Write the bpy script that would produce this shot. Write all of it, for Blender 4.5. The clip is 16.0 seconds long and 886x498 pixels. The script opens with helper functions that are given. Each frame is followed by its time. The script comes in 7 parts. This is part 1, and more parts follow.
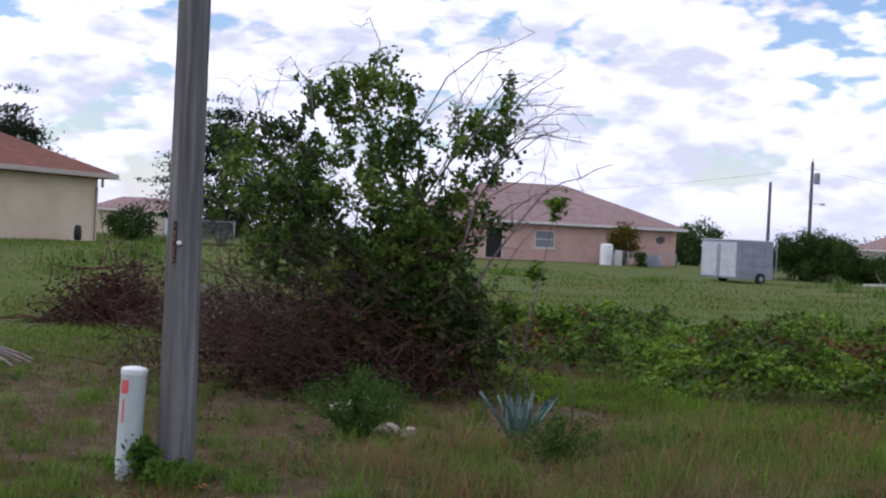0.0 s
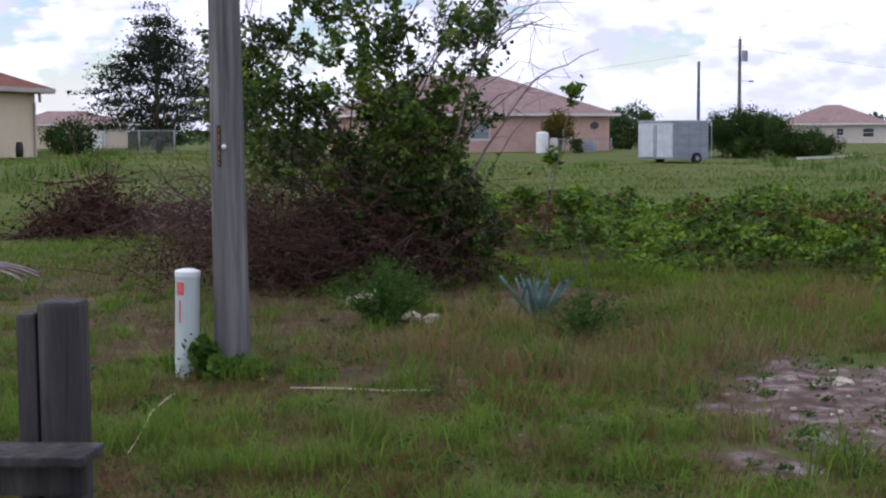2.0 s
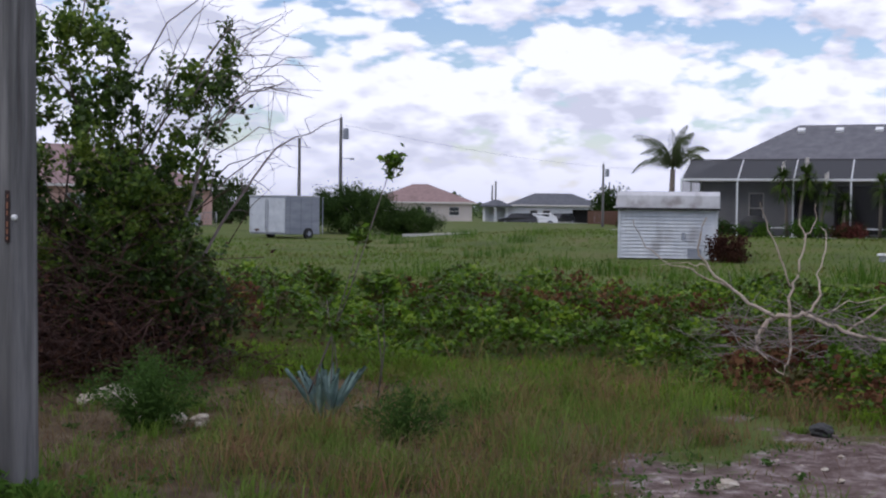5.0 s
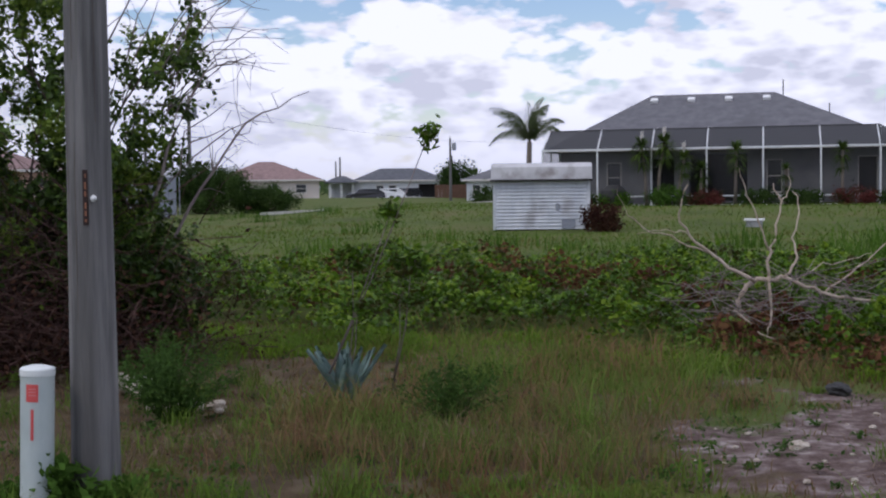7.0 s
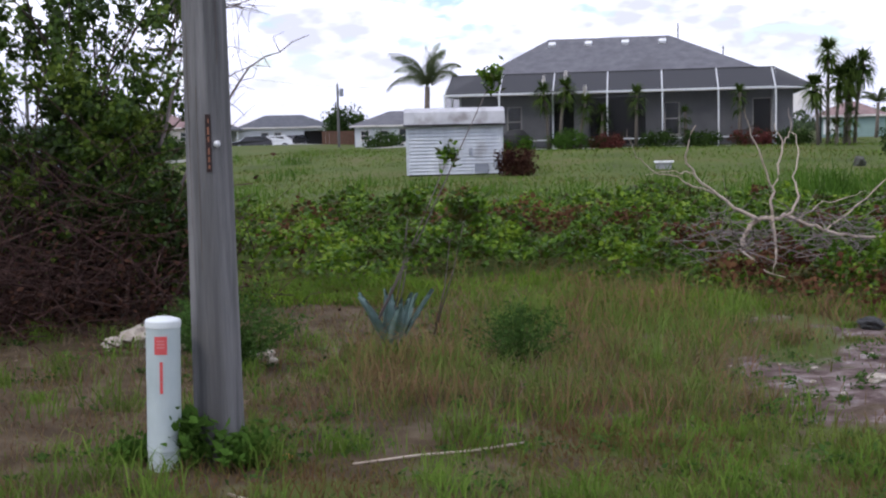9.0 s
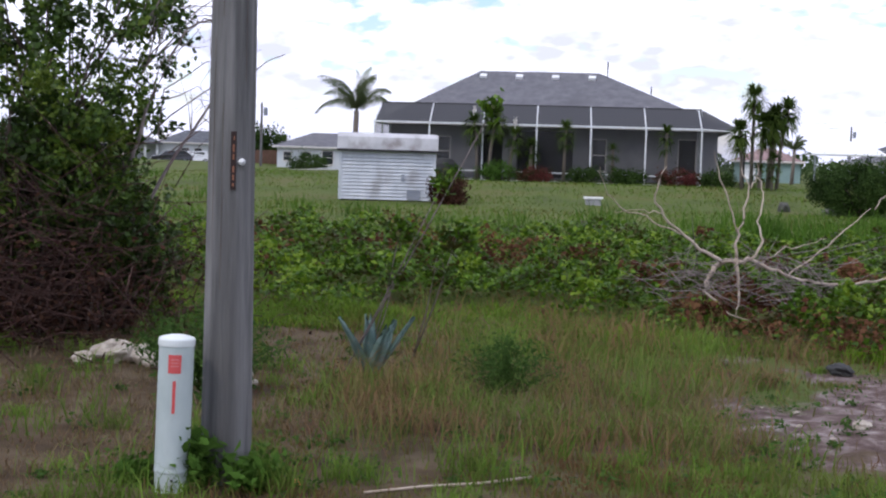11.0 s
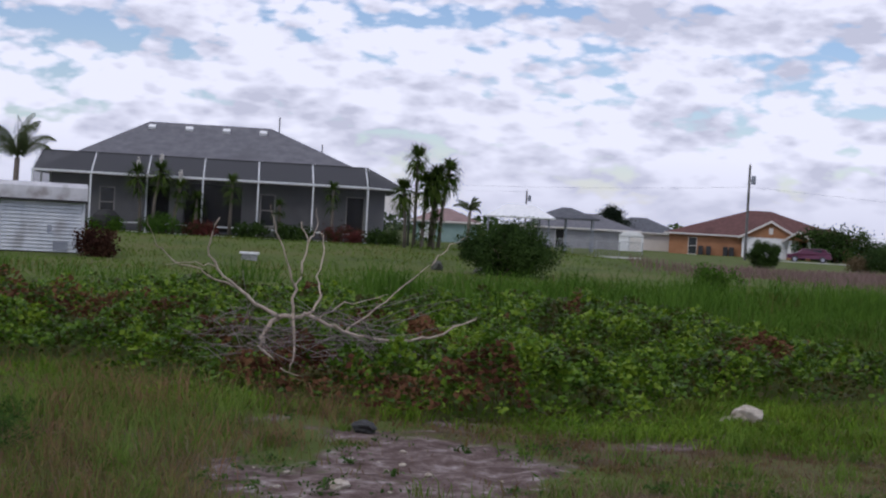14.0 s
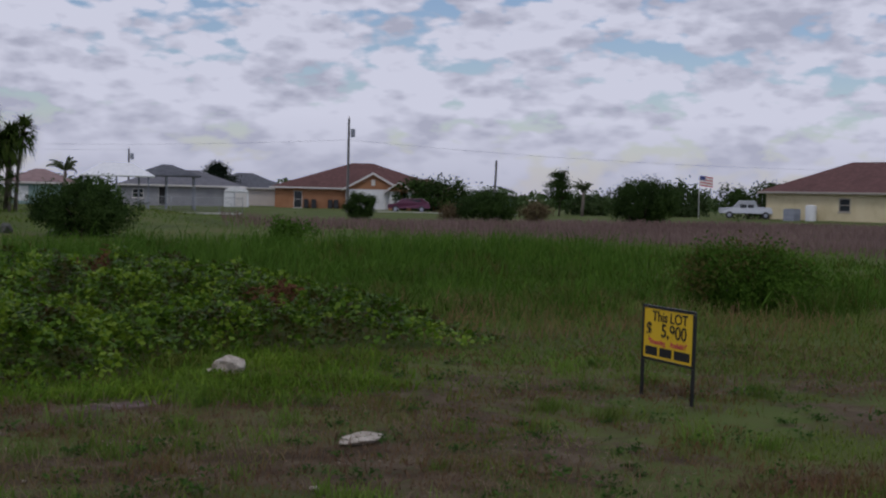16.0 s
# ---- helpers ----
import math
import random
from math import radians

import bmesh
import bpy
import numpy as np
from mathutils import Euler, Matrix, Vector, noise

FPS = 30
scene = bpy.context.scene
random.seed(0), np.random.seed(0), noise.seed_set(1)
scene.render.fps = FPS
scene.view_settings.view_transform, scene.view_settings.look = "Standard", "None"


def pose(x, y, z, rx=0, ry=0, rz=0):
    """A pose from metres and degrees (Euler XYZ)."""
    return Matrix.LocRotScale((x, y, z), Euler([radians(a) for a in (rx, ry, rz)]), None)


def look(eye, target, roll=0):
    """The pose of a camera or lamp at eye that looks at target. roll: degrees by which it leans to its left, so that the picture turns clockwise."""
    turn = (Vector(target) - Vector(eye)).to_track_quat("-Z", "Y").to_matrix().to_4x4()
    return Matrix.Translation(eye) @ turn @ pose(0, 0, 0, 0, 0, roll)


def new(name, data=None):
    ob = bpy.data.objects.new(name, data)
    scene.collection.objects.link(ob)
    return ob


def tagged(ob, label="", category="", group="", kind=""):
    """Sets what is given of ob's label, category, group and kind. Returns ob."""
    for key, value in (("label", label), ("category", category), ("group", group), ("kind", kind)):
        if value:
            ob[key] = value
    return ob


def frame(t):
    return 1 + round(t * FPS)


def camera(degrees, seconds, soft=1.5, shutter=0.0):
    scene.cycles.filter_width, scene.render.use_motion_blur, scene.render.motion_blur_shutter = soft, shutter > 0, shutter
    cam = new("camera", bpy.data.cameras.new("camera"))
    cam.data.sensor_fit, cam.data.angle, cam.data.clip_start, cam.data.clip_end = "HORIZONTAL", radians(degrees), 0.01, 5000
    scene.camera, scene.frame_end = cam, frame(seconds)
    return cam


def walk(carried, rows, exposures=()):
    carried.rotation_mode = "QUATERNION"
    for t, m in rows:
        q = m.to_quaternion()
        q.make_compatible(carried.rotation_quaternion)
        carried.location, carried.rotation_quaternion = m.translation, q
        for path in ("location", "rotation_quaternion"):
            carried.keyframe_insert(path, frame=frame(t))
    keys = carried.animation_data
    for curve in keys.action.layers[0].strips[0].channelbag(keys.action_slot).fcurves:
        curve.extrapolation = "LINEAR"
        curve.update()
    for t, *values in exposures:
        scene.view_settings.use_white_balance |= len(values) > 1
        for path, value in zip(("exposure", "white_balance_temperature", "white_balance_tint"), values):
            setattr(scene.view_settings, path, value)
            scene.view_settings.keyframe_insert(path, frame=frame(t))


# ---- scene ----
cam = camera(36.69, 16.0, soft=2.2)
PATH = [
    (0, (5.205, 0.814, 1.650), (-1.883, 7.868, 1.560), 2.80),
    (0.5, (4.563, 1.483, 1.668), (-2.982, 8.042, 1.454), 1.65),
    (1, (4.900, 0.891, 1.635), (-2.510, 7.575, 1.006), 0.20),
    (1.5, (5.150, 0.100, 1.600), (-1.871, 7.183, 0.864), 0.40),
    (2, (4.928, 0.060, 1.600), (-1.738, 7.465, 0.746), -0.38),
    (2.5, (4.636, 0.173, 1.599), (-1.631, 7.913, 0.699), -1.40),
    (3, (4.242, 0.360, 1.615), (-1.419, 8.573, 0.917), -1.85),
    (3.5, (3.750, 0.480, 1.612), (-1.199, 9.147, 0.988), -1.95),
    (4, (3.440, 0.406, 1.625), (-1.134, 9.282, 1.074), -1.15),
    (4.5, (3.111, 0.340, 1.613), (-1.221, 9.346, 1.254), 0.10),
    (5, (2.868, 0.205, 1.596), (-1.217, 9.327, 1.306), 0.76),
    (5.2, (2.733, 0.180, 1.590), (-1.238, 9.349, 1.185), 0.53),
    (7.3, (1.345, -0.119, 1.567), (-1.429, 9.474, 1.032), -0.31),
    (7.5, (1.203, -0.124, 1.564), (-1.474, 9.489, 0.915), -0.17),
    (8, (0.894, -0.254, 1.548), (-1.556, 9.409, 0.756), -1.34),
    (8.5, (0.611, -0.329, 1.562), (-1.644, 9.372, 0.670), -1.71),
    (11, (-0.157, -0.412, 1.580), (-1.581, 9.462, 0.894), 1.76),
    (11.5, (-0.114, -0.442, 1.589), (-1.452, 9.448, 0.955), 2.04),
    (12, (-0.030, -0.367, 1.590), (-1.115, 9.558, 1.020), 2.36),
    (12.5, (0.225, -0.319, 1.600), (-0.524, 9.641, 1.118), 2.53),
    (13, (0.498, -0.205, 1.585), (0.286, 9.787, 1.244), 2.79),
    (13.2, (0.698, -0.121, 1.599), (0.713, 9.875, 1.305), 2.98),
    (13.5, (0.773, -0.170, 1.607), (1.150, 9.821, 1.406), 3.33),
    (14, (1.129, -0.010, 1.592), (1.955, 9.954, 1.425), 3.17),
    (14.5, (1.425, -0.187, 1.611), (2.646, 9.730, 1.201), 2.55),
    (15, (1.632, -0.283, 1.634), (4.119, 9.401, 1.449), 1.72),
    (15.5, (2.050, -0.066, 1.595), (5.359, 9.370, 1.572), 1.19),
    (16, (2.415, 0.088, 1.572), (6.010, 9.412, 1.189), 1.36),
]
EXPOSURES = [(0, -0.25), (0.5, -0.48), (1, -0.65), (1.5, -0.55), (2, -0.14), (2.5, 0.36), (3.5, 0.4), (4, 0.06), (4.5, -0.15), (5, -0.45), (7.5, -0.5), (8, -0.22), (8.5, -0.08), (11, 0.0), (12, -0.3), (12.5, -0.52), (14, -0.66), (14.5, -0.87), (15, -0.87), (16, -1.18)]
walk(cam, [(t, look(eye, target, roll)) for t, eye, target, roll in PATH], EXPOSURES)

# ---- world and light ----
def build_world():
    w = bpy.data.worlds.new("sky")
    scene.world = w
    w.use_nodes = True
    nt = w.node_tree
    N, L = nt.nodes, nt.links
    N.clear()
    out = N.new("ShaderNodeOutputWorld")
    bg = N.new("ShaderNodeBackground")
    bg.inputs["Strength"].default_value = 0.10
    sky = N.new("ShaderNodeTexSky")
    sky.sky_type = "NISHITA"
    sky.sun_disc = False
    sky.sun_elevation = SUN_EL
    sky.sun_rotation = SUN_ROT
    sky.air_density = 1.3
    sky.dust_density = 0.1
    sky.ozone_density = 2.0
    tc = N.new("ShaderNodeTexCoord")
    # cumulus: broad banks with puffy edges, flatter towards the horizon, lit from above and grey beneath

    def heap(lift):
        """Thickness of cloud in a direction raised by lift."""
        com = N.new("ShaderNodeMapping")
        com.inputs["Location"].default_value = (3.17, 1.62, lift * 2.3)
        com.inputs["Scale"].default_value = (1.0, 1.0, 2.3)
        L.new(tc.outputs["Generated"], com.inputs[0])
        n = N.new("ShaderNodeTexNoise")
        n.inputs["Scale"].default_value, n.inputs["Detail"].default_value, n.inputs["Roughness"].default_value = 11.0, 9.0, 0.55
        n.inputs["Distortion"].default_value = 0.15
        L.new(com.outputs[0], n.inputs["Vector"])
        v = N.new("ShaderNodeTexVoronoi")
        v.feature = "SMOOTH_F1"
        v.inputs["Scale"].default_value, v.inputs["Detail"].default_value, v.inputs["Smoothness"].default_value = 32.0, 2.0, 0.35
        L.new(com.outputs[0], v.inputs["Vector"])
        ma = N.new("ShaderNodeMath"); ma.operation = "MULTIPLY_ADD"; ma.inputs[1].default_value = -0.27
        L.new(v.outputs["Distance"], ma.inputs[0]); L.new(n.outputs[0], ma.inputs[2])
        return ma.outputs[0]
    cover = heap(0.0)
    ramp = N.new("ShaderNodeValToRGB")
    ramp.color_ramp.elements[0].position, ramp.color_ramp.elements[1].position = 0.105, 0.20
    L.new(cover, ramp.inputs[0])
    # the side of a heap that falls away upwards takes the sun, the rest lies in its own shade
    diff = N.new("ShaderNodeMath"); diff.operation = "SUBTRACT"
    L.new(cover, diff.inputs[0]); L.new(heap(0.030), diff.inputs[1])
    lit = N.new("ShaderNodeMath"); lit.operation = "MULTIPLY_ADD"; lit.inputs[1].default_value = -1.5
    L.new(diff.outputs[0], lit.inputs[0]); L.new(cover, lit.inputs[2])
    tone = N.new("ShaderNodeValToRGB")
    e = tone.color_ramp.elements
    e[0].position, e[0].color = 0.17, CLOUD_LIT
    e[1].position, e[1].color = 0.48, CLOUD_DARK
    L.new(lit.outputs[0], tone.inputs[0])
    mix = N.new("ShaderNodeMixRGB")
    blue = N.new("ShaderNodeMixRGB"); blue.blend_type = "MULTIPLY"; blue.inputs[0].default_value = 1.0
    blue.inputs[2].default_value = SKY_TINT
    L.new(sky.outputs[0], blue.inputs[1])
    L.new(ramp.outputs[0], mix.inputs[0]); L.new(blue.outputs[0], mix.inputs[1]); L.new(tone.outputs[0], mix.inputs[2])
    # pale haze along the horizon
    sep = N.new("ShaderNodeSeparateXYZ")
    L.new(tc.outputs["Generated"], sep.inputs[0])
    low = N.new("ShaderNodeMapRange")
    low.inputs["From Min"].default_value, low.inputs["From Max"].default_value = 0.0, 0.06
    low.inputs["To Min"].default_value, low.inputs["To Max"].default_value = 0.85, 0.0
    L.new(sep.outputs["Z"], low.inputs[0])
    hz = N.new("ShaderNodeMixRGB")
    L.new(low.outputs[0], hz.inputs[0]); L.new(mix.outputs[0], hz.inputs[1]); hz.inputs[2].default_value = HAZE
    mix = hz
    L.new(mix.outputs[0], bg.inputs["Color"]); L.new(bg.outputs[0], out.inputs[0])


SUN_EL, SUN_AZ = radians(52), radians(-140)   # azimuth from +y to the right
SUN_ROT = SUN_AZ
CLOUD_LIT, CLOUD_DARK, SKY_TINT, HAZE = (13.4, 13.7, 16.6, 1), (8.6, 8.9, 11.4, 1), (1.3, 1.38, 1.8, 1), (9.6, 9.9, 12.6, 1)
build_world()
sun = new("sun", bpy.data.lights.new("sun", "SUN"))
sun.data.energy, sun.data.angle, sun.data.color = 1.3, radians(12), (1.0, 0.96, 0.9)
sun.matrix_world = look((0, 0, 60), (-math.sin(SUN_AZ) * math.cos(SUN_EL) * 60, -math.cos(SUN_AZ) * math.cos(SUN_EL) * 60, 60 - math.sin(SUN_EL) * 60))


# ---- materials ----
def mat_noise(name, stops, scale=8.0, rough=0.8, metal=0.0, bump=0.15, bump_scale=60.0, detail=6.0, stretch=(1, 1, 1), spec=0.3, stain=None, rand=0.0):
    """Principled with a two-scale noise between colour stops, a stain layer and fine relief."""
    m = bpy.data.materials.new(name)
    m.use_nodes = True
    nt = m.node_tree
    N, L = nt.nodes, nt.links
    b = N["Principled BSDF"]
    b.inputs["Roughness"].default_value, b.inputs["Metallic"].default_value = rough, metal
    b.inputs["Specular IOR Level"].default_value = spec
    tc = N.new("ShaderNodeTexCoord")
    mp = N.new("ShaderNodeMapping")
    mp.inputs["Scale"].default_value = stretch
    L.new(tc.outputs["Object"], mp.inputs[0])
    n = N.new("ShaderNodeTexNoise")
    n.inputs["Scale"].default_value, n.inputs["Detail"].default_value, n.inputs["Roughness"].default_value = scale, detail, 0.65
    L.new(mp.outputs[0], n.inputs["Vector"])
    r = N.new("ShaderNodeValToRGB")
    el = r.color_ramp.elements
    while len(el) < len(stops):
        el.new(0.5)
    for k, c in enumerate(stops):
        el[k].position, el[k].color = 0.3 + 0.4 * k / max(1, len(stops) - 1), (*c, 1)
    L.new(n.outputs[0], r.inputs[0])
    col = r.outputs[0]
    if stain:
        n2 = N.new("ShaderNodeTexNoise")
        n2.inputs["Scale"].default_value, n2.inputs["Detail"].default_value = stain[1], 8.0
        L.new(mp.outputs[0], n2.inputs["Vector"])
        r2 = N.new("ShaderNodeValToRGB")
        r2.color_ramp.elements[0].position, r2.color_ramp.elements[1].position = stain[2], stain[2] + 0.14
        L.new(n2.outputs[0], r2.inputs[0])
        mx = N.new("ShaderNodeMixRGB")
        L.new(r2.outputs[0], mx.inputs[0]); L.new(col, mx.inputs[1]); mx.inputs[2].default_value = (*stain[0], 1)
        col = mx.outputs[0]
    if rand:
        oi = N.new("ShaderNodeObjectInfo")
        hs = N.new("ShaderNodeHueSaturation")
        mr = N.new("ShaderNodeMapRange")
        mr.inputs["To Min"].default_value, mr.inputs["To Max"].default_value = 1 - rand, 1 + rand
        L.new(oi.outputs["Random"], mr.inputs[0]); L.new(mr.outputs[0], hs.inputs["Value"]); L.new(col, hs.inputs["Color"])
        col = hs.outputs[0]
    L.new(col, b.inputs["Base Color"])
    if bump:
        n3 = N.new("ShaderNodeTexNoise")
        n3.inputs["Scale"].default_value, n3.inputs["Detail"].default_value = bump_scale, 4.0
        L.new(mp.outputs[0], n3.inputs["Vector"])
        bp = N.new("ShaderNodeBump")
        bp.inputs["Strength"].default_value, bp.inputs["Distance"].default_value = bump, 0.02
        L.new(n3.outputs[0], bp.inputs["Height"]); L.new(bp.outputs[0], b.inputs["Normal"])
    return m


def mat_leaf(name, stops, rough=0.75, thin=0.35, patch=0.5, gloss=0.06):
    """Foliage: each blade or leaf takes its own tone, with broad patches over metres, and lets some light through."""
    m = bpy.data.materials.new(name)
    m.use_nodes = True
    nt = m.node_tree
    N, L = nt.nodes, nt.links
    b, out = N["Principled BSDF"], N["Material Output"]
    b.inputs["Roughness"].default_value = rough
    b.inputs["Specular IOR Level"].default_value = gloss
    g = N.new("ShaderNodeNewGeometry")
    tc = N.new("ShaderNodeTexCoord")
    n = N.new("ShaderNodeTexNoise")
    n.inputs["Scale"].default_value, n.inputs["Detail"].default_value = patch, 3.0
    L.new(tc.outputs["Object"], n.inputs["Vector"])
    ma = N.new("ShaderNodeMath"); ma.operation = "MULTIPLY_ADD"; ma.inputs[1].default_value = 0.46; ma.inputs[2].default_value = -0.23
    L.new(g.outputs["Random Per Island"], ma.inputs[0])
    wide = N.new("ShaderNodeMath"); wide.operation = "MULTIPLY_ADD"; wide.inputs[1].default_value = 1.9; wide.inputs[2].default_value = -0.45
    L.new(n.outputs[0], wide.inputs[0])
    ad = N.new("ShaderNodeMath"); ad.operation = "ADD"
    L.new(wide.outputs[0], ad.inputs[0]); L.new(ma.outputs[0], ad.inputs[1])
    r = N.new("ShaderNodeValToRGB")
    el = r.color_ramp.elements
    while len(el) < len(stops):
        el.new(0.5)
    for k, c in enumerate(stops):
        el[k].position, el[k].color = 0.22 + 0.56 * k / max(1, len(stops) - 1), (*c, 1)
    L.new(ad.outputs[0], r.inputs[0])
    L.new(r.outputs[0], b.inputs["Base Color"])
    t = N.new("ShaderNodeBsdfTranslucent")
    L.new(r.outputs[0], t.inputs["Color"])
    mx = N.new("ShaderNodeMixShader")
    mx.inputs[0].default_value = thin
    L.new(b.outputs[0], mx.inputs[1]); L.new(t.outputs[0], mx.inputs[2]); L.new(mx.outputs[0], out.inputs[0])
    return m


def mat_plain(name, c, rough=0.6, metal=0.0, spec=0.4):
    return mat_noise(name, [tuple(v * 0.88 for v in c), c, tuple(min(1, v * 1.06) for v in c)], 5.0, rough, metal, 0.05, 90.0, spec=spec)


def mat_glass(name, c=(0.03, 0.035, 0.04)):
    m = bpy.data.materials.new(name)
    m.use_nodes = True
    b = m.node_tree.nodes["Principled BSDF"]
    b.inputs["Base Color"].default_value = (*c, 1)
    b.inputs["Roughness"].default_value = 0.06
    b.inputs["Specular IOR Level"].default_value = 0.6
    return m


def mat_screen(name, clear):
    """Insect screen: a fine dark mesh that shows about half of what is behind."""
    m = bpy.data.materials.new(name)
    m.use_nodes = True
    N, L = m.node_tree.nodes, m.node_tree.links
    b, out = N["Principled BSDF"], N["Material Output"]
    b.inputs["Base Color"].default_value = (0.03, 0.031, 0.036, 1)
    b.inputs["Roughness"].default_value = 0.7
    t = N.new("ShaderNodeBsdfTransparent")
    mx = N.new("ShaderNodeMixShader"); mx.inputs[0].default_value = clear
    L.new(b.outputs[0], mx.inputs[1]); L.new(t.outputs[0], mx.inputs[2]); L.new(mx.outputs[0], out.inputs[0])
    return m


M_GREY_WOOD = mat_noise("weathered_pole_wood", [(0.07, 0.069, 0.07), (0.135, 0.133, 0.134), (0.23, 0.226, 0.224)], 16, 0.9, 0, 0.8, 40, stretch=(1, 1, 0.05), stain=((0.065, 0.06, 0.058), 2.0, 0.56))
M_POST_WOOD = mat_noise("rotten_post_wood", [(0.02, 0.018, 0.02), (0.05, 0.046, 0.047), (0.10, 0.092, 0.09)], 20, 0.9, 0, 0.8, 50, stretch=(1, 1, 0.08), stain=((0.02, 0.02, 0.022), 3.0, 0.55))
M_PVC = mat_noise("pale_plastic", [(0.36, 0.42, 0.42), (0.44, 0.50, 0.50), (0.50, 0.56, 0.55)], 4, 0.45, 0, 0.05, 60, stain=((0.25, 0.26, 0.22), 5.0, 0.62), stretch=(1, 1, 0.4))
M_PVC_CAP = mat_plain("white_plastic_cap", (0.66, 0.7, 0.7), 0.45)
M_RED = mat_plain("red_print", (0.58, 0.085, 0.085), 0.5)
M_RED_PALE = mat_plain("faded_red_print", (0.6, 0.2, 0.2), 0.5)
M_PLATE = mat_plain("dark_metal_plate", (0.035, 0.02, 0.018), 0.5, 0.3)
M_RUSTMARK = mat_plain("rusty_bars", (0.28, 0.12, 0.07), 0.7)
M_WHITE = mat_noise("white_paint", [(0.66, 0.67, 0.69), (0.76, 0.77, 0.78), (0.82, 0.82, 0.82)], 3, 0.5, 0, 0.05, 50, stain=((0.5, 0.5, 0.48), 2.0, 0.64))
M_WHITE_METAL = mat_noise("white_painted_steel", [(0.44, 0.47, 0.52), (0.55, 0.58, 0.62), (0.64, 0.66, 0.69)], 2, 0.45, 0, 0.05, 30, stain=((0.36, 0.36, 0.38), 1.3, 0.56), stretch=(1, 1, 0.5))
M_GREY_METAL = mat_noise("dull_grey_steel", [(0.2, 0.22, 0.27), (0.27, 0.29, 0.34), (0.35, 0.37, 0.42)], 2, 0.5, 0.1, 0.08, 30, stain=((0.2, 0.22, 0.27), 1.2, 0.58), stretch=(0.3, 0.3, 1.5))
M_ALU = mat_noise("white_aluminium", [(0.68, 0.70, 0.72), (0.78, 0.8, 0.82)], 3, 0.35, 0.0, 0.02)
M_CREAM = mat_noise("cream_stucco", [(0.52, 0.43, 0.31), (0.58, 0.49, 0.36), (0.63, 0.54, 0.41)], 0.8, 0.9, 0, 0.35, 70, stain=((0.47, 0.39, 0.28), 0.5, 0.62))
M_CREAM_B = mat_noise("yellow_cream_stucco", [(0.58, 0.50, 0.31), (0.66, 0.57, 0.37), (0.7, 0.62, 0.42)], 0.8, 0.9, 0, 0.35, 70)
M_PINK = mat_noise("pink_stucco", [(0.50, 0.31, 0.27), (0.57, 0.37, 0.32), (0.63, 0.43, 0.37)], 0.9, 0.9, 0, 0.35, 60, stain=((0.62, 0.5, 0.44), 0.45, 0.58))
M_TANWALL = mat_noise("pale_stucco", [(0.56, 0.5, 0.46), (0.64, 0.58, 0.54)], 0.8, 0.9, 0, 0.3, 60)
M_GREYWALL = mat_noise("grey_stucco", [(0.24, 0.24, 0.26), (0.29, 0.29, 0.31), (0.34, 0.34, 0.355)], 0.8, 0.9, 0, 0.3, 60)
M_WHITEWALL = mat_noise("white_stucco", [(0.56, 0.58, 0.62), (0.66, 0.68, 0.7)], 0.8, 0.9, 0, 0.3, 60)
M_ORANGEWALL = mat_noise("terracotta_stucco", [(0.30, 0.145, 0.075), (0.37, 0.18, 0.095), (0.42, 0.22, 0.12)], 0.9, 0.9, 0, 0.3, 60)
M_TEALWALL = mat_noise("teal_stucco", [(0.2, 0.29, 0.28), (0.25, 0.35, 0.33)], 0.9, 0.9, 0, 0.3, 60)
M_TRIM = mat_plain("off_white_trim", (0.66, 0.63, 0.6), 0.6)
M_GUTTER = mat_plain("beige_gutter", (0.4, 0.36, 0.32), 0.5)


def mat_shingle(name, a, b, c):
    return mat_noise(name, [a, b, c], 2.2, 0.95, 0, 0.7, 16, stretch=(1, 1, 1), stain=(tuple(v * 0.75 for v in b), 0.35, 0.56))


M_ROOF_RED = mat_shingle("red_brown_shingles", (0.13, 0.05, 0.037), (0.17, 0.066, 0.049), (0.21, 0.085, 0.064))
M_ROOF_PINK = mat_shingle("mauve_brown_shingles", (0.19, 0.13, 0.125), (0.25, 0.17, 0.165), (0.30, 0.21, 0.20))
M_ROOF_GREY = mat_shingle("grey_shingles", (0.105, 0.105, 0.12), (0.135, 0.135, 0.15), (0.165, 0.165, 0.18))
M_ROOF_DARK = mat_shingle("charcoal_shingles", (0.07, 0.075, 0.09), (0.1, 0.105, 0.12), (0.13, 0.135, 0.15))
M_ROOF_MAROON = mat_shingle("maroon_shingles", (0.085, 0.042, 0.04), (0.115, 0.056, 0.052), (0.15, 0.076, 0.068))
M_GLASS = mat_glass("window_glass")
M_GLASS_LIGHT = mat_glass("window_glass_with_blind", (0.22, 0.25, 0.28))
# near-black: dark doors and shed parts, and painted shade inside open bays
M_DARK = mat_plain("dark_parts_and_shade", (0.018, 0.017, 0.018), 0.8)
M_SCREEN = mat_screen("insect_screen", 0.6)
M_SCREEN_DENSE = mat_screen("sagging_roof_screen", 0.03)
M_BLACK = mat_plain("black_rubber", (0.02, 0.02, 0.02), 0.7)
M_BLACK_PAINT = mat_plain("black_painted_steel", (0.015, 0.015, 0.017), 0.4)
M_YELLOW = mat_noise("yellow_sign_board", [(0.66, 0.43, 0.02), (0.74, 0.49, 0.025)], 2, 0.5, 0, 0.02)
M_CAR = mat_plain("dark_plum_paint", (0.085, 0.018, 0.045), 0.25, 0.3, 0.6)
M_TRUCK = mat_plain("silver_paint", (0.42, 0.44, 0.47), 0.3, 0.4, 0.6)
M_CARDARK = mat_plain("dark_paint", (0.03, 0.03, 0.035), 0.25, 0.2, 0.6)
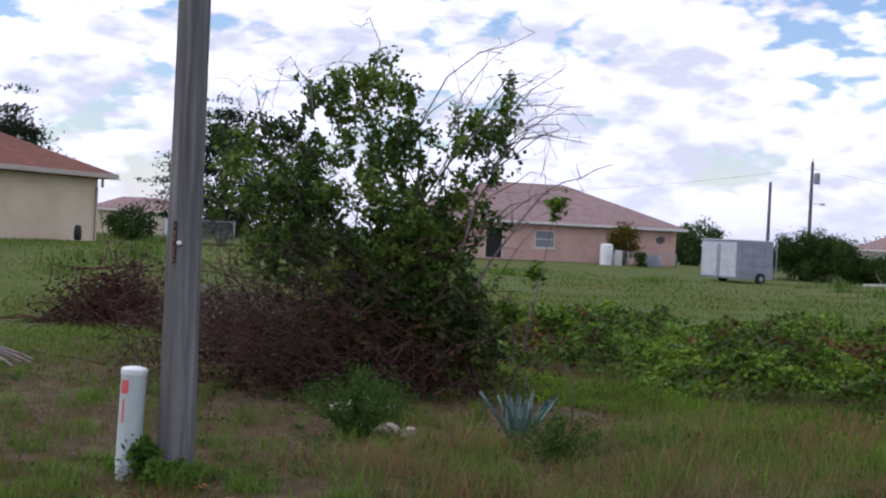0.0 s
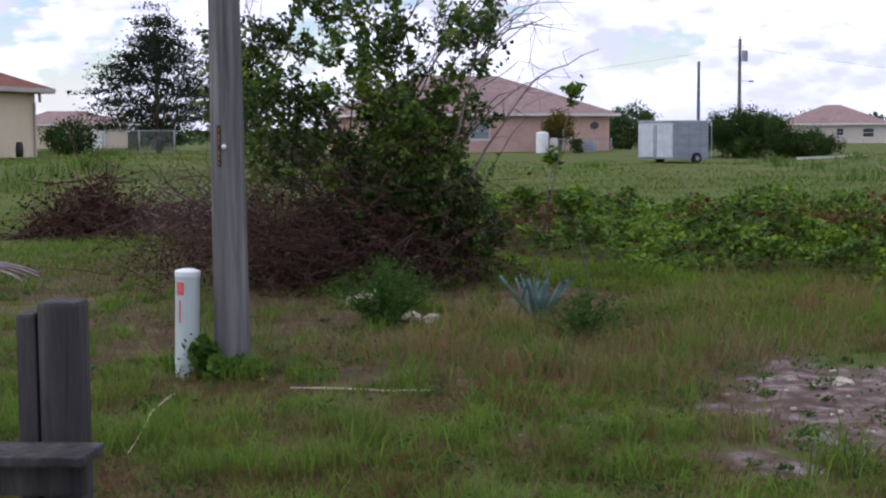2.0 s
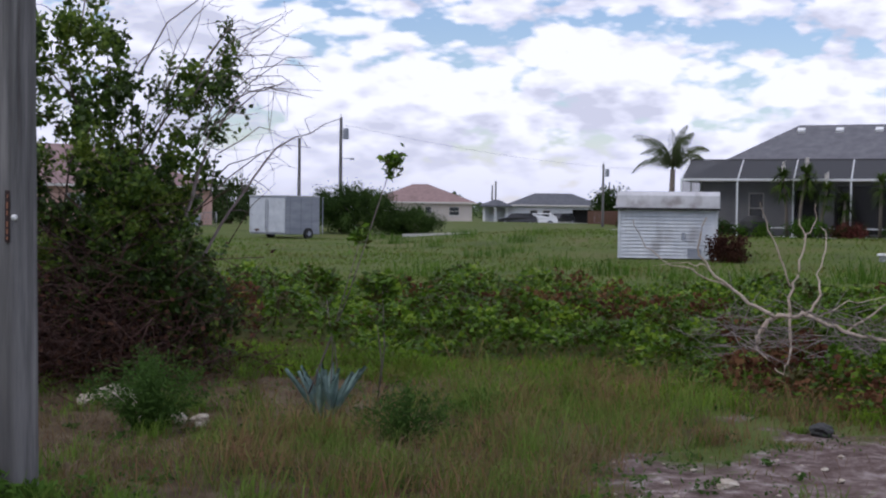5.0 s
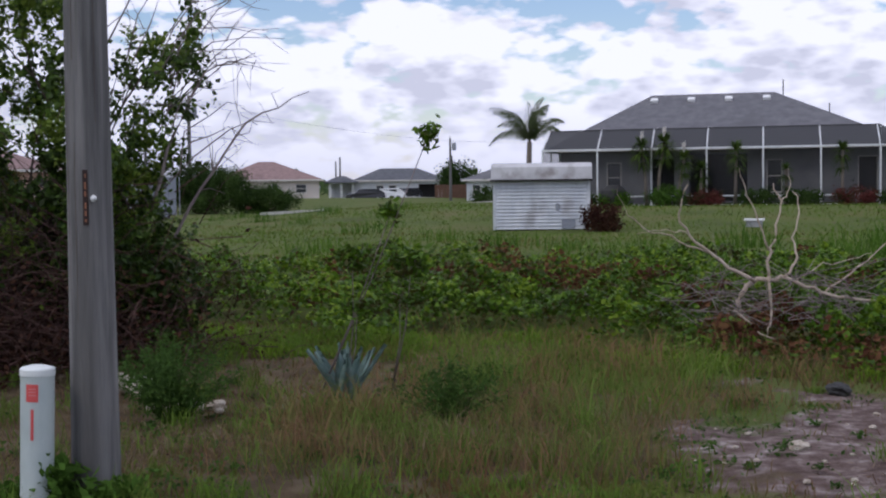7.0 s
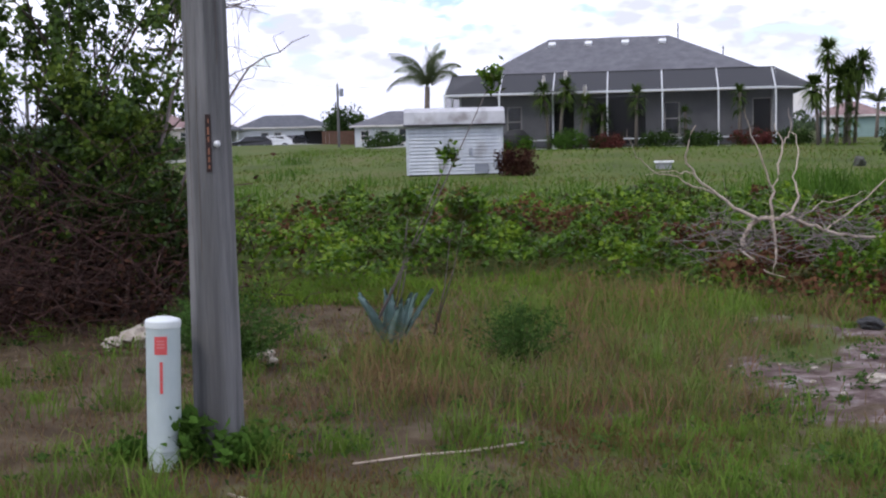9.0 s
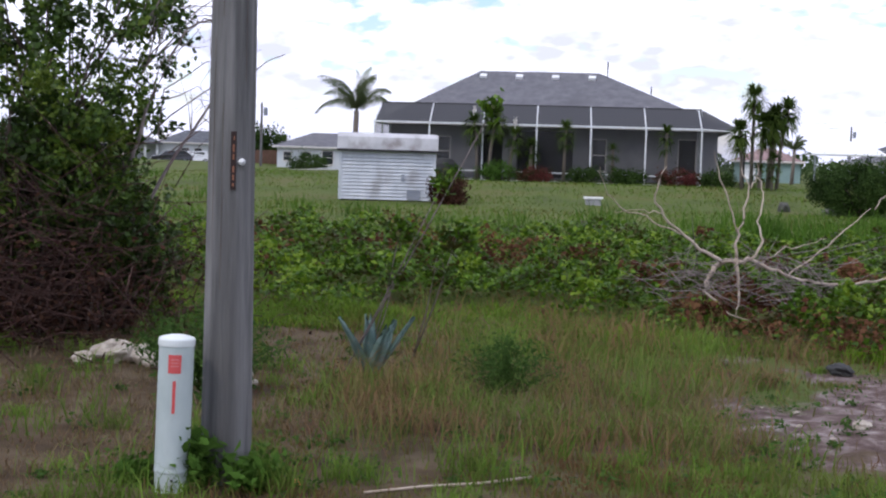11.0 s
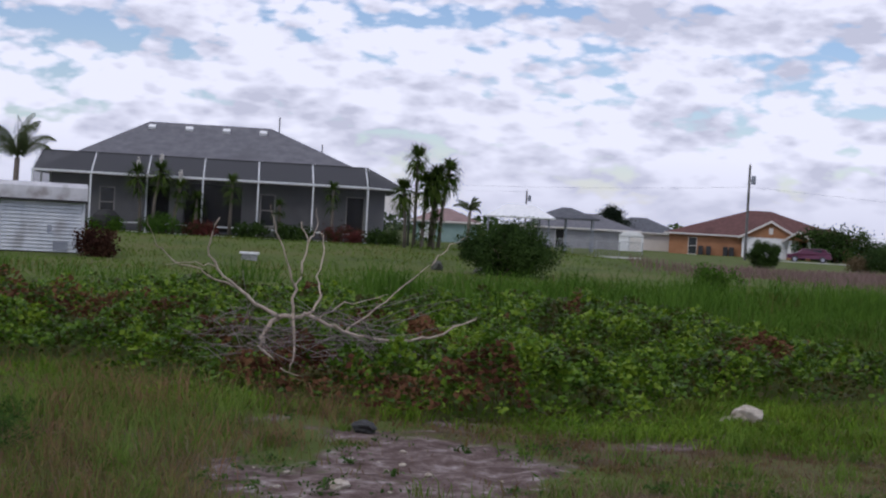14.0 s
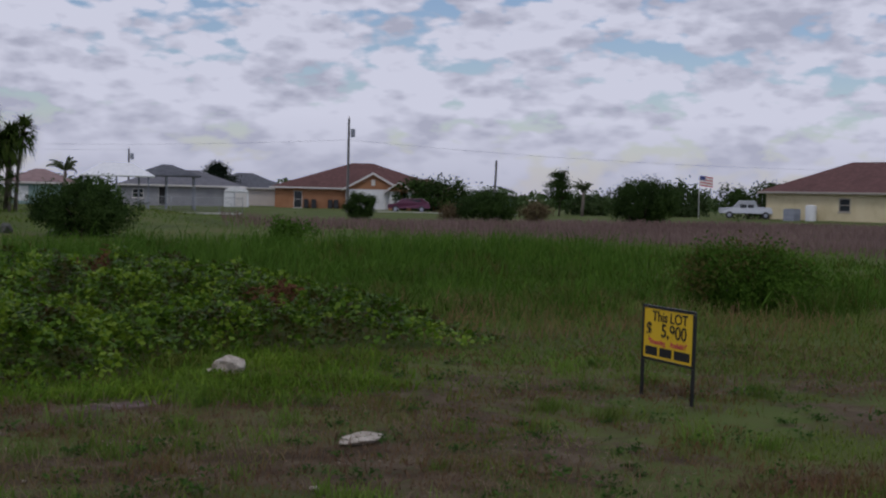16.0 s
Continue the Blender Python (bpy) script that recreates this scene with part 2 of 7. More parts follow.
M_CARWHITE = mat_plain("white_car_paint", (0.7, 0.71, 0.74), 0.3, 0.0, 0.6)
M_CONCRETE = mat_noise("concrete", [(0.42, 0.41, 0.4), (0.52, 0.51, 0.5), (0.6, 0.59, 0.57)], 1.0, 0.9, 0, 0.3, 40)
M_ROCK = mat_noise("pale_limestone", [(0.26, 0.21, 0.165), (0.42, 0.37, 0.31), (0.6, 0.55, 0.48)], 11, 0.9, 0, 0.8, 40, stain=((0.16, 0.13, 0.1), 6, 0.60))
M_BARK = mat_noise("brown_bark", [(0.06, 0.045, 0.038), (0.1, 0.078, 0.065), (0.15, 0.12, 0.1)], 14, 0.9, 0, 0.6, 40, stretch=(1, 1, 0.3))
M_TWIG_RED = mat_noise("reddish_dead_twigs", [(0.034, 0.018, 0.016), (0.065, 0.032, 0.027), (0.11, 0.062, 0.05)], 6, 0.9, 0, 0.2, 40)
M_TWIG_GREY = mat_noise("grey_dead_twigs", [(0.13, 0.1, 0.1), (0.2, 0.165, 0.16), (0.3, 0.26, 0.25)], 6, 0.9, 0, 0.2, 40)
M_DEADWOOD = mat_noise("bleached_dead_wood", [(0.3, 0.235, 0.19), (0.42, 0.345, 0.28), (0.52, 0.45, 0.38)], 10, 0.85, 0, 0.3, 50, stretch=(1, 1, 0.4), stain=((0.2, 0.14, 0.1), 5, 0.6))
M_PALM_TRUNK = mat_noise("palm_trunk", [(0.12, 0.1, 0.085), (0.2, 0.17, 0.145)], 8, 0.9, 0, 0.6, 20, stretch=(0.5, 0.5, 3))
M_FENCE = mat_plain("galvanised_wire", (0.3, 0.32, 0.33), 0.45, 0.6)
M_FENCEWOOD = mat_noise("brown_fence_boards", [(0.1, 0.055, 0.04), (0.15, 0.085, 0.062)], 3, 0.9, 0, 0.3, 30)

L_GRASS = mat_leaf("lawn_grass", [(0.160, 0.092, 0.050), (0.160, 0.122, 0.046), (0.109, 0.139, 0.032), (0.151, 0.210, 0.040)], patch=0.9)
L_TALL = mat_leaf("tall_grass", [(0.244, 0.139, 0.084), (0.227, 0.160, 0.071), (0.113, 0.168, 0.038), (0.160, 0.235, 0.050)], patch=1.3)
L_DRY = mat_leaf("dry_grass", [(0.143, 0.088, 0.059), (0.185, 0.126, 0.076), (0.160, 0.126, 0.059), (0.235, 0.181, 0.118)], patch=0.9)
L_FIELD = mat_leaf("field_grass", [(0.143, 0.139, 0.042), (0.118, 0.160, 0.034), (0.101, 0.176, 0.029), (0.126, 0.197, 0.035)], patch=0.2)
L_TUFT = mat_leaf("tuft_grass", [(0.101, 0.143, 0.029), (0.109, 0.193, 0.029), (0.160, 0.252, 0.042)], patch=1.5)
L_FRINGE = mat_leaf("fringe_weeds", [(0.126, 0.143, 0.029), (0.084, 0.160, 0.018), (0.118, 0.210, 0.022), (0.168, 0.260, 0.030)], patch=1.4)
L_RANK = mat_leaf("rank_weeds", [(0.109, 0.097, 0.029), (0.046, 0.097, 0.013), (0.063, 0.134, 0.017), (0.092, 0.172, 0.024)], patch=0.6)
L_REED = mat_leaf("reed_leaves", [(0.046, 0.101, 0.013), (0.067, 0.139, 0.018), (0.092, 0.172, 0.025)], patch=0.5)
L_MAUVE = mat_leaf("mauve_seeding_grass", [(0.168, 0.113, 0.101), (0.210, 0.143, 0.130), (0.244, 0.172, 0.155)], patch=0.1)
L_VINE = mat_leaf("creeper_leaves", [(0.059, 0.055, 0.012), (0.038, 0.080, 0.008), (0.063, 0.134, 0.012), (0.113, 0.210, 0.017), (0.185, 0.277, 0.025)], patch=2.2, rough=0.45, gloss=0.2)
L_VINE_DEAD = mat_leaf("dead_creeper_leaves", [(0.084, 0.034, 0.022), (0.134, 0.059, 0.034), (0.193, 0.101, 0.050)], patch=1.0)
L_BUSH = mat_leaf("bush_leaves", [(0.03, 0.05, 0.012), (0.045, 0.088, 0.016), (0.08, 0.145, 0.021), (0.17, 0.24, 0.038)], patch=1.6, rough=0.45, gloss=0.25)
L_WEED = mat_leaf("weed_leaves", [(0.038, 0.076, 0.018), (0.055, 0.109, 0.025), (0.076, 0.143, 0.030)], patch=1.0)
L_WEED_BRIGHT = mat_leaf("bright_weed_leaves", [(0.059, 0.118, 0.021), (0.076, 0.160, 0.025)], patch=1.0)
L_PINE = mat_leaf("conifer_foliage", [(0.013, 0.022, 0.013), (0.022, 0.035, 0.020), (0.035, 0.052, 0.029)], patch=0.3, thin=0.15)
L_FARBUSH = mat_leaf("shrub_foliage", [(0.025, 0.046, 0.013), (0.039, 0.074, 0.018), (0.059, 0.101, 0.025)], patch=0.3, thin=0.2)
L_FARTREE = mat_leaf("far_tree_foliage", [(0.042, 0.071, 0.025), (0.059, 0.097, 0.035), (0.080, 0.118, 0.046)], patch=0.2, thin=0.2)
L_GOLD = mat_leaf("golden_shrub_foliage", [(0.084, 0.071, 0.017), (0.134, 0.105, 0.025), (0.092, 0.101, 0.025)], patch=0.4)
L_TANBUSH = mat_leaf("dry_shrub_foliage", [(0.118, 0.084, 0.046), (0.160, 0.122, 0.071)], patch=0.4)
L_REDBUSH = mat_leaf("bronze_shrub_foliage", [(0.030, 0.013, 0.011), (0.055, 0.024, 0.017), (0.084, 0.042, 0.027)], patch=1.0)
L_FLOWER = mat_leaf("red_flowering_shrub", [(0.042, 0.050, 0.017), (0.134, 0.042, 0.038), (0.168, 0.050, 0.046)], patch=1.5)
L_PALM = mat_leaf("palm_fronds", [(0.042, 0.063, 0.025), (0.067, 0.092, 0.038), (0.101, 0.118, 0.059)], patch=0.6)
L_YUCCA = mat_leaf("sword_leaves", [(0.038, 0.067, 0.015), (0.059, 0.101, 0.021), (0.092, 0.134, 0.029)], patch=1.0)
L_AGAVE = mat_noise("blue_green_agave", [(0.07, 0.125, 0.10), (0.12, 0.19, 0.175), (0.18, 0.26, 0.25)], 9, 0.55, 0, 0.1, 40)


def mat_ground():
    """Sandy earth under thin turf: grey sand where worn, brown thatch, green moss and weeds."""
    m = bpy.data.materials.new("sandy_turf")
    m.use_nodes = True
    N, L = m.node_tree.nodes, m.node_tree.links
    b = N["Principled BSDF"]
    b.inputs["Roughness"].default_value = 0.95
    b.inputs["Specular IOR Level"].default_value = 0.15
    tc = N.new("ShaderNodeTexCoord")

    def noise_of(scale, detail, rough=0.6):
        n = N.new("ShaderNodeTexNoise")
        n.inputs["Scale"].default_value, n.inputs["Detail"].default_value, n.inputs["Roughness"].default_value = scale, detail, rough
        L.new(tc.outputs["Object"], n.inputs["Vector"])
        return n.outputs[0]

    def ramp(src, *stops):
        r = N.new("ShaderNodeValToRGB")
        el = r.color_ramp.elements
        while len(el) < len(stops):
            el.new(0.5)
        for k, (p, c) in enumerate(stops):
            el[k].position, el[k].color = p, (*c, 1)
        L.new(src, r.inputs[0])
        return r.outputs[0]

    def mixed(f, a, c):
        mx = N.new("ShaderNodeMixRGB")
        L.new(f, mx.inputs[0]); L.new(a, mx.inputs[1]); L.new(c, mx.inputs[2])
        return mx.outputs[0]
    green = ramp(noise_of(0.25, 8), (0.35, (0.06, 0.08, 0.02)), (0.5, (0.08, 0.108, 0.024)), (0.65, (0.105, 0.105, 0.036)))
    brown = ramp(noise_of(3.0, 8), (0.35, (0.055, 0.037, 0.022)), (0.5, (0.085, 0.06, 0.036)), (0.65, (0.13, 0.10, 0.066)))
    sand = ramp(noise_of(4.5, 12, 0.72), (0.38, (0.065, 0.042, 0.037)), (0.49, (0.125, 0.088, 0.08)), (0.58, (0.215, 0.172, 0.165)), (0.69, (0.44, 0.40, 0.385)))
    at = N.new("ShaderNodeAttribute"); at.attribute_name = "wear"
    sep = N.new("ShaderNodeSeparateColor")
    L.new(at.outputs["Color"], sep.inputs[0])
    jig = N.new("ShaderNodeMath"); jig.operation = "MULTIPLY_ADD"; jig.inputs[1].default_value = 1.5; jig.inputs[2].default_value = -0.75
    L.new(noise_of(1.6, 9, 0.65), jig.inputs[0])

    def edge(ch, lo, hi):
        ad = N.new("ShaderNodeMath"); ad.operation = "ADD"
        L.new(sep.outputs[ch], ad.inputs[0]); L.new(jig.outputs[0], ad.inputs[1])
        return ramp(ad.outputs[0], (lo, (0, 0, 0)), (hi, (1, 1, 1)))
    col = mixed(edge(1, 0.4, 0.6), green, brown)
    col = mixed(edge(0, 0.42, 0.58), col, sand)
    L.new(col, b.inputs["Base Color"])
    bp = N.new("ShaderNodeBump"); bp.inputs["Strength"].default_value = 0.6; bp.inputs["Distance"].default_value = 0.03
    L.new(noise_of(24, 8, 0.7), bp.inputs["Height"]); L.new(bp.outputs[0], b.inputs["Normal"])
    return m


M_GROUND = mat_ground()
M_BLOCK = mat_plain("mossy_concrete", (0.09, 0.09, 0.08), 0.9)
L_LITTER = mat_leaf("leaf_litter", [(0.084, 0.050, 0.038), (0.134, 0.084, 0.059), (0.202, 0.143, 0.101), (0.277, 0.227, 0.176)], patch=1.5)


# ---- mesh helpers ----
def mesh_np(name, verts, tris):
    """A mesh from arrays of points and triangles."""
    me = bpy.data.meshes.new(name)
    verts, tris = np.asarray(verts, np.float32), np.asarray(tris, np.int32)
    me.vertices.add(len(verts)); me.vertices.foreach_set("co", verts.ravel())
    k = tris.shape[1]
    me.loops.add(tris.size); me.loops.foreach_set("vertex_index", tris.ravel())
    me.polygons.add(len(tris)); me.polygons.foreach_set("loop_start", np.arange(0, tris.size, k, dtype=np.int32))
    me.update(calc_edges=True)
    me.validate()
    return me


def link(name, me, material, parent=None, label="", smooth=False):
    ob = new(name, me)
    me.materials.append(material)
    if smooth:
        me.polygons.foreach_set("use_smooth", np.ones(len(me.polygons), bool))
    if parent:
        ob.parent = parent
    if label:
        ob["label"] = label
    return ob


def part(name, bm, material, parent, label="", smooth=False):
    me = bpy.data.meshes.new(name)
    bm.to_mesh(me)
    bm.free()
    return link(name, me, material, parent, label, smooth)


def base_of(name, m, label, category, group="", kind=""):
    ob = new(name)
    ob.matrix_world = m
    return tagged(ob, label, category, group, kind)


def add_box(bm, x0, x1, y0, y1, z0, z1, bevel=0.0, turn=None):
    r = bmesh.ops.create_cube(bm, size=1.0)
    m = Matrix.Translation(((x0 + x1) / 2, (y0 + y1) / 2, (z0 + z1) / 2)) @ Matrix.Diagonal((x1 - x0, y1 - y0, z1 - z0, 1))
    bmesh.ops.transform(bm, matrix=(turn @ m) if turn else m, verts=r["verts"])
    if bevel:
        bmesh.ops.bevel(bm, geom=list({e for v in r["verts"] for e in v.link_edges}), offset=bevel, segments=2, affect="EDGES", profile=0.6)
    return bm


def box(x0, x1, y0, y1, z0, z1, bevel=0.0):
    return add_box(bmesh.new(), x0, x1, y0, y1, z0, z1, bevel)


def rod(points, radii, sides=8):
    """A tube through points with a radius at each, as arrays."""
    pts = np.asarray(points, float)
    n = len(pts)
    radii = np.broadcast_to(np.asarray(radii, float), (n,))
    tan = np.gradient(pts, axis=0)
    tan /= np.linalg.norm(tan, axis=1, keepdims=True) + 1e-9
    ref = np.where(np.abs(tan[:, 2:3]) > 0.9, np.array([[1.0, 0, 0]]), np.array([[0, 0, 1.0]]))
    a = np.cross(tan, ref); a /= np.linalg.norm(a, axis=1, keepdims=True) + 1e-9
    b = np.cross(tan, a)
    ang = np.linspace(0, 2 * np.pi, sides, endpoint=False)
    ring = np.cos(ang)[None, :, None] * a[:, None] + np.sin(ang)[None, :, None] * b[:, None]
    v = (pts[:, None] + ring * radii[:, None, None]).reshape(-1, 3)
    t = []
    for i in range(n - 1):
        for k in range(sides):
            p, q = i * sides + k, i * sides + (k + 1) % sides
            t += [(p, q, q + sides), (p, q + sides, p + sides)]
    for i, s in ((0, -1), (n - 1, 1)):
        for k in range(1, sides - 1):
            t.append((i * sides, i * sides + k + (s < 0), i * sides + k + (s > 0)))
    return v, np.array(t)


def joined(pieces):
    vs, ts, n = [], [], 0
    for v, t in pieces:
        vs.append(v); ts.append(t + n); n += len(v)
    return np.concatenate(vs), np.concatenate(ts)


def blades(root, height, width, lean, rng, droop=0.5):
    """Grass blades of three triangles each: roots, heights, widths and how far the tips lean."""
    n = len(root)
    a = rng.uniform(0, 2 * np.pi, n)
    d = np.stack([np.cos(a), np.sin(a), 0 * a], 1)
    f = rng.uniform(0, 2 * np.pi, n)
    s = np.stack([np.cos(f), np.sin(f), 0 * f], 1) * (width / 2)[:, None]
    up = np.array([0, 0, 1.0])
    mid = root + up * (height * 0.6)[:, None] + d * (lean * height * 0.3)[:, None]
    tip = root + up * (height * (1 - droop * lean * 0.5))[:, None] + d * (lean * height)[:, None]
    v = np.stack([root - s, root + s, mid - s * 0.8, mid + s * 0.8, tip], 1).reshape(-1, 3)
    k = (np.arange(n) * 5)[:, None]
    t = np.concatenate([k + [0, 1, 3], k + [0, 3, 2], k + [2, 3, 4]], 1).reshape(-1, 3)
    return v, t


def leaves(centre, size, rng, flat=0.3, aspect=0.6, normal=None):
    """Folded leaves of two triangles each, turned at random; flat: how far they lie level."""
    n = len(centre)
    size = np.broadcast_to(np.asarray(size, float), (n,))
    d = rng.normal(size=(n, 3)); d[:, 2] *= (1 - flat)
    d /= np.linalg.norm(d, axis=1, keepdims=True) + 1e-9
    u = rng.normal(size=(n, 3)); u[:, 2] += 3 * flat
    w = np.cross(d, u); w /= np.linalg.norm(w, axis=1, keepdims=True) + 1e-9
    nn = np.cross(w, d)
    h, s = size[:, None] * 0.5, size[:, None] * aspect * 0.5
    v = np.stack([centre - d * h, centre + w * s - nn * s * 0.35 - d * h * 0.1, centre + d * h, centre - w * s - nn * s * 0.35 - d * h * 0.1], 1).reshape(-1, 3)
    k = (np.arange(n) * 4)[:, None]
    t = np.concatenate([k + [0, 1, 2], k + [0, 2, 3]], 1).reshape(-1, 3)
    return v, t


def smooth01(x):
    x = np.clip(x, 0, 1)
    return x * x * (3 - 2 * x)


def vnoise(x, y, seed=0):
    """Smooth noise from 0 to 1 over the plan, period about one metre."""
    xi, yi = np.floor(x).astype(np.int64), np.floor(y).astype(np.int64)
    fx, fy = smooth01(x - xi), smooth01(y - yi)

    def h(i, j):
        k = (i * 374761393 + j * 668265263 + seed * 144665) & 0x7FFFFFFF
        k = (k ^ (k >> 13)) * 1274126177 & 0x7FFFFFFF
        return ((k ^ (k >> 16)) & 0xFFFF) / 65535.0
    a = h(xi, yi) * (1 - fx) + h(xi + 1, yi) * fx
    b = h(xi, yi + 1) * (1 - fx) + h(xi + 1, yi + 1) * fx
    return a * (1 - fy) + b * fy


PADS = [(-46, 20, 13, 0.85), (-4.5, 70, 13, 0.6), (-59, 80, 12, 0.33), (-63, 138, 14, 0.4), (86, 100, 12, 0.3)]   # raised ground under houses


def ground_z(x, y):
    x, y = np.asarray(x, float), np.asarray(y, float)
    z = 0.10 * (vnoise(x * 0.35, y * 0.35, 1) - 0.5) * smooth01((np.hypot(x, y) - 5) / 12) + 0.03 * (vnoise(x * 1.3, y * 1.3, 2) - 0.5)
    for px, py, r, h in PADS:
        z = z + h * smooth01((2.1 * r - np.hypot(x - px, y - py)) / (0.9 * r))
    return z


def vine_cover(x, y):
    """How thick the creeper lies over the lot, 0 to 1."""
    front = 12.1 - 0.16 * np.clip(x, -9, 3) - 0.5 * smooth01((x - 0.2) / 2.0) + 0.9 * (vnoise(x * 0.6, y * 0.6, 5) - 0.5) * 2
    front = front + 1.8 * smooth01((x - 3.6) / 1.6)
    back = 22.5 + 3 * (vnoise(x * 0.3, 3.0, 6) - 0.5)
    c = smooth01((y - front) / 0.8) * smooth01((back - y) / 2.5)
    return c * smooth01((x + 13) / 3) * smooth01((8.8 - x) / 2.5)


def sand_cover(x, y):
    """Bare sand of the drive."""
    a = np.hypot((x - 1.6 - 0.05 * (y - 8)) / 1.2, (y - 8.3) / 2.4) + 0.9 * (vnoise(x * 1.4, y * 1.4, 71) - 0.5) + 0.5 * (vnoise(x * 3.7, y * 3.7, 72) - 0.5)
    b = np.hypot(((x - 3.7) * 0.86 + (y - 9.95) * 0.51) / 1.5, ((y - 9.95) * 0.86 - (x - 3.7) * 0.51) / 0.22) + 0.8 * (vnoise(x * 1.9, y * 1.9, 74) - 0.5)
    c = np.hypot((x - 2.0) / 1.0, (y - 5.8) / 1.5) + 1.2 * (vnoise(x * 1.7, y * 1.7, 73) - 0.4)
    return np.clip(np.maximum(np.maximum(1.38 - a, 0.9 - b), 1.15 - c), 0, 1)


# ---- ground ----
def axis(lo, hi, step, far):
    mid = list(np.arange(lo, hi + step / 2, step))
    out, s, v = [], step, hi
    while v < far:
        s *= 1.22
        v += s
        out.append(v)
    inn, s, v = [], step, lo
    while v > -far:
        s *= 1.22
        v -= s
        inn.append(v)
    return np.array(inn[::-1] + mid + out)


def build_ground():
    xs, ys = axis(-14, 14, 0.22, 2500), axis(-4, 26, 0.22, 2500)
    X, Y = np.meshgrid(xs, ys)
    Z = ground_z(X, Y)
    Z = Z + 0.05 * (vnoise(X * 4, Y * 4, 3) - 0.5) * (np.hypot(X, Y) < 30) * (0.4 + sand_cover(X, Y))
    v = np.stack([X, Y, Z], -1).reshape(-1, 3)
    w, h = len(xs), len(ys)
    i = (np.arange(h - 1)[:, None] * w + np.arange(w - 1)[None]).ravel()
    q = np.stack([i, i + 1, i + w + 1, i + w], 1)
    ob = link("ground", mesh_np("ground", v, q), M_GROUND, smooth=True)
    a = ob.data.color_attributes.new("wear", "FLOAT_COLOR", "POINT")
    near = smooth01((16 - Y) / 6)
    brown = np.clip(0.25 + 0.45 * near * (vnoise(X * 0.8, Y * 0.8, 9)) + 0.5 * np.exp(-((X + 3.5) ** 2 / 9 + (Y - 7) ** 2 / 6)) + 0.6 * np.exp(-((X + 6) ** 2 / 9 + (Y - 11) ** 2 / 5)), 0, 1)
    col = np.stack([np.clip(sand_cover(X, Y) * 0.85, 0, 1), brown, 0 * X, 0 * X + 1], -1)
    a.data.foreach_set("color", col.astype(np.float32).ravel())
    return tagged(ob, "sandy ground under thin patchy turf", "ground", kind="structure")


build_ground()


# ---- houses ----
def wall_panel(bm, length, height, thick, holes, m):
    """A wall along x from 0 to length, its outer face at y = 0, with openings (u, z, w, h) cut through."""
    us = sorted({0.0, length, *[u for h in holes for u in (h[0], h[0] + h[2])]})
    zs = sorted({0.0, height, *[z for h in holes for z in (h[1], h[1] + h[3])]})
    made = {}

    def vert(i, y, k):
        if (i, y, k) not in made:
            made[i, y, k] = bm.verts.new(m @ Vector((us[i], y * thick, zs[k])))
        return made[i, y, k]

    def solid(i, k):
        if not (0 <= i < len(us) - 1 and 0 <= k < len(zs) - 1):
            return False
        u, z = (us[i] + us[i + 1]) / 2, (zs[k] + zs[k + 1]) / 2
        return not any(h[0] <= u <= h[0] + h[2] and h[1] <= z <= h[1] + h[3] for h in holes)
    for i in range(len(us) - 1):
        for k in range(len(zs) - 1):
            if not solid(i, k):
                continue
            bm.faces.new((vert(i, 0, k), vert(i + 1, 0, k), vert(i + 1, 0, k + 1), vert(i, 0, k + 1)))
            bm.faces.new((vert(i, 1, k), vert(i, 1, k + 1), vert(i + 1, 1, k + 1), vert(i + 1, 1, k)))
            for di, dk, a, b in ((-1, 0, (i, k + 1), (i, k)), (1, 0, (i + 1, k), (i + 1, k + 1)), (0, -1, (i, k), (i + 1, k)), (0, 1, (i + 1, k + 1), (i, k + 1))):
                if not solid(i + di, k + dk):
                    bm.faces.new((vert(a[0], 0, a[1]), vert(a[0], 1, a[1]), vert(b[0], 1, b[1]), vert(b[0], 0, b[1])))


def hip_roof(bm, w, d, rise, over, thick=0.18, ridge=None):
    """A hip roof over a plan of w by d, from z = 0 up; ridge: its two ends along x."""
    x0, x1, y0, y1 = -over, w + over, -over, d + over
    r0, r1 = ridge or (min(w, d) / 2, w - min(w, d) / 2)
    yc = (y0 + y1) / 2
    low = [bm.verts.new(p) for p in ((x0, y0, -thick), (x1, y0, -thick), (x1, y1, -thick), (x0, y1, -thick))]
    eav = [bm.verts.new(p) for p in ((x0, y0, 0), (x1, y0, 0), (x1, y1, 0), (x0, y1, 0))]
    a, b = bm.verts.new((r0, yc, rise)), bm.verts.new((r1, yc, rise))
    bm.faces.new(low[::-1])
    for k in range(4):
        bm.faces.new((low[k], low[(k + 1) % 4], eav[(k + 1) % 4], eav[k]))
    bm.faces.new((eav[0], eav[1], b, a)); bm.faces.new((eav[1], eav[2], b))
    bm.faces.new((eav[2], eav[3], a, b)); bm.faces.new((eav[3], eav[0], a))
    return bm


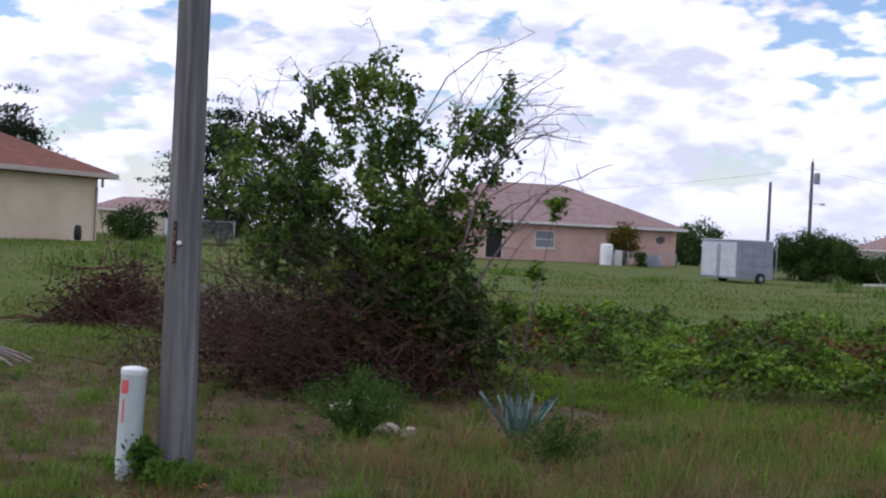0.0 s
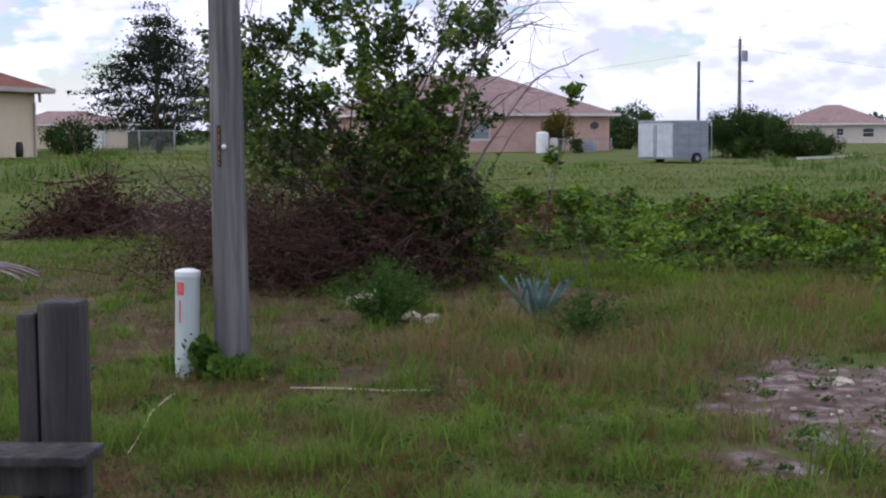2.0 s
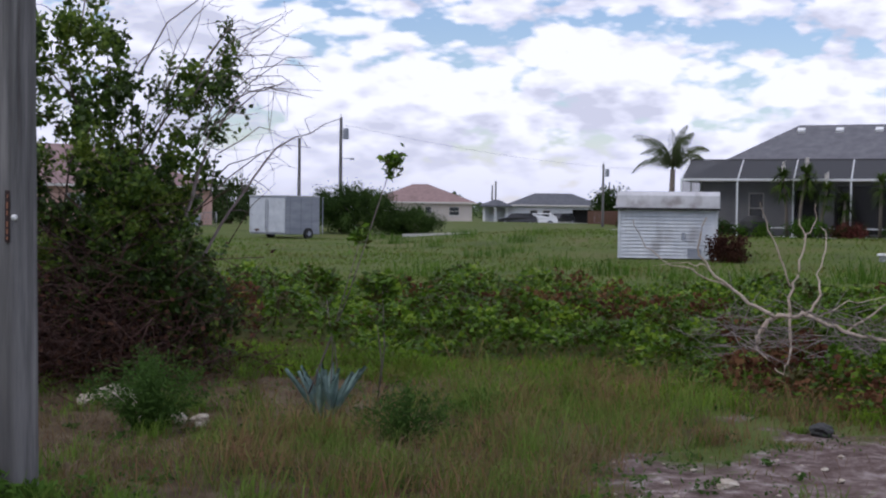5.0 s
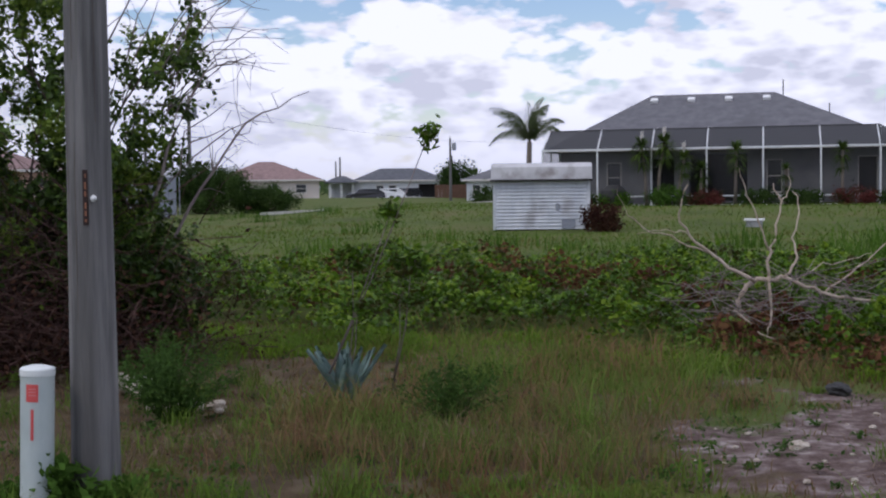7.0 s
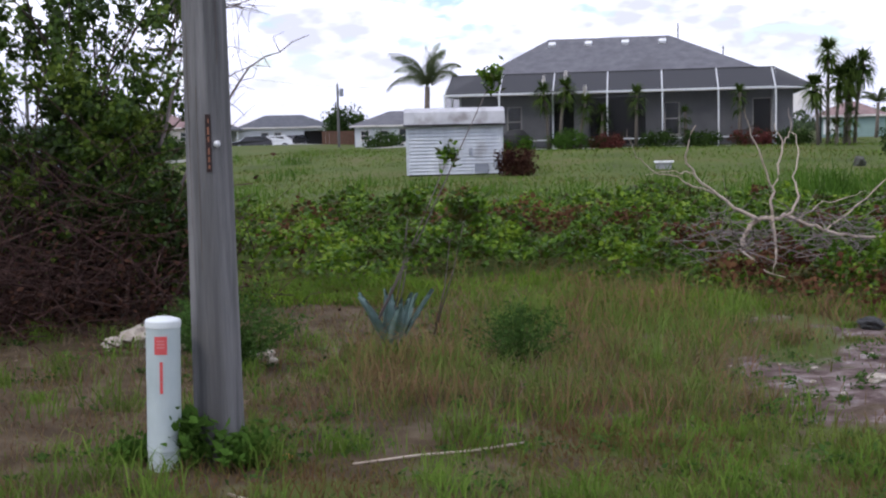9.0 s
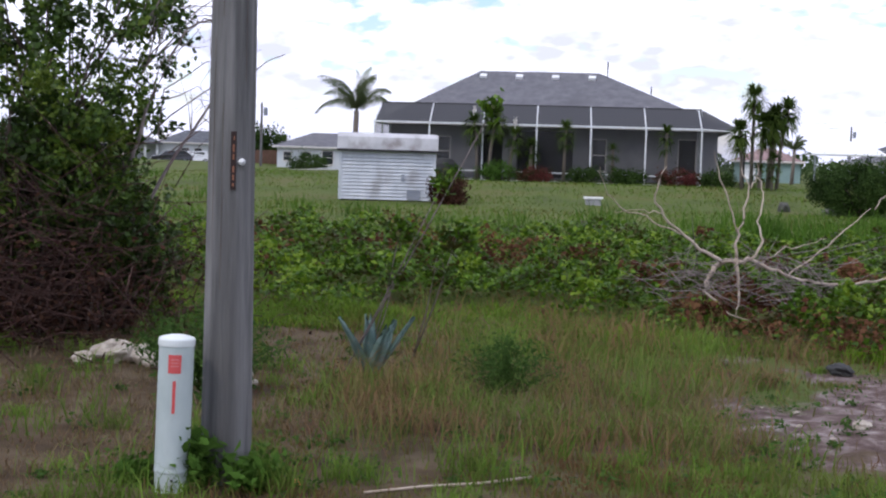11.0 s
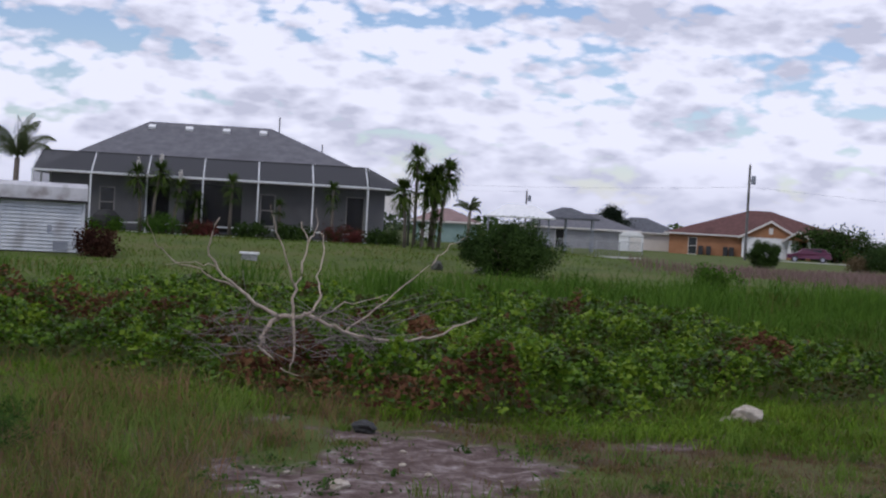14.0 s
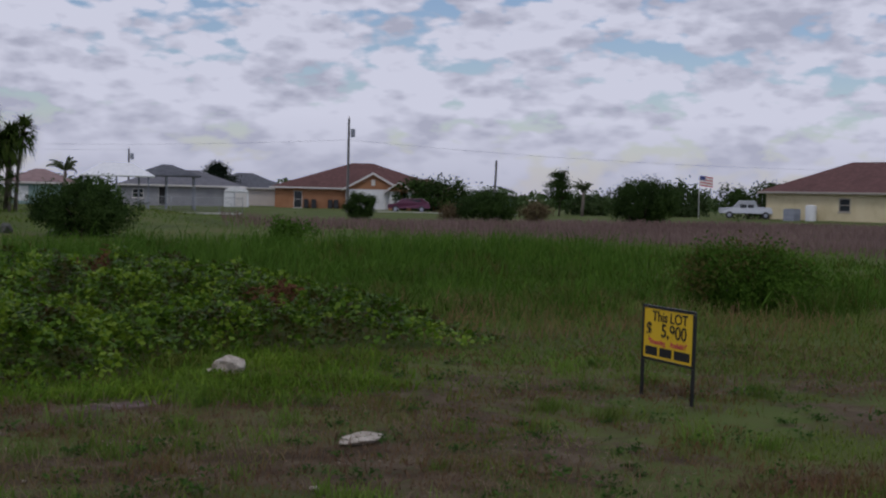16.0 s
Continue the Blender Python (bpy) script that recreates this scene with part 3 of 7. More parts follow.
def window_at(parent, m, u, z, w, h, glass=M_GLASS, frame_mat=M_TRIM, bars=1):
    win = base_of("window", m @ pose(u, 0, z), "", "")
    win.parent = parent
    win.matrix_world = m @ pose(u, 0, z)
    f = bmesh.new()
    t = 0.06
    for a in ((0, w, 0, t), (0, w, h - t, h), (0, t, t, h - t), (w - t, w, t, h - t)):
        add_box(f, a[0], a[1], -0.03, 0.06, a[2], a[3])
    for k in range(bars):
        c = h * (k + 1) / (bars + 1)
        add_box(f, t, w - t, 0.0, 0.05, c - 0.025, c + 0.025)
    fr = part("frame", f, frame_mat, win)
    part("pane", box(t, w - t, 0.055, 0.07, t, h - t), glass, win)
    part("sill", box(-0.08, w + 0.08, -0.07, -0.001, -0.08, -0.002), frame_mat, win)
    return win


def fascia(bm, w, d, over, z0, z1, out=0.03):
    x0, x1, y0, y1 = -over - out, w + over + out, -over - out, d + over + out
    add_box(bm, x0, x1, y0, y0 + out - 0.003, z0, z1); add_box(bm, x0, x1, y1 - out + 0.003, y1, z0, z1)
    add_box(bm, x0, x0 + out - 0.003, y0 + out, y1 - out, z0, z1); add_box(bm, x1 - out + 0.003, x1, y0 + out, y1 - out, z0, z1)
    return bm


def house(m, w, d, h, rise, over, wall_mat, roof_mat, label, fronts=(), sides=(), lefts=(), ridge=None, trim=M_TRIM, vents=0):
    """A one-storey house: front at y = 0 towards -y, width w along x. Openings: (u, z, w, h, kind)."""
    ob = base_of("house", m, label, "house")
    faces = {"front": (pose(0, 0, 0), w, fronts), "right": (pose(w, 0, 0, 0, 0, 90), d, sides), "back": (pose(w, d, 0, 0, 0, 180), w, ()), "left": (pose(0, d, 0, 0, 0, -90), d, lefts)}
    for key, (t, length, holes) in faces.items():
        bm = bmesh.new()
        cut = [k[:4] for k in holes]
        ln, off = (length, 0) if key in ("front", "back") else (length - 0.4, 0.2)
        tt = t @ pose(off, 0, 0)
        wall_panel(bm, ln, h, 0.2, [(u - off, z, a, b) for u, z, a, b in cut], tt)
        part("wall", bm, wall_mat, ob)
        for u, z, a, b, kind in holes:
            mm = m @ t
            if kind == "door":
                dr = base_of("door", Matrix(), "", "")
                dr.parent = ob
                dr.matrix_world = mm @ pose(u, 0, z)
                part("door_leaf", box(0.05, a - 0.05, 0.08, 0.12, 0, b - 0.05), M_DARK, dr)
                f = bmesh.new()
                add_box(f, 0, 0.05, -0.02, 0.13, 0, b); add_box(f, a - 0.05, a, -0.02, 0.13, 0, b); add_box(f, 0.05, a - 0.05, -0.02, 0.13, b - 0.05, b)
                part("door_frame", f, trim, dr)
            elif kind == "garage":
                dr = base_of("garage_door", Matrix(), "", "")
                dr.parent = ob
                dr.matrix_world = mm @ pose(u, 0, z)
                for k in range(4):
                    part("door_section", box(0.02, a - 0.02, 0.06, 0.1, k * b / 4 + 0.01, (k + 1) * b / 4 - 0.01), M_WHITE, dr)
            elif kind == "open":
                # a near-black sheet behind the opening stands in for the shade indoors
                part("shade_panel", box(u + 0.003, u + a - 0.003, 0.9, 0.95, z, z + b), M_DARK, ob).matrix_local = t
            else:
                window_at(ob, mm, u, z, a, b, M_GLASS_LIGHT if kind == "blind" else M_GLASS, trim)
    r = part("roof", hip_roof(bmesh.new(), w, d, rise, over, ridge=ridge), roof_mat, ob)
    r.location.z = h + 0.19
    g = part("fascia", fascia(bmesh.new(), w, d, over, h + 0.03, h + 0.20), trim, ob)
    for k in range(vents):
        a, b = ridge
        v = part("roof_vent", box(-0.19, 0.19, -0.16, 0.16, -0.05, 0.13, 0.03), M_WHITE, r)
        v.location = (a + (b - a) * (k + 0.12) / (vents - 0.7), (d) / 2 - 0.75, rise - 0.75 * rise / (d / 2 + over) + 0.03)
        v.rotation_euler.x = math.atan2(rise, d / 2 + over)
    return ob


# the cream house with a red roof
ha = house(pose(-35.0, 15.4, 0.86, 0, 0, 110), 12, 10, 2.32, 2.4, 0.5, M_CREAM, M_ROOF_RED, "cream stucco house with a red-brown shingle hip roof", trim=M_GUTTER)
dp = part("downspout", box(11.85, 11.95, -0.34, -0.26, 2.0, 2.36, 0.02), M_GUTTER, ha)
part("downspout", box(11.86, 11.94, -0.09, -0.011, 0.05, 2.0, 0.015), M_GUTTER, ha)
part("vent_pipe", box(9.9, 9.96, 2.0, 2.06, 2.9, 3.75), M_GUTTER, ha)
# the pink house
hp = house(pose(-59.0, 64.5, 0.33, 0, 0, 65), 18, 11, 2.5, 2.9, 0.6, M_PINK, M_ROOF_PINK, "pink stucco house with a mauve-brown shingle hip roof",
           fronts=[(3.2, 0.1, 1.3, 2.1, "door"), (6.9, 0.9, 1.5, 1.2, "blind"), (13.0, 0.05, 1.2, 2.2, "door")], ridge=(5.5, 11.5))
# houses further off
house(pose(-65.6, 133.5, 0.3, 0, 0, 24.6), 11.2, 9, 2.0, 2.1, 0.5, M_TANWALL, M_ROOF_PINK, "pale stucco house with a mauve-brown hip roof",
      fronts=[(5.9, 0.9, 0.8, 0.8, "glass"), (8.6, 0.7, 1.2, 1.0, "glass")], ridge=(4.5, 6.2))
hd = house(pose(-58.9, 158.6, -0.02, 0, 0, 20), 11.4, 9, 2.25, 1.55, 0.5, M_WHITEWALL, M_ROOF_DARK, "white house with a charcoal hip roof and garage",
           fronts=[(2.6, 0.6, 1.0, 1.2, "glass"), (4.2, 0.6, 1.0, 1.2, "glass"), (8.0, 0.02, 2.4, 1.9, "open")], ridge=(3.2, 8.0))
for k in (0, 1, 2):
    part("porch_column", box(-3.3 + k * 1.45, -3.05 + k * 1.45, -1.6, -1.35, 0, 2.1), M_WHITE, hd)
pr = part("porch_roof", hip_roof(bmesh.new(), 3.6, 3.0, 0.75, 0.3), M_ROOF_DARK, hd)
pr.location = (-3.5, -1.8, 2.3)
part("porch_wall", box(-3.4, -0.01, 1.4, 1.6, 0, 2.1), M_WHITEWALL, hd)
house(pose(-37.2, 134.2, 0, 0, 0, 12), 13, 9, 2.05, 1.5, 0.5, M_WHITEWALL, M_ROOF_GREY, "white house with a low grey hip roof",
      fronts=[(0.6, 0.7, 0.9, 1.0, "glass"), (2.6, 0.7, 0.9, 1.0, "glass"), (4.6, 0.4, 1.2, 1.5, "glass")], ridge=(3.5, 9.5))
house(pose(-124.6, 75.5, 0.35, 0, 0, 57), 12, 9, 2.4, 1.5, 0.5, M_CREAM, M_ROOF_PINK, "cream house with a mauve-brown roof behind the chain-link fence",
      fronts=[(5.5, 0.8, 0.9, 0.9, "glass"), (8.2, 0.1, 1.4, 2.0, "garage")], ridge=(3.5, 7.5))
# the grey house with a screened pool cage
hg = house(pose(-12.6, 66, 0.6), 16.2, 10, 2.55, 2.9, 0.6, M_GREYWALL, M_ROOF_GREY, "grey stucco house with a grey shingle hip roof",
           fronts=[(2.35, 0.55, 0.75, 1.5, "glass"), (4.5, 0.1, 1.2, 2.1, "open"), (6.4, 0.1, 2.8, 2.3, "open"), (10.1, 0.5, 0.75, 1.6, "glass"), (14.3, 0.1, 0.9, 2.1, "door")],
           ridge=(3.9, 10.2), vents=4)
part("vent_pipe", box(10.6, 10.66, 4.9, 4.96, 5.4, 6.25), M_BLACK, hg)
part("vent_pipe", box(12.9, 12.96, 4.4, 4.46, 4.2, 4.95), M_BLACK, hg)


def pool_cage():
    cage = base_of("pool_cage", pose(-12.6, 62, 0.55), "white aluminium pool cage with dark insect screen", "pool cage")
    xs = [0.0, 2.62, 5.15, 7.68, 10.2, 12.72, 15.25]
    H, S, Y1, Y2 = 2.6, 3.62, 1.9, 4.6
    for x in xs:
        w = 0.036
        part("post", box(x - w, x + w, -w, w, 0, H), M_ALU, cage)
        v, t = rod([(x, 0, H), (x - 0.12, Y1, S)], 0.035, 4)
        link("rib", mesh_np("rib", v, t), M_ALU, cage)
        part("rafter", box(x - 0.03, x + 0.03, Y1, Y2, S - 0.04, S + 0.04), M_ALU, cage)
    part("beam", box(-0.05, 15.3, -0.06, 0.06, H, H + 0.08), M_ALU, cage)
    part("beam", box(0, 15.25, Y1 - 0.02, Y1 + 0.02, S - 0.02, S + 0.03), M_BLACK, cage)
    part("rail", box(0, 15.25, -0.03, 0.03, 0.42, 0.48), M_ALU, cage)
    part("bottom_rail", box(0, 15.25, -0.04, 0.04, -0.02, 0.06), M_ALU, cage)
    for x in (0.0, 15.25):
        for y in (1.9, 3.9):
            part("post", box(x - 0.04, x + 0.04, y - 0.04, y + 0.04, 0, H + (0.9 if y < 2 else 0.5)), M_ALU, cage)
        part("side_rail", box(x - 0.03, x + 0.03, 0, 4, H, H + 0.08), M_ALU, cage)
        part("side_rail", box(x - 0.02, x + 0.02, 0, 4, 0.42, 0.48), M_ALU, cage)
        v = [(x, 0.02, 0), (x, 4, 0), (x, 4, H), (x, 0.02, H)]
        link("screen_panel", mesh_np("screen_panel", v, [(0, 1, 2, 3)]), M_SCREEN, cage)
    for a, b in zip(xs, xs[1:]):
        link("screen_panel", mesh_np("screen_panel", [(a, 0.01, 0), (b, 0.01, 0), (b, 0.01, H), (a, 0.01, H)], [(0, 1, 2, 3)]), M_SCREEN, cage)
        link("screen_panel", mesh_np("screen_panel", [(a, 0, H), (b, 0, H), (b, Y1, S), (a, Y1, S)], [(0, 1, 2, 3)]), M_SCREEN_DENSE, cage)
        link("screen_panel", mesh_np("screen_panel", [(a, Y1, S), (b, Y1, S), (b, Y2, S), (a, Y2, S)], [(0, 1, 2, 3)]), M_SCREEN, cage)
    # slanted end bay
    v, t = rod([(15.25, 0, H + 0.04), (17.3, 1.5, H - 0.02)], 0.035, 4)
    link("beam", mesh_np("beam", v, t), M_ALU, cage)
    part("post", box(17.26, 17.34, 1.46, 1.54, -0.05, H - 0.05), M_BLACK_PAINT, cage)
    link("screen_panel", mesh_np("screen_panel", [(15.27, 0, H + 0.05), (17.3, 1.5, H), (15.27, Y1, S)], [(0, 1, 2)]), M_SCREEN_DENSE, cage)
    link("screen_panel", mesh_np("screen_panel", [(15.3, 0.03, 0), (17.3, 1.5, 0), (17.3, 1.5, H - 0.05), (15.3, 0.03, H)], [(0, 1, 2, 3)]), M_SCREEN, cage)
    part("floor_slab", box(-0.2, 17.5, -0.15, 4.0, -0.6, -0.03), M_CONCRETE, cage)
    return cage


pool_cage()

# the terracotta house with gables
hr = house(pose(40.2, 153.2, 0, 0, 0, -17.3), 20.5, 12, 2.25, 3.1, 0.6, M_ORANGEWALL, M_ROOF_MAROON, "terracotta house with a maroon hip roof and gabled porch",
           fronts=[(2.2, 0.0, 1.0, 2.0, "glass"), (15.0, 0.02, 4.6, 2.0, "open")], ridge=(9.0, 11.5), trim=M_TRIM)


def gable(parent, x0, x1, y, z, rise, depth, roof_mat, wall_mat):
    c = (x0 + x1) / 2
    bm = bmesh.new()
    a = [bm.verts.new(p) for p in ((x0, y, z), (x1, y, z), (c, y, z + rise))]
    b = [bm.verts.new(p) for p in ((x0, y + 0.3, z), (x1, y + 0.3, z), (c, y + 0.3, z + rise))]
    bm.faces.new(a); bm.faces.new(b[::-1])
    for k in range(3):
        bm.faces.new((a[k], b[k], b[(k + 1) % 3], a[(k + 1) % 3]))
    part("gable_wall", bm, wall_mat, parent)
    for s, xe in ((-1, x0), (1, x1)):
        bm = bmesh.new()
        o = 0.35
        xo = xe + s * o
        zo = z - o * rise / abs(xe - c)
        pts = [(c, y - 0.4, z + rise), (xo, y - 0.4, zo), (xo, y + depth, zo), (c, y + depth, z + rise)]
        lo = [bm.verts.new(p) for p in pts]
        hi = [bm.verts.new((p[0], p[1], p[2] + 0.14)) for p in pts]
        bm.faces.new(lo[::-1]); bm.faces.new(hi)
        for k in range(4):
            bm.faces.new((lo[k], lo[(k + 1) % 4], hi[(k + 1) % 4], hi[k]))
        part("gable_roof", bm, roof_mat, parent)
        bm = bmesh.new()
        pts = [(c, y - 0.45, z + rise - 0.06), (xo, y - 0.45, zo - 0.06), (xo, y - 0.403, zo - 0.06), (c, y - 0.403, z + rise - 0.06)]
        lo = [bm.verts.new(p) for p in pts]
        hi = [bm.verts.new((p[0], p[1], p[2] + 0.24)) for p in pts]
        bm.faces.new(lo[::-1]); bm.faces.new(hi)
        for k in range(4):
            bm.faces.new((lo[k], lo[(k + 1) % 4], hi[(k + 1) % 4], hi[k]))
        part("bargeboard", bm, M_TRIM, parent)


gable(hr, 8.2, 14.6, -3.4, 2.35, 1.75, 8.0, M_ROOF_MAROON, M_ORANGEWALL)
gable(hr, 13.0, 15.8, -4.6, 2.2, 0.95, 6.0, M_ROOF_MAROON, M_ORANGEWALL)
part("garage_wall", box(8.3, 14.5, -3.35, -0.003, 0, 2.36), M_WHITE, hr)
for k in range(4):
    part("garage_door_section", box(8.9, 12.9, -3.41, -3.354, k * 0.5 + 0.02, k * 0.5 + 0.49), M_WHITE, hr)
part("gable_plaque", box(11.2, 11.65, -3.47, -3.405, 2.75, 3.45), M_TRIM, hr)
for x in (13.3, 15.4, 18.0):
    part("porch_column", box(x, x + 0.4, -4.5, -4.1, 0.7, 2.2, 0.03), M_WHITE, hr)
    part("column_base", box(x - 0.1, x + 0.5, -4.6, -4.0, 0, 0.7, 0.03), M_ORANGEWALL, hr)
part("porch_beam", box(13.1, 20.4, -4.5, -4.1, 2.2, 2.38), M_TRIM, hr)
pr = part("porch_roof", hip_roof(bmesh.new(), 5.6, 5.4, 1.2, 0.3), M_ROOF_MAROON, hr)
pr.location = (14.9, -4.4, 2.56)
for x in (3.4, 4.3, 6.2, 6.9):
    part("wall_bin", box(x, x + 0.55, -0.7, -0.1, 0, 1.05, 0.05), M_CARDARK, hr)

# the yellow-cream house at the far end
hq = house(pose(76.1, 106.8, 0.3, 0, 0, -74), 16, 11, 2.4, 2.9, 0.6, M_CREAM_B, M_ROOF_MAROON, "yellow-cream stucco house with a maroon hip roof",
           fronts=[(8.2, 0.85, 1.2, 1.2, "glass")], ridge=(5.5, 10.5), trim=M_GUTTER)
# houses behind the carport
house(pose(22.0, 149, 0, 0, 0, -8), 13, 10, 2.1, 1.75, 0.5, M_GREYWALL, M_ROOF_GREY, "grey house with a grey hip roof behind the carport", fronts=[(1.2, 0.8, 1.2, 1.0, "glass"), (4.0, 0.1, 1.0, 2.0, "door")], ridge=(4.5, 8.5))
house(pose(35, 168, 0, 0, 0, -10), 10, 9, 2.1, 1.9, 0.5, M_TANWALL, M_ROOF_DARK, "house with a charcoal roof seen over a fence", ridge=(4, 6))
house(pose(9.5, 139.6, 0, 0, 0, -4), 6.6, 8, 2.0, 1.4, 0.4, M_TEALWALL, M_ROOF_PINK, "small teal house with a brown hip roof", fronts=[(0.6, 0.3, 1.6, 1.5, "garage")], ridge=(2.8, 3.8))
house(pose(66, 165, 0, 0, 0, -20), 9, 8, 2.0, 1.2, 0.4, M_TEALWALL, M_WHITE, "low teal house with a white roof among trees", ridge=(3, 6))


# ---- the verge: pole, marker, mailbox post ----
def lathe(profile, sides=32):
    """A turned solid from (radius, height) pairs."""
    bm = bmesh.new()
    rings = []
    for r, z in profile:
        rings.append([bm.verts.new((r * math.cos(2 * math.pi * k / sides), r * math.sin(2 * math.pi * k / sides), z)) for k in range(sides)])
    for a, b in zip(rings, rings[1:]):
        for k in range(sides):
            bm.faces.new((a[k], a[(k + 1) % sides], b[(k + 1) % sides], b[k]))
    bm.faces.new(rings[0][::-1]); bm.faces.new(rings[-1])
    return bm


def patch_on(radius, z0, z1, a0, a1, proud, sides=6):
    """A thin curved plate on a round post, from angle a0 to a1 in degrees."""
    bm = bmesh.new()
    cols = []
    for k in range(sides + 1):
        a = radians(a0 + (a1 - a0) * k / sides)
        c, s = math.cos(a), math.sin(a)
        cols.append([bm.verts.new((r * c, r * s, z)) for r, z in ((radius, z0), (radius + proud, z0), (radius + proud, z1), (radius, z1))])
    for a, b in zip(cols, cols[1:]):
        for i in range(4):
            bm.faces.new((a[i], b[i], b[(i + 1) % 4], a[(i + 1) % 4]))
    bm.faces.new(cols[0]); bm.faces.new(cols[-1][::-1])
    return bm


def utility_pole():
    ob = base_of("utility_pole", pose(-2.065, 5.71, 0, 0.4, 0.2, 0), "weathered grey wooden utility pole with a metal tag", "utility pole")
    bm = lathe([(0.122, -0.3), (0.121, 0.1), (0.115, 0.8), (0.109, 1.6), (0.104, 2.4), (0.1, 4.5), (0.095, 7.5), (0.092, 9.0)], 40)
    for v in bm.verts:
        a = math.atan2(v.co.y, v.co.x)
        k = 1 + 0.018 * math.sin(3 * a + v.co.z) + 0.012 * math.sin(7 * a + 2.1 * v.co.z)
        v.co.x *= k
        v.co.y *= k
    part("shaft", bm, M_GREY_WOOD, ob, smooth=True)
    tag = part("tag", patch_on(0.111, 1.40, 1.67, -75, -62, 0.004), M_PLATE, ob, "dark metal tag with rusty marks")
    for k, (z, h) in enumerate([(1.63, 0.02), (1.575, 0.035), (1.54, 0.025), (1.48, 0.03), (1.445, 0.025), (1.415, 0.015)]):
        part("mark", patch_on(0.1151, z, z + h, -70.5 if k else -69, -66.5, 0.0025, 2), M_RUSTMARK, tag)
    v, t = rod([(0.104 * math.cos(radians(-50)), 0.104 * math.sin(radians(-50)), 1.53), (0.128 * math.cos(radians(-50)), 0.128 * math.sin(radians(-50)), 1.53)], [0.012, 0.017], 8)
    link("nail_cap", mesh_np("nail_cap", v, t), M_WHITE, ob)
    for z, a, ln in ((0.9, -95, 0.9), (1.9, -40, 0.7), (1.1, -120, 1.0), (2.2, -100, 0.8)):
        part("crack", patch_on(0.1145 - 0.006 * (z - 0.8), z, z + ln, a, a + 1.1, 0.0015, 1), M_BARK, ob)
    return ob


utility_pole()


def cable_marker():
    ob = base_of("cable_marker", pose(-2.25, 5.47, 0, -1.0, 1.2, 0), "pale plastic cable marker post with red printed labels", "marker post")
    part("tube", lathe([(0.074, -0.25), (0.076, 0.0), (0.078, 0.085), (0.0815, 0.09), (0.0815, 0.10), (0.080, 0.105), (0.0805, 0.69)], 36), M_PVC, ob, smooth=False)
    part("cap", lathe([(0.083, 0.675), (0.0845, 0.68), (0.0845, 0.706), (0.078, 0.714), (0.04, 0.724), (0.0, 0.727)][:-1], 36), M_PVC_CAP, ob, "white domed cap")
    lab = part("label", patch_on(0.0808, 0.555, 0.64, -96, -54, 0.0012), M_RED, ob, "red square printed label")
    for z in (0.615, 0.6, 0.585):
        part("print_line", patch_on(0.0821, z, z + 0.006, -87, -62, 0.0006), M_RED_PALE, lab)
    part("stripe", patch_on(0.0807, 0.37, 0.52, -79, -69, 0.0012, 3), M_RED, ob, "narrow red printed stripe")
    v, t = rod([(0.03, -0.075, 0.06), (0.03, -0.083, 0.06)], 0.006, 8)
    link("screw", mesh_np("screw", v, t), M_BLACK, ob)
    return ob


cable_marker()


def mailbox_post():
    ob = base_of("mailbox_post", pose(2.40, 1.64, 0, 0, 0, 38), "dark weathered wooden mailbox post with an arm", "mailbox post")
    bm = box(-0.044, 0.044, -0.044, 0.044, -0.2, 1.25, 0.012)
    part("upright", bm, M_POST_WOOD, ob)
    part("brace_board", box(-0.09, -0.048, -0.045, 0.045, 0.45, 1.225, 0.008), M_POST_WOOD, ob)
    part("arm", box(-0.42, 0.07, -0.092, -0.047, 0.84, 0.925, 0.01), M_POST_WOOD, ob)
    part("platform", box(-0.40, 0.10, -0.19, -0.049, 0.928, 0.95, 0.005), M_POST_WOOD, ob)
    return ob


mailbox_post()
mb = base_of("mailbox", pose(2.265, 1.37, 0.952, 0, 0, 38), "small dark steel mailbox on a wooden arm", "mailbox")
bmx = bmesh.new()
prof = [(-0.06, 0)] + [(-0.06 * math.cos(a), 0.07 + 0.06 * math.sin(a)) for a in np.linspace(0, math.pi, 10)] + [(0.06, 0)]
fr, bk = [bmx.verts.new((p[0], -0.06, p[1])) for p in prof], [bmx.verts.new((p[0], 0.08, p[1])) for p in prof]
bmx.faces.new(fr[::-1]); bmx.faces.new(bk)
for k in range(len(prof)):
    bmx.faces.new((fr[k], fr[(k + 1) % len(prof)], bk[(k + 1) % len(prof)], bk[k]))
part("box_body", bmx, M_CARDARK, mb)


# ---- the price sign ----
def text_mesh(name, body, size, material, parent, x, z, stretch=1.0):
    cu = bpy.data.curves.new(name, "FONT")
    cu.body, cu.size, cu.align_x, cu.extrude = body, size, "CENTER", 0.0008
    cu.offset = 0.0016
    tmp = new(name, cu)
    dg = bpy.context.evaluated_depsgraph_get()
    me = bpy.data.meshes.new_from_object(tmp.evaluated_get(dg))
    bpy.data.objects.remove(tmp)
    ob = link(name, me, material, parent)
    ob.matrix_local = pose(x, -0.0095, z, 90, 0, 0) @ Matrix.Diagonal((stretch, 1, 1, 1))
    return ob


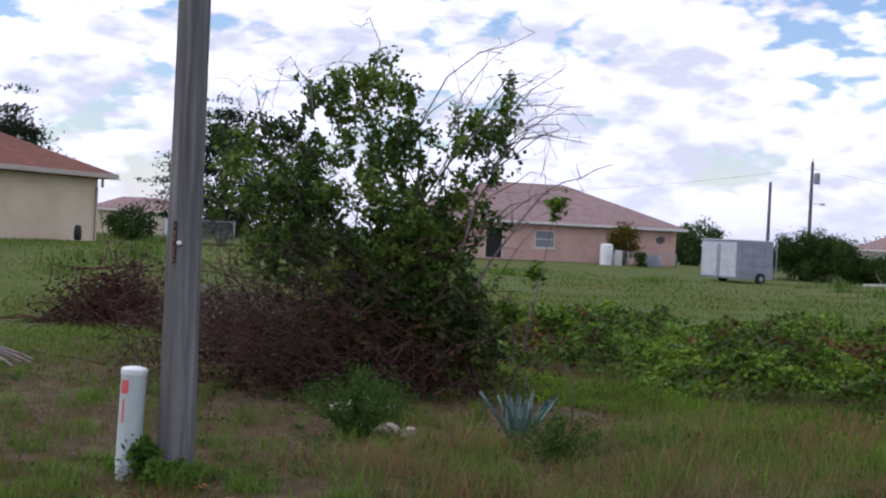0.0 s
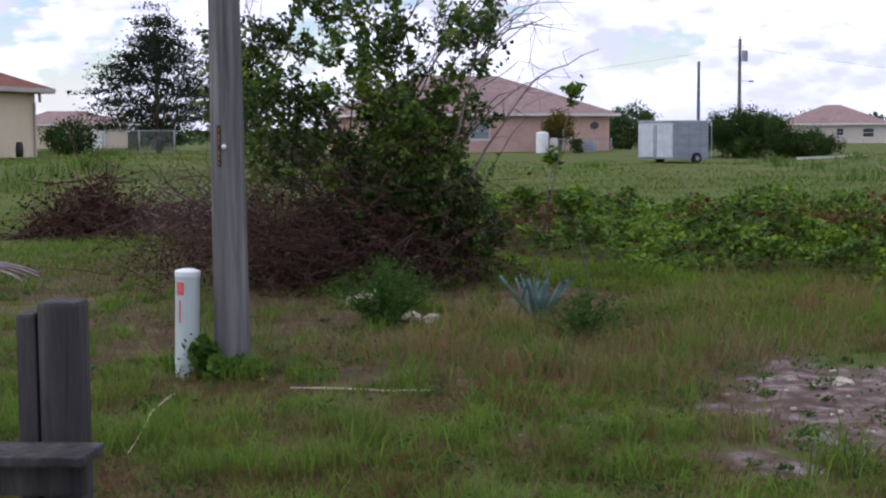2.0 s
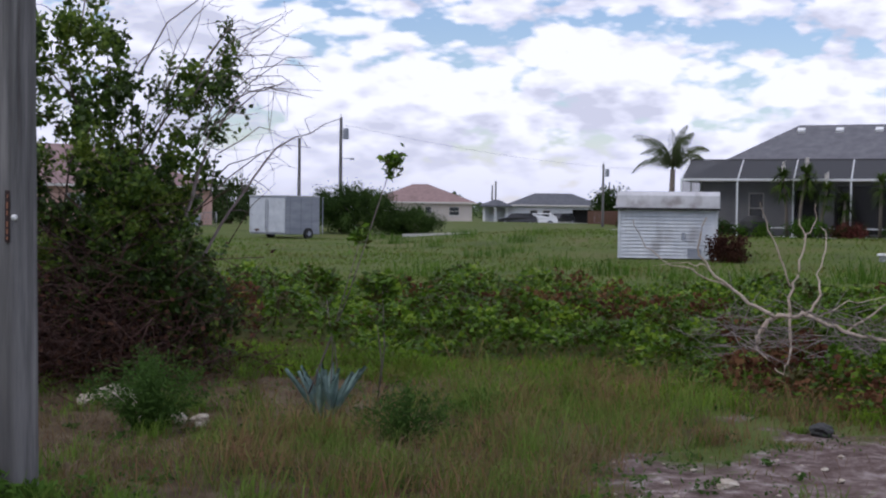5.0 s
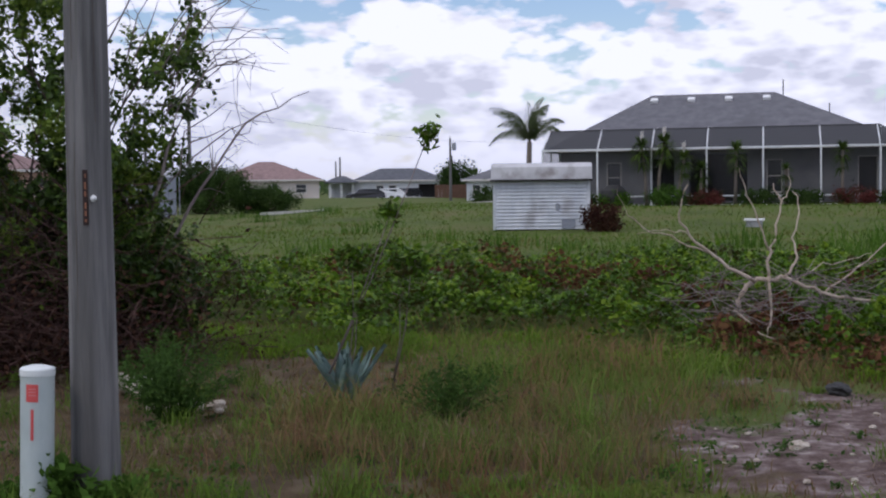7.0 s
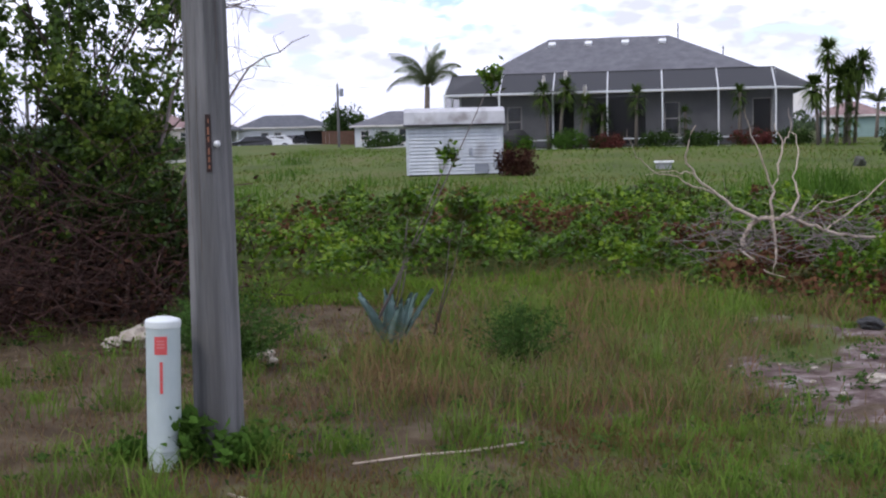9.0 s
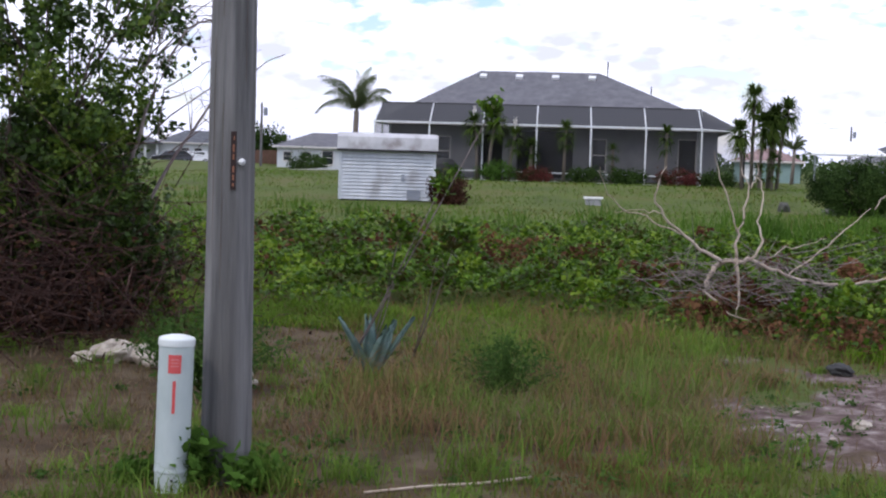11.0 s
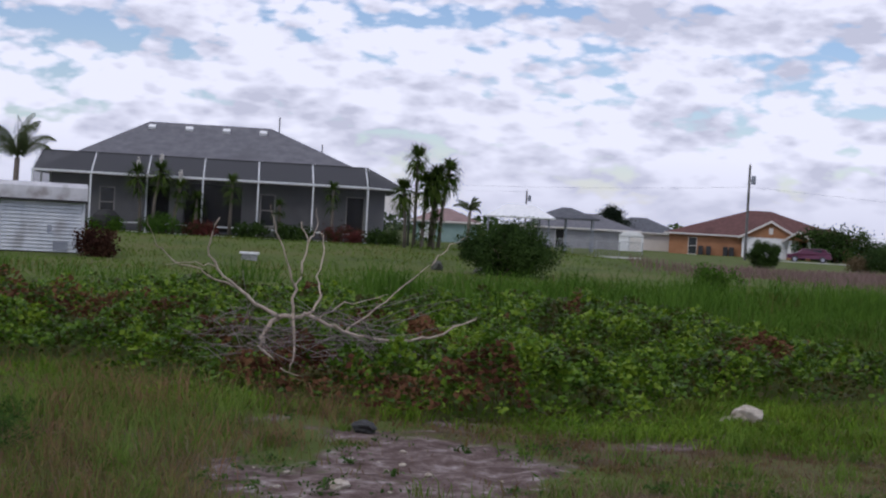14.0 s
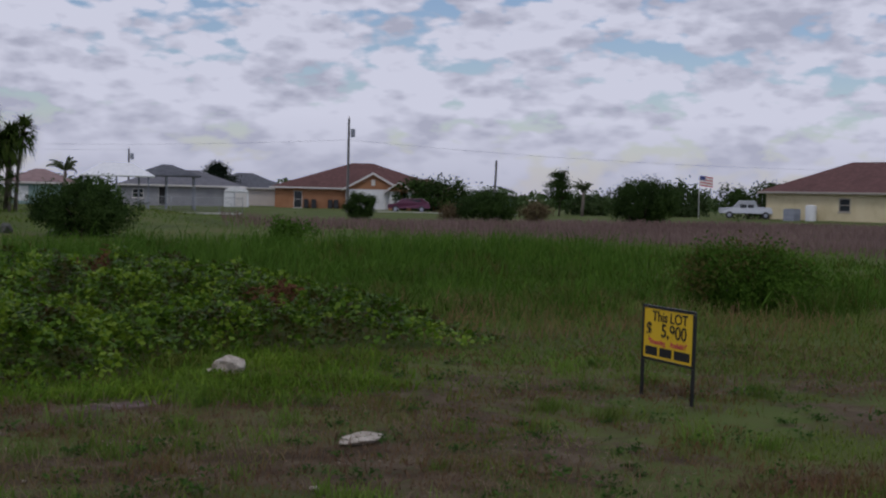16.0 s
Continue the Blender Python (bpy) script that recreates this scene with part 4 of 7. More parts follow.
def price_sign():
    ob = base_of("price_sign", pose(7.885, 9.285, 0, 0, 1.0, -84), "yellow lot price sign in a black steel frame", "sign")
    W2 = 0.33
    for s in (-1, 1):
        part("leg", box(s * W2 - 0.011, s * W2 + 0.011, -0.011, 0.011, -0.15, 0.30), M_BLACK_PAINT, ob)
    part("frame_side", box(-W2 - 0.011, -W2 + 0.011, -0.011, 0.011, 0.303, 0.72), M_BLACK_PAINT, ob)
    part("frame_side", box(W2 - 0.011, W2 + 0.011, -0.011, 0.011, 0.303, 0.72), M_BLACK_PAINT, ob)
    part("frame_top", box(-W2 - 0.011, W2 + 0.011, -0.011, 0.011, 0.723, 0.745), M_BLACK_PAINT, ob)
    part("frame_bottom", box(-W2 + 0.014, W2 - 0.014, -0.011, 0.011, 0.303, 0.321), M_BLACK_PAINT, ob)
    pn = part("board", box(-W2 + 0.012, W2 - 0.012, -0.006, 0.006, 0.323, 0.721), M_YELLOW, ob, "yellow printed board")
    for word, size, mat, x, z, st in (("This", 0.115, M_BLACK_PAINT, -0.105, 0.625, 1.05), ("LOT", 0.115, M_BLACK_PAINT, 0.14, 0.625, 1.05), ("$", 0.15, M_BLACK_PAINT, -0.245, 0.505, 1.0),
                                       ("5,900", 0.15, M_BLACK_PAINT, 0.08, 0.505, 1.0), ('"Financing', 0.058, M_RED, -0.14, 0.438, 0.95), ('Available"', 0.058, M_RED, 0.145, 0.438, 0.95)):
        text_mesh("word", word, size, mat, pn, x, z, st)
    for a, b in ((-0.29, -0.13), (-0.10, 0.06), (0.09, 0.29)):
        part("print_bar", box(a, b, -0.0085, -0.0062, 0.345, 0.415), M_BLACK_PAINT, pn)
    return ob


price_sign()


# ---- shed, trailer ----
def steel_shed():
    ob = base_of("steel_shed", pose(-10.12, 43.6, 0.0, 0, 0, 12), "white ribbed steel garden shed with a stained roof band", "shed")
    w, d, h = 3.25, 2.4, 1.72
    part("skid", box(0.05, w - 0.05, 0.05, d - 0.05, -0.1, 0.08), M_DARK, ob)
    for k in range(14):
        z = 0.09 + k * (h - 0.09) / 14
        bm = box(0.06, w - 0.06, -0.008, 0.05, z, z + 0.106)
        for q in bm.verts:
            if q.co.z > z + 0.05 and q.co.y < 0.02:
                q.co.y += 0.045
        part("siding_board", bm, M_WHITE_METAL, ob)
        part("siding_board", box(w - 0.05, w - 0.002 * (k % 2), 0.06, d - 0.06, z, z + 0.104, 0.008), M_WHITE_METAL, ob)
    part("back_wall", box(0.05, w - 0.06, d - 0.05, d, 0.08, h), M_WHITE_METAL, ob)
    part("side_wall", box(0.0, 0.05, 0.06, d - 0.06, 0.08, h), M_WHITE_METAL, ob)
    for x, y in ((-0.01, -0.012), (w - 0.07, -0.012), (-0.01, d - 0.06), (w - 0.07, d - 0.06)):
        part("corner_trim", box(x, x + 0.08, y, y + 0.07, 0.07, h), M_WHITE_METAL, ob)
    bm = bmesh.new()
    prof = [(-0.12, 0), (-0.14, 0.04), (-0.05, 0.46), (0.12, 0.56), (d / 2, 0.62), (d - 0.12, 0.56), (d + 0.05, 0.46), (d + 0.14, 0.04), (d + 0.12, 0)]
    a, b = [bm.verts.new((-0.07, y, h + z)) for y, z in prof], [bm.verts.new((w + 0.07, y, h + z)) for y, z in prof]
    bm.faces.new(a); bm.faces.new(b[::-1])
    for k in range(len(prof)):
        bm.faces.new((a[k], b[k], b[(k + 1) % len(prof)], a[(k + 1) % len(prof)]))
    part("roof", bm, M_SHEDROOF, ob, "dull stained white roof")
    part("roof_edge", box(-0.09, w + 0.09, -0.175, -0.147, h - 0.02, h + 0.05), M_DARK, ob)
    part("hatch_panel", box(2.3, 2.75, -0.02, -0.006, 0.12, 0.42), M_GREY_METAL, ob)
    part("latch", box(2.1, 2.22, -0.035, -0.012, 0.72, 0.95), M_GREY_METAL, ob)
    return ob


M_SHEDROOF = mat_noise("stained_white_steel", [(0.34, 0.34, 0.36), (0.46, 0.46, 0.48), (0.56, 0.56, 0.58)], 1.2, 0.6, 0, 0.08, 30, stain=((0.26, 0.24, 0.24), 1.4, 0.54))
steel_shed()


def cargo_trailer():
    ob = base_of("cargo_trailer", pose(-33.25, 60.7, 0.05, 0, 0, 165), "grey and white enclosed cargo trailer parked in the grass", "trailer")
    # local: rear doors face +y; long side towards -x
    w, ln, z0, z1 = 2.8, 2.5, 0.16, 2.17
    part("body", box(0, w, -ln, 0, z0, z1, 0.03), M_GREY_METAL, ob, "dull grey steel box")
    for k in range(2):
        d = part("door", box(0.06 + k * (w / 2 - 0.03), w / 2 - 0.02 + k * (w / 2 - 0.03), 0.004, 0.045, z0 + 0.1, z1 - 0.1, 0.01), M_DOOR, ob, "pale steel door")
        part("lock_bar", box(w / 2 - 0.12 + k * 0.2, w / 2 - 0.08 + k * 0.2, 0.047, 0.07, z0 + 0.2, z1 - 0.2), M_GREY_METAL, d)
    part("roof_rail", box(-0.02, w + 0.02, -ln - 0.02, 0.05, z1 + 0.002, z1 + 0.05, 0.01), M_WHITE_METAL, ob)
    for k in range(4):
        part("side_rib", box(-0.02, -0.002, -0.35 - k * 0.8, -0.29 - k * 0.8, z0 + 0.02, z1 - 0.02), M_GREY_METAL, ob)
    for x in (-0.12, w - 0.05):
        wh = part("wheel", lathe([(0.3, 0), (0.31, 0.03), (0.31, 0.14), (0.3, 0.17)], 20), M_BLACK, ob)
        wh.matrix_local = pose(x, -1.6, 0.2, 0, 90, 0)
        part("hub", lathe([(0.13, -0.01), (0.12, 0.18)], 12), M_GREY_METAL, wh)
    return ob


M_DOOR = mat_noise("dusty_pale_steel", [(0.38, 0.41, 0.47), (0.47, 0.5, 0.56), (0.54, 0.57, 0.62)], 2, 0.5, 0, 0.05, 30, stain=((0.34, 0.35, 0.38), 1.2, 0.6))
cargo_trailer()


# ---- plants ----
def clumps_in(rx, ry, z0, z1, k, rng, hollow=0.5):
    """Centres of leaf clumps in a rough dome, more of them near its skin."""
    d = rng.normal(size=(k, 3))
    d /= np.linalg.norm(d, axis=1, keepdims=True)
    r = rng.uniform(hollow, 1.0, k) ** 0.7
    lump = 0.8 + 0.4 * rng.random(k)
    p = d * (r * lump)[:, None]
    return np.stack([p[:, 0] * rx, p[:, 1] * ry, (z0 + z1) / 2 + p[:, 2] * (z1 - z0) / 2], 1)


def shrub(name, x, y, rx, ry, h, k, per, size, spread, material, label, category="shrub", seed=1, z0=0.0, bark=M_BARK, flat=0.15, aspect=0.6, hollow=0.45, group=""):
    rng = np.random.default_rng(seed)
    gz = float(ground_z(x, y))
    ob = base_of(name, pose(x, y, gz), label, category, group)
    c = clumps_in(rx, ry, z0, h, k, rng, hollow)
    c = c[c[:, 2] > 0.02]
    pts = np.repeat(c, per, 0) + rng.normal(size=(len(c) * per, 3)) * spread
    pts = pts[pts[:, 2] > 0.01]
    v, t = leaves(pts, rng.uniform(0.7, 1.3, len(pts)) * size, rng, flat, aspect)
    link("crown", mesh_np("crown", v, t), material, ob)
    stems = []
    for i in rng.choice(len(c), min(9, len(c)), replace=False):
        e = c[i]
        b = np.array([rng.normal() * rx * 0.12, rng.normal() * ry * 0.12, -0.05])
        m = (b + e) / 2 + np.array([0, 0, 0.12 * h])
        stems.append(rod([b, m, e], [0.018 * h, 0.012 * h, 0.004 * h], 5))
    v, t = joined(stems)
    tagged(link("stalk", mesh_np("stalk", v, t), bark, ob), kind="stuff")
    return ob


def tree(name, x, y, h, rx, trunk_h, k, per, size, spread, material, label, seed=1, bark=M_BARK, category="tree", flat=0.1, ani=(1.5, 1.5, 0.6)):
    rng = np.random.default_rng(seed)
    ob = base_of(name, pose(x, y, float(ground_z(x, y))), label, category)
    pts = [(0, 0, -0.2), (rng.normal() * 0.1, rng.normal() * 0.1, h * 0.35), (rng.normal() * 0.2, rng.normal() * 0.2, h * 0.92)]
    v, t = rod(pts, [h * 0.022, h * 0.016, h * 0.004], 8)
    link("trunk", mesh_np("trunk", v, t), bark, ob)
    c = clumps_in(rx, rx, trunk_h, h, k, rng, 0.35)
    taper = np.clip((h - c[:, 2]) / (h - trunk_h) * 1.25, 0.25, 1)[:, None]
    c[:, :2] *= taper
    limbs = []
    for i in range(min(k, 24)):
        e = c[i]
        limbs.append(rod([(0, 0, max(trunk_h * 0.8, e[2] - 0.25 * h)), (e[0] * 0.5, e[1] * 0.5, e[2] - 0.06 * h), e], [h * 0.008, h * 0.005, h * 0.002], 5))
    v, t = joined(limbs)
    tagged(link("limb_framework", mesh_np("limb_framework", v, t), bark, ob), kind="stuff")
    p = np.repeat(c, per, 0) + rng.normal(size=(len(c) * per, 3)) * spread * np.array(ani)
    v, t = leaves(p, rng.uniform(0.6, 1.3, len(p)) * size, rng, flat, 0.4)
    link("crown", mesh_np("crown", v, t), material, ob)
    return ob


def main_bush():
    """The big overgrown shrub: leafy top, dead reddish tangle below, bare arching shoots."""
    rng = np.random.default_rng(11)
    ob = base_of("overgrown_bush", pose(-5.15, 10.4, 0), "tall overgrown green bush with a dead reddish tangle below", "bush")
    ex, ey = np.array([0.67, 0.74, 0]), np.array([-0.74, 0.67, 0])

    def w(u, d, z):
        return ex * u + ey * d + np.array([0, 0, z])
    # u, height, half width, half height, clumps
    crown = [(-0.32, 3.2, 0.42, 0.3, 17), (-0.62, 2.95, 0.42, 0.3, 19), (-0.06, 2.98, 0.28, 0.3, 11), (-0.35, 2.5, 0.6, 0.3, 26), (0.15, 2.45, 0.35, 0.35, 14), (-0.3, 2.0, 0.7, 0.32, 30),
             (-1.5, 2.4, 0.42, 0.34, 18), (-1.55, 1.95, 0.5, 0.34, 26), (-1.05, 2.55, 0.35, 0.28, 11), (-1.1, 2.0, 0.5, 0.35, 24)]
    flank = [(0.8, 2.6, 0.36, 0.16, 13), (0.65, 2.8, 0.12, 0.14, 4), (1.12, 2.95, 0.06, 0.4, 7), (1.05, 2.66, 0.16, 0.1, 5), (0.85, 2.1, 0.34, 0.3, 13), (0.6, 1.65, 0.45, 0.38, 34), (0.15, 1.7, 0.6, 0.42, 54), (0.0, 1.25, 0.75, 0.45, 80),
             (0.45, 0.8, 0.62, 0.55, 105), (-0.2, 0.85, 0.65, 0.45, 60), (0.8, 0.45, 0.45, 0.4, 50), (-1.0, 1.4, 0.8, 0.42, 56)]
    ends = []
    for u, z, a, c, k in crown + flank:
        q = rng.normal(size=(k, 3))
        q /= np.linalg.norm(q, axis=1, keepdims=True)
        q *= (rng.random(k) ** 0.42)[:, None]
        for e in q:
            ends.append(w(u + e[0] * a, e[1] * (0.25 + 0.8 * a), max(0.2, z + e[2] * c)))
    ends = np.array(ends)
    limbs = []
    for e in ends[rng.choice(len(ends), 120, replace=False)]:
        b = w(rng.normal() * 0.5, 0.15 + rng.normal() * 0.25, 0)
        m1 = b * 0.75 + e * 0.25 + np.array([rng.normal() * 0.08, rng.normal() * 0.08, 0.25 * e[2]])
        m2 = b * 0.3 + e * 0.7 + np.array([rng.normal() * 0.08, rng.normal() * 0.08, 0.12 * e[2]])
        limbs.append(rod([b, m1, m2, e], np.array([0.017, 0.012, 0.008, 0.003]) * rng.uniform(0.5, 1.4), 5))
    v, t = joined(limbs)
    tagged(link("limb_framework", mesh_np("limb_framework", v, t), M_BARK, ob), kind="stuff")
    # each clump is a few leafy sprigs that grow up and outwards
    sprigs, sizes = [], []
    for e in ends:
        for j in range(3):
            d = rng.normal(size=3) * 0.7 + np.array([0, 0, 0.75]) + 0.25 * (e - np.array([0, 0, 1.4]))
            d /= np.linalg.norm(d)
            n = int(rng.integers(12, 24))
            along = rng.random(n)[:, None] * rng.uniform(0.12, 0.30)
            sprigs.append(e + d * along + rng.normal(size=(n, 3)) * 0.03)
            sizes.append(rng.uniform(0.04, 0.085, n) * rng.uniform(0.8, 1.15))
    p, sz = np.concatenate(sprigs), np.concatenate(sizes)
    keep = rng.random(len(p)) < np.clip(0.5 + 0.6 * (p[:, 2] - 0.35) + 0.6 * smooth01((p @ ex + 0.2) / 0.9), 0.15, 1.0)
    v, t = leaves(p[keep], sz[keep], rng, 0.15, 0.66)
    link("crown", mesh_np("crown", v, t), L_BUSH, ob, "dark green broad-leaved crown")
    # dead tangle
    tw = []
    for k in range(1500):
        u, d = rng.normal(-0.7, 0.85), rng.normal() * 0.6
        z = abs(rng.normal()) * (0.6 - 0.12 * max(0.0, u)) + 0.02
        a = w(u, d - 0.25, z)
        dr = rng.normal(size=3); dr[2] = abs(dr[2]) * 0.6
        ln = rng.uniform(0.25, 0.9)
        b = a + dr / np.linalg.norm(dr) * ln
        m = (a + b) / 2 + rng.normal(size=3) * 0.07
        b[2], m[2] = max(b[2], 0.01), max(m[2], 0.02)
        tw.append(rod([a, m, b], [0.006, 0.004, 0.002], 3))
    v, t = joined(tw)
    tagged(link("twig_tangle", mesh_np("twig_tangle", v, t), M_TWIG_RED, ob, "reddish brown dead twigs"), kind="stuff")
    p = np.stack([rng.normal(-0.5, 0.85, 6000), rng.normal(size=6000) * 0.7, np.abs(rng.normal(size=6000)) * 0.45], 1)
    p = p[:, :1] * ex + p[:, 1:2] * ey + np.array([0, 0, 1.0]) * p[:, 2:]
    v, t = leaves(p, rng.uniform(0.03, 0.08, len(p)), rng, 0.3, 0.5)
    link("dead_leaves", mesh_np("dead_leaves", v, t), L_REDBUSH, ob, "dry bronze dead leaves")
    # bare shoots
    sh, fine = [], []
    starts = [(0.6, 2.5), (0.9, 2.6), (0.5, 2.7), (0.9, 2.3), (0.2, 2.8), (-0.3, 3.2), (0.8, 2.1), (0.9, 2.5), (0.7, 2.6), (1.0, 2.4), (-1.3, 2.5), (-0.9, 2.8), (0.8, 1.5), (0.9, 1.7)]
    for k, (u, z) in enumerate(starts * 2):
        a = w(u, rng.normal() * 0.2, z)
        out = rng.uniform(0.15, 1.25) if u > 0 else -rng.uniform(0.1, 0.5)
        up = rng.uniform(0.35, 1.0)
        b = a + w(out * 0.5, rng.normal() * 0.15, up * 0.75)
        c = a + w(out, rng.normal() * 0.25, up * rng.uniform(0.6, 1.1))
        sh.append(rod([a, (a + b) / 2 + np.array([0, 0, 0.06]) + rng.normal(size=3) * 0.05, b, (b + c) / 2 + np.array([0, 0, 0.04]) + rng.normal(size=3) * 0.05, c], [0.009, 0.007, 0.0055, 0.004, 0.002], 4))
        for j in range(3):
            s = b + (c - b) * rng.random()
            e = s + w(rng.normal() * 0.25, rng.normal() * 0.15, rng.normal() * 0.22)
            fine.append(rod([s, (s + e) / 2 + rng.normal(size=3) * 0.03, e], [0.004, 0.003, 0.0015], 3))
    # two long dead limbs that lean out of the right flank, with a spray of twigs at their ends
    for (u0, z0), (u1, z1), (u2, z2), (u3, z3) in (((0.75, 1.0), (1.1, 1.55), (1.55, 2.2), (2.25, 2.5)), ((0.6, 1.3), (0.85, 2.1), (1.15, 2.65), (1.7, 2.85))):
        q = np.array([w(u0, -0.2, z0), w(u1, -0.3, z1), w(u2, -0.3, z2), w(u3, -0.2, z3)])
        s = np.linspace(0, 3, 13)
        f = np.stack([np.interp(s, range(4), q[:, i]) for i in range(3)], 1)
        f[1:-1] = (f[:-2] + 2 * f[1:-1] + f[2:]) / 4 + rng.normal(size=(11, 3)) * 0.012
        sh.append(rod(f, np.linspace(0.019, 0.004, 13), 6))
        for j in range(9):
            a = f[int(rng.integers(4, 12))]
            e = a + w(rng.uniform(-0.1, 0.5), rng.normal() * 0.2, rng.uniform(-0.15, 0.5))
            fine.append(rod([a, (a + e) / 2 + rng.normal(size=3) * 0.04, e], [0.006, 0.004, 0.0015], 3))
    v, t = joined(sh + fine)
    tagged(link("shoot_spray", mesh_np("shoot_spray", v, t), M_TWIG_GREY, ob, "thin bare arching shoots"), kind="stuff")
    return ob


main_bush()


def side_bush():
    """Low dead brush that trails from the bush towards the debris."""
    rng = np.random.default_rng(5)
    ob = base_of("brush_tangle", pose(-7.6, 10.9, 0), "low tangle of grey and reddish dead branches", "brush")
    tw = []
    for k in range(700):
        a = np.array([rng.normal() * 1.1, rng.normal() * 0.8, abs(rng.normal()) * 0.42])
        dr = rng.normal(size=3); dr[2] = abs(dr[2]) * 0.5 + 0.05
        b = a + dr / np.linalg.norm(dr) * rng.uniform(0.3, 1.2)
        b[2] = max(b[2], 0.02)
        tw.append(rod([a, (a + b) / 2 + rng.normal(size=3) * 0.08, b], [0.008, 0.005, 0.002], 3))
    v, t = joined(tw)
    tagged(link("brushwood", mesh_np("brushwood", v, t), M_TWIG_RED, ob), kind="stuff")
    return ob


side_bush()


def brush_pile(x, y, r, h, n, material, label, seed, leaf=None):
    rng = np.random.default_rng(seed)
    ob = base_of("brush_pile", pose(x, y, float(ground_z(x, y))), label, "brush pile")
    tw = []
    for k in range(n):
        a0, q = rng.uniform(0, 2 * np.pi), rng.random() ** 0.6
        z = h * (1 - q) * rng.random()
        a = np.array([math.cos(a0) * q * r, math.sin(a0) * q * r, z])
        dr = rng.normal(size=3); dr[2] *= 0.35
        b = a + dr / np.linalg.norm(dr) * rng.uniform(0.3, 1.1)
        b[2] = max(b[2], 0.02)
        tw.append(rod([a, (a + b) / 2 + rng.normal(size=3) * 0.06, b], np.array([0.014, 0.01, 0.005]) * rng.uniform(0.5, 1.3), 4))
    v, t = joined(tw)
    tagged(link("brushwood", mesh_np("brushwood", v, t), material, ob), kind="stuff")
    if leaf:
        p = rng.normal(size=(n * 6, 3)) * np.array([r * 0.45, r * 0.45, h * 0.35]); p[:, 2] = np.abs(p[:, 2])
        v, t = leaves(p, rng.uniform(0.05, 0.11, len(p)), rng, 0.3, 0.5)
        link("dead_leaves", mesh_np("dead_leaves", v, t), leaf, ob)
    return ob


brush_pile(-13.7, 12.3, 1.05, 1.15, 620, M_TWIG_RED, "heap of cut reddish brown branches", 21, L_REDBUSH)
brush_pile(-13.3, 14.0, 1.8, 0.65, 480, M_TWIG_GREY, "low heap of grey cut branches", 22, L_REDBUSH)


def fallen_frond(x, y, turn, label):
    """An old bleached palm boot lying in the grass."""
    rng = np.random.default_rng(8)
    ob = base_of("fallen_frond", pose(x, y, 0.06, 0, 0, turn), label, "palm frond")
    for k in range(7):
        bm = bmesh.new()
        a = (k - 3) * 0.16
        n = 7
        L0 = 0.62 + 0.2 * rng.random()
        row = []
        for i in range(n):
            s = i / (n - 1)
            c = np.array([math.cos(a) * s * L0, math.sin(a) * s * L0, 0.05 + 0.13 * math.sin(s * 3) + 0.03 * k % 0.05])
            ww = 0.045 * (1 - 0.7 * s)
            nrm = np.array([-math.sin(a), math.cos(a), 0]) * ww
            row.append([bm.verts.new(c + nrm), bm.verts.new(c + np.array([0, 0, 0.018])), bm.verts.new(c - nrm), bm.verts.new(c - np.array([0, 0, 0.012]))])
        for p, q in zip(row, row[1:]):
            for i in range(4):
                bm.faces.new((p[i], p[(i + 1) % 4], q[(i + 1) % 4], q[i]))
        bm.faces.new(row[0][::-1]); bm.faces.new(row[-1])
        part("leaflet", bm, M_TWIG_GREY, ob)
    return ob


fallen_frond(-8.0, 6.95, 60, "bleached grey fallen palm frond lying in the grass")


def agave(x, y):
    rng = np.random.default_rng(3)
    ob = base_of("agave", pose(x, y, 0), "blue-green agave rosette with pointed leaves", "agave")
    for k in range(12):
        a = k * 2.4
        el = radians(84 - 3.4 * k + rng.normal() * 5)
        L0 = 0.40 + 0.10 * rng.random() + 0.008 * k
        bm = bmesh.new()
        rows = []
        for i in range(8):
            s = i / 7
            r = math.cos(el) * L0 * s + 0.03
            z = math.sin(el) * L0 * s - 0.03 * s * s
            ww = 0.056 * (1 - s ** 2.2) * (0.65 + 0.9 * s * (1 - s) * 2) + 0.001
            c, sn = math.cos(a), math.sin(a)
            pts = []
            for o, lift in ((-1, 0.012), (0, -0.004), (1, 0.012), (0, -0.016)):
                pts.append(bm.verts.new((c * (r - lift * math.sin(el)) - sn * o * ww, sn * (r - lift * math.sin(el)) + c * o * ww, z + lift * math.cos(el))))
            rows.append(pts)
        for p, q in zip(rows, rows[1:]):
            for i in range(4):
                bm.faces.new((p[i], p[(i + 1) % 4], q[(i + 1) % 4], q[i]))
        bm.faces.new(rows[0][::-1]); bm.faces.new(rows[-1])
        part("leaf", bm, L_AGAVE, ob, smooth=True)
    return ob


agave(-2.0, 8.95)


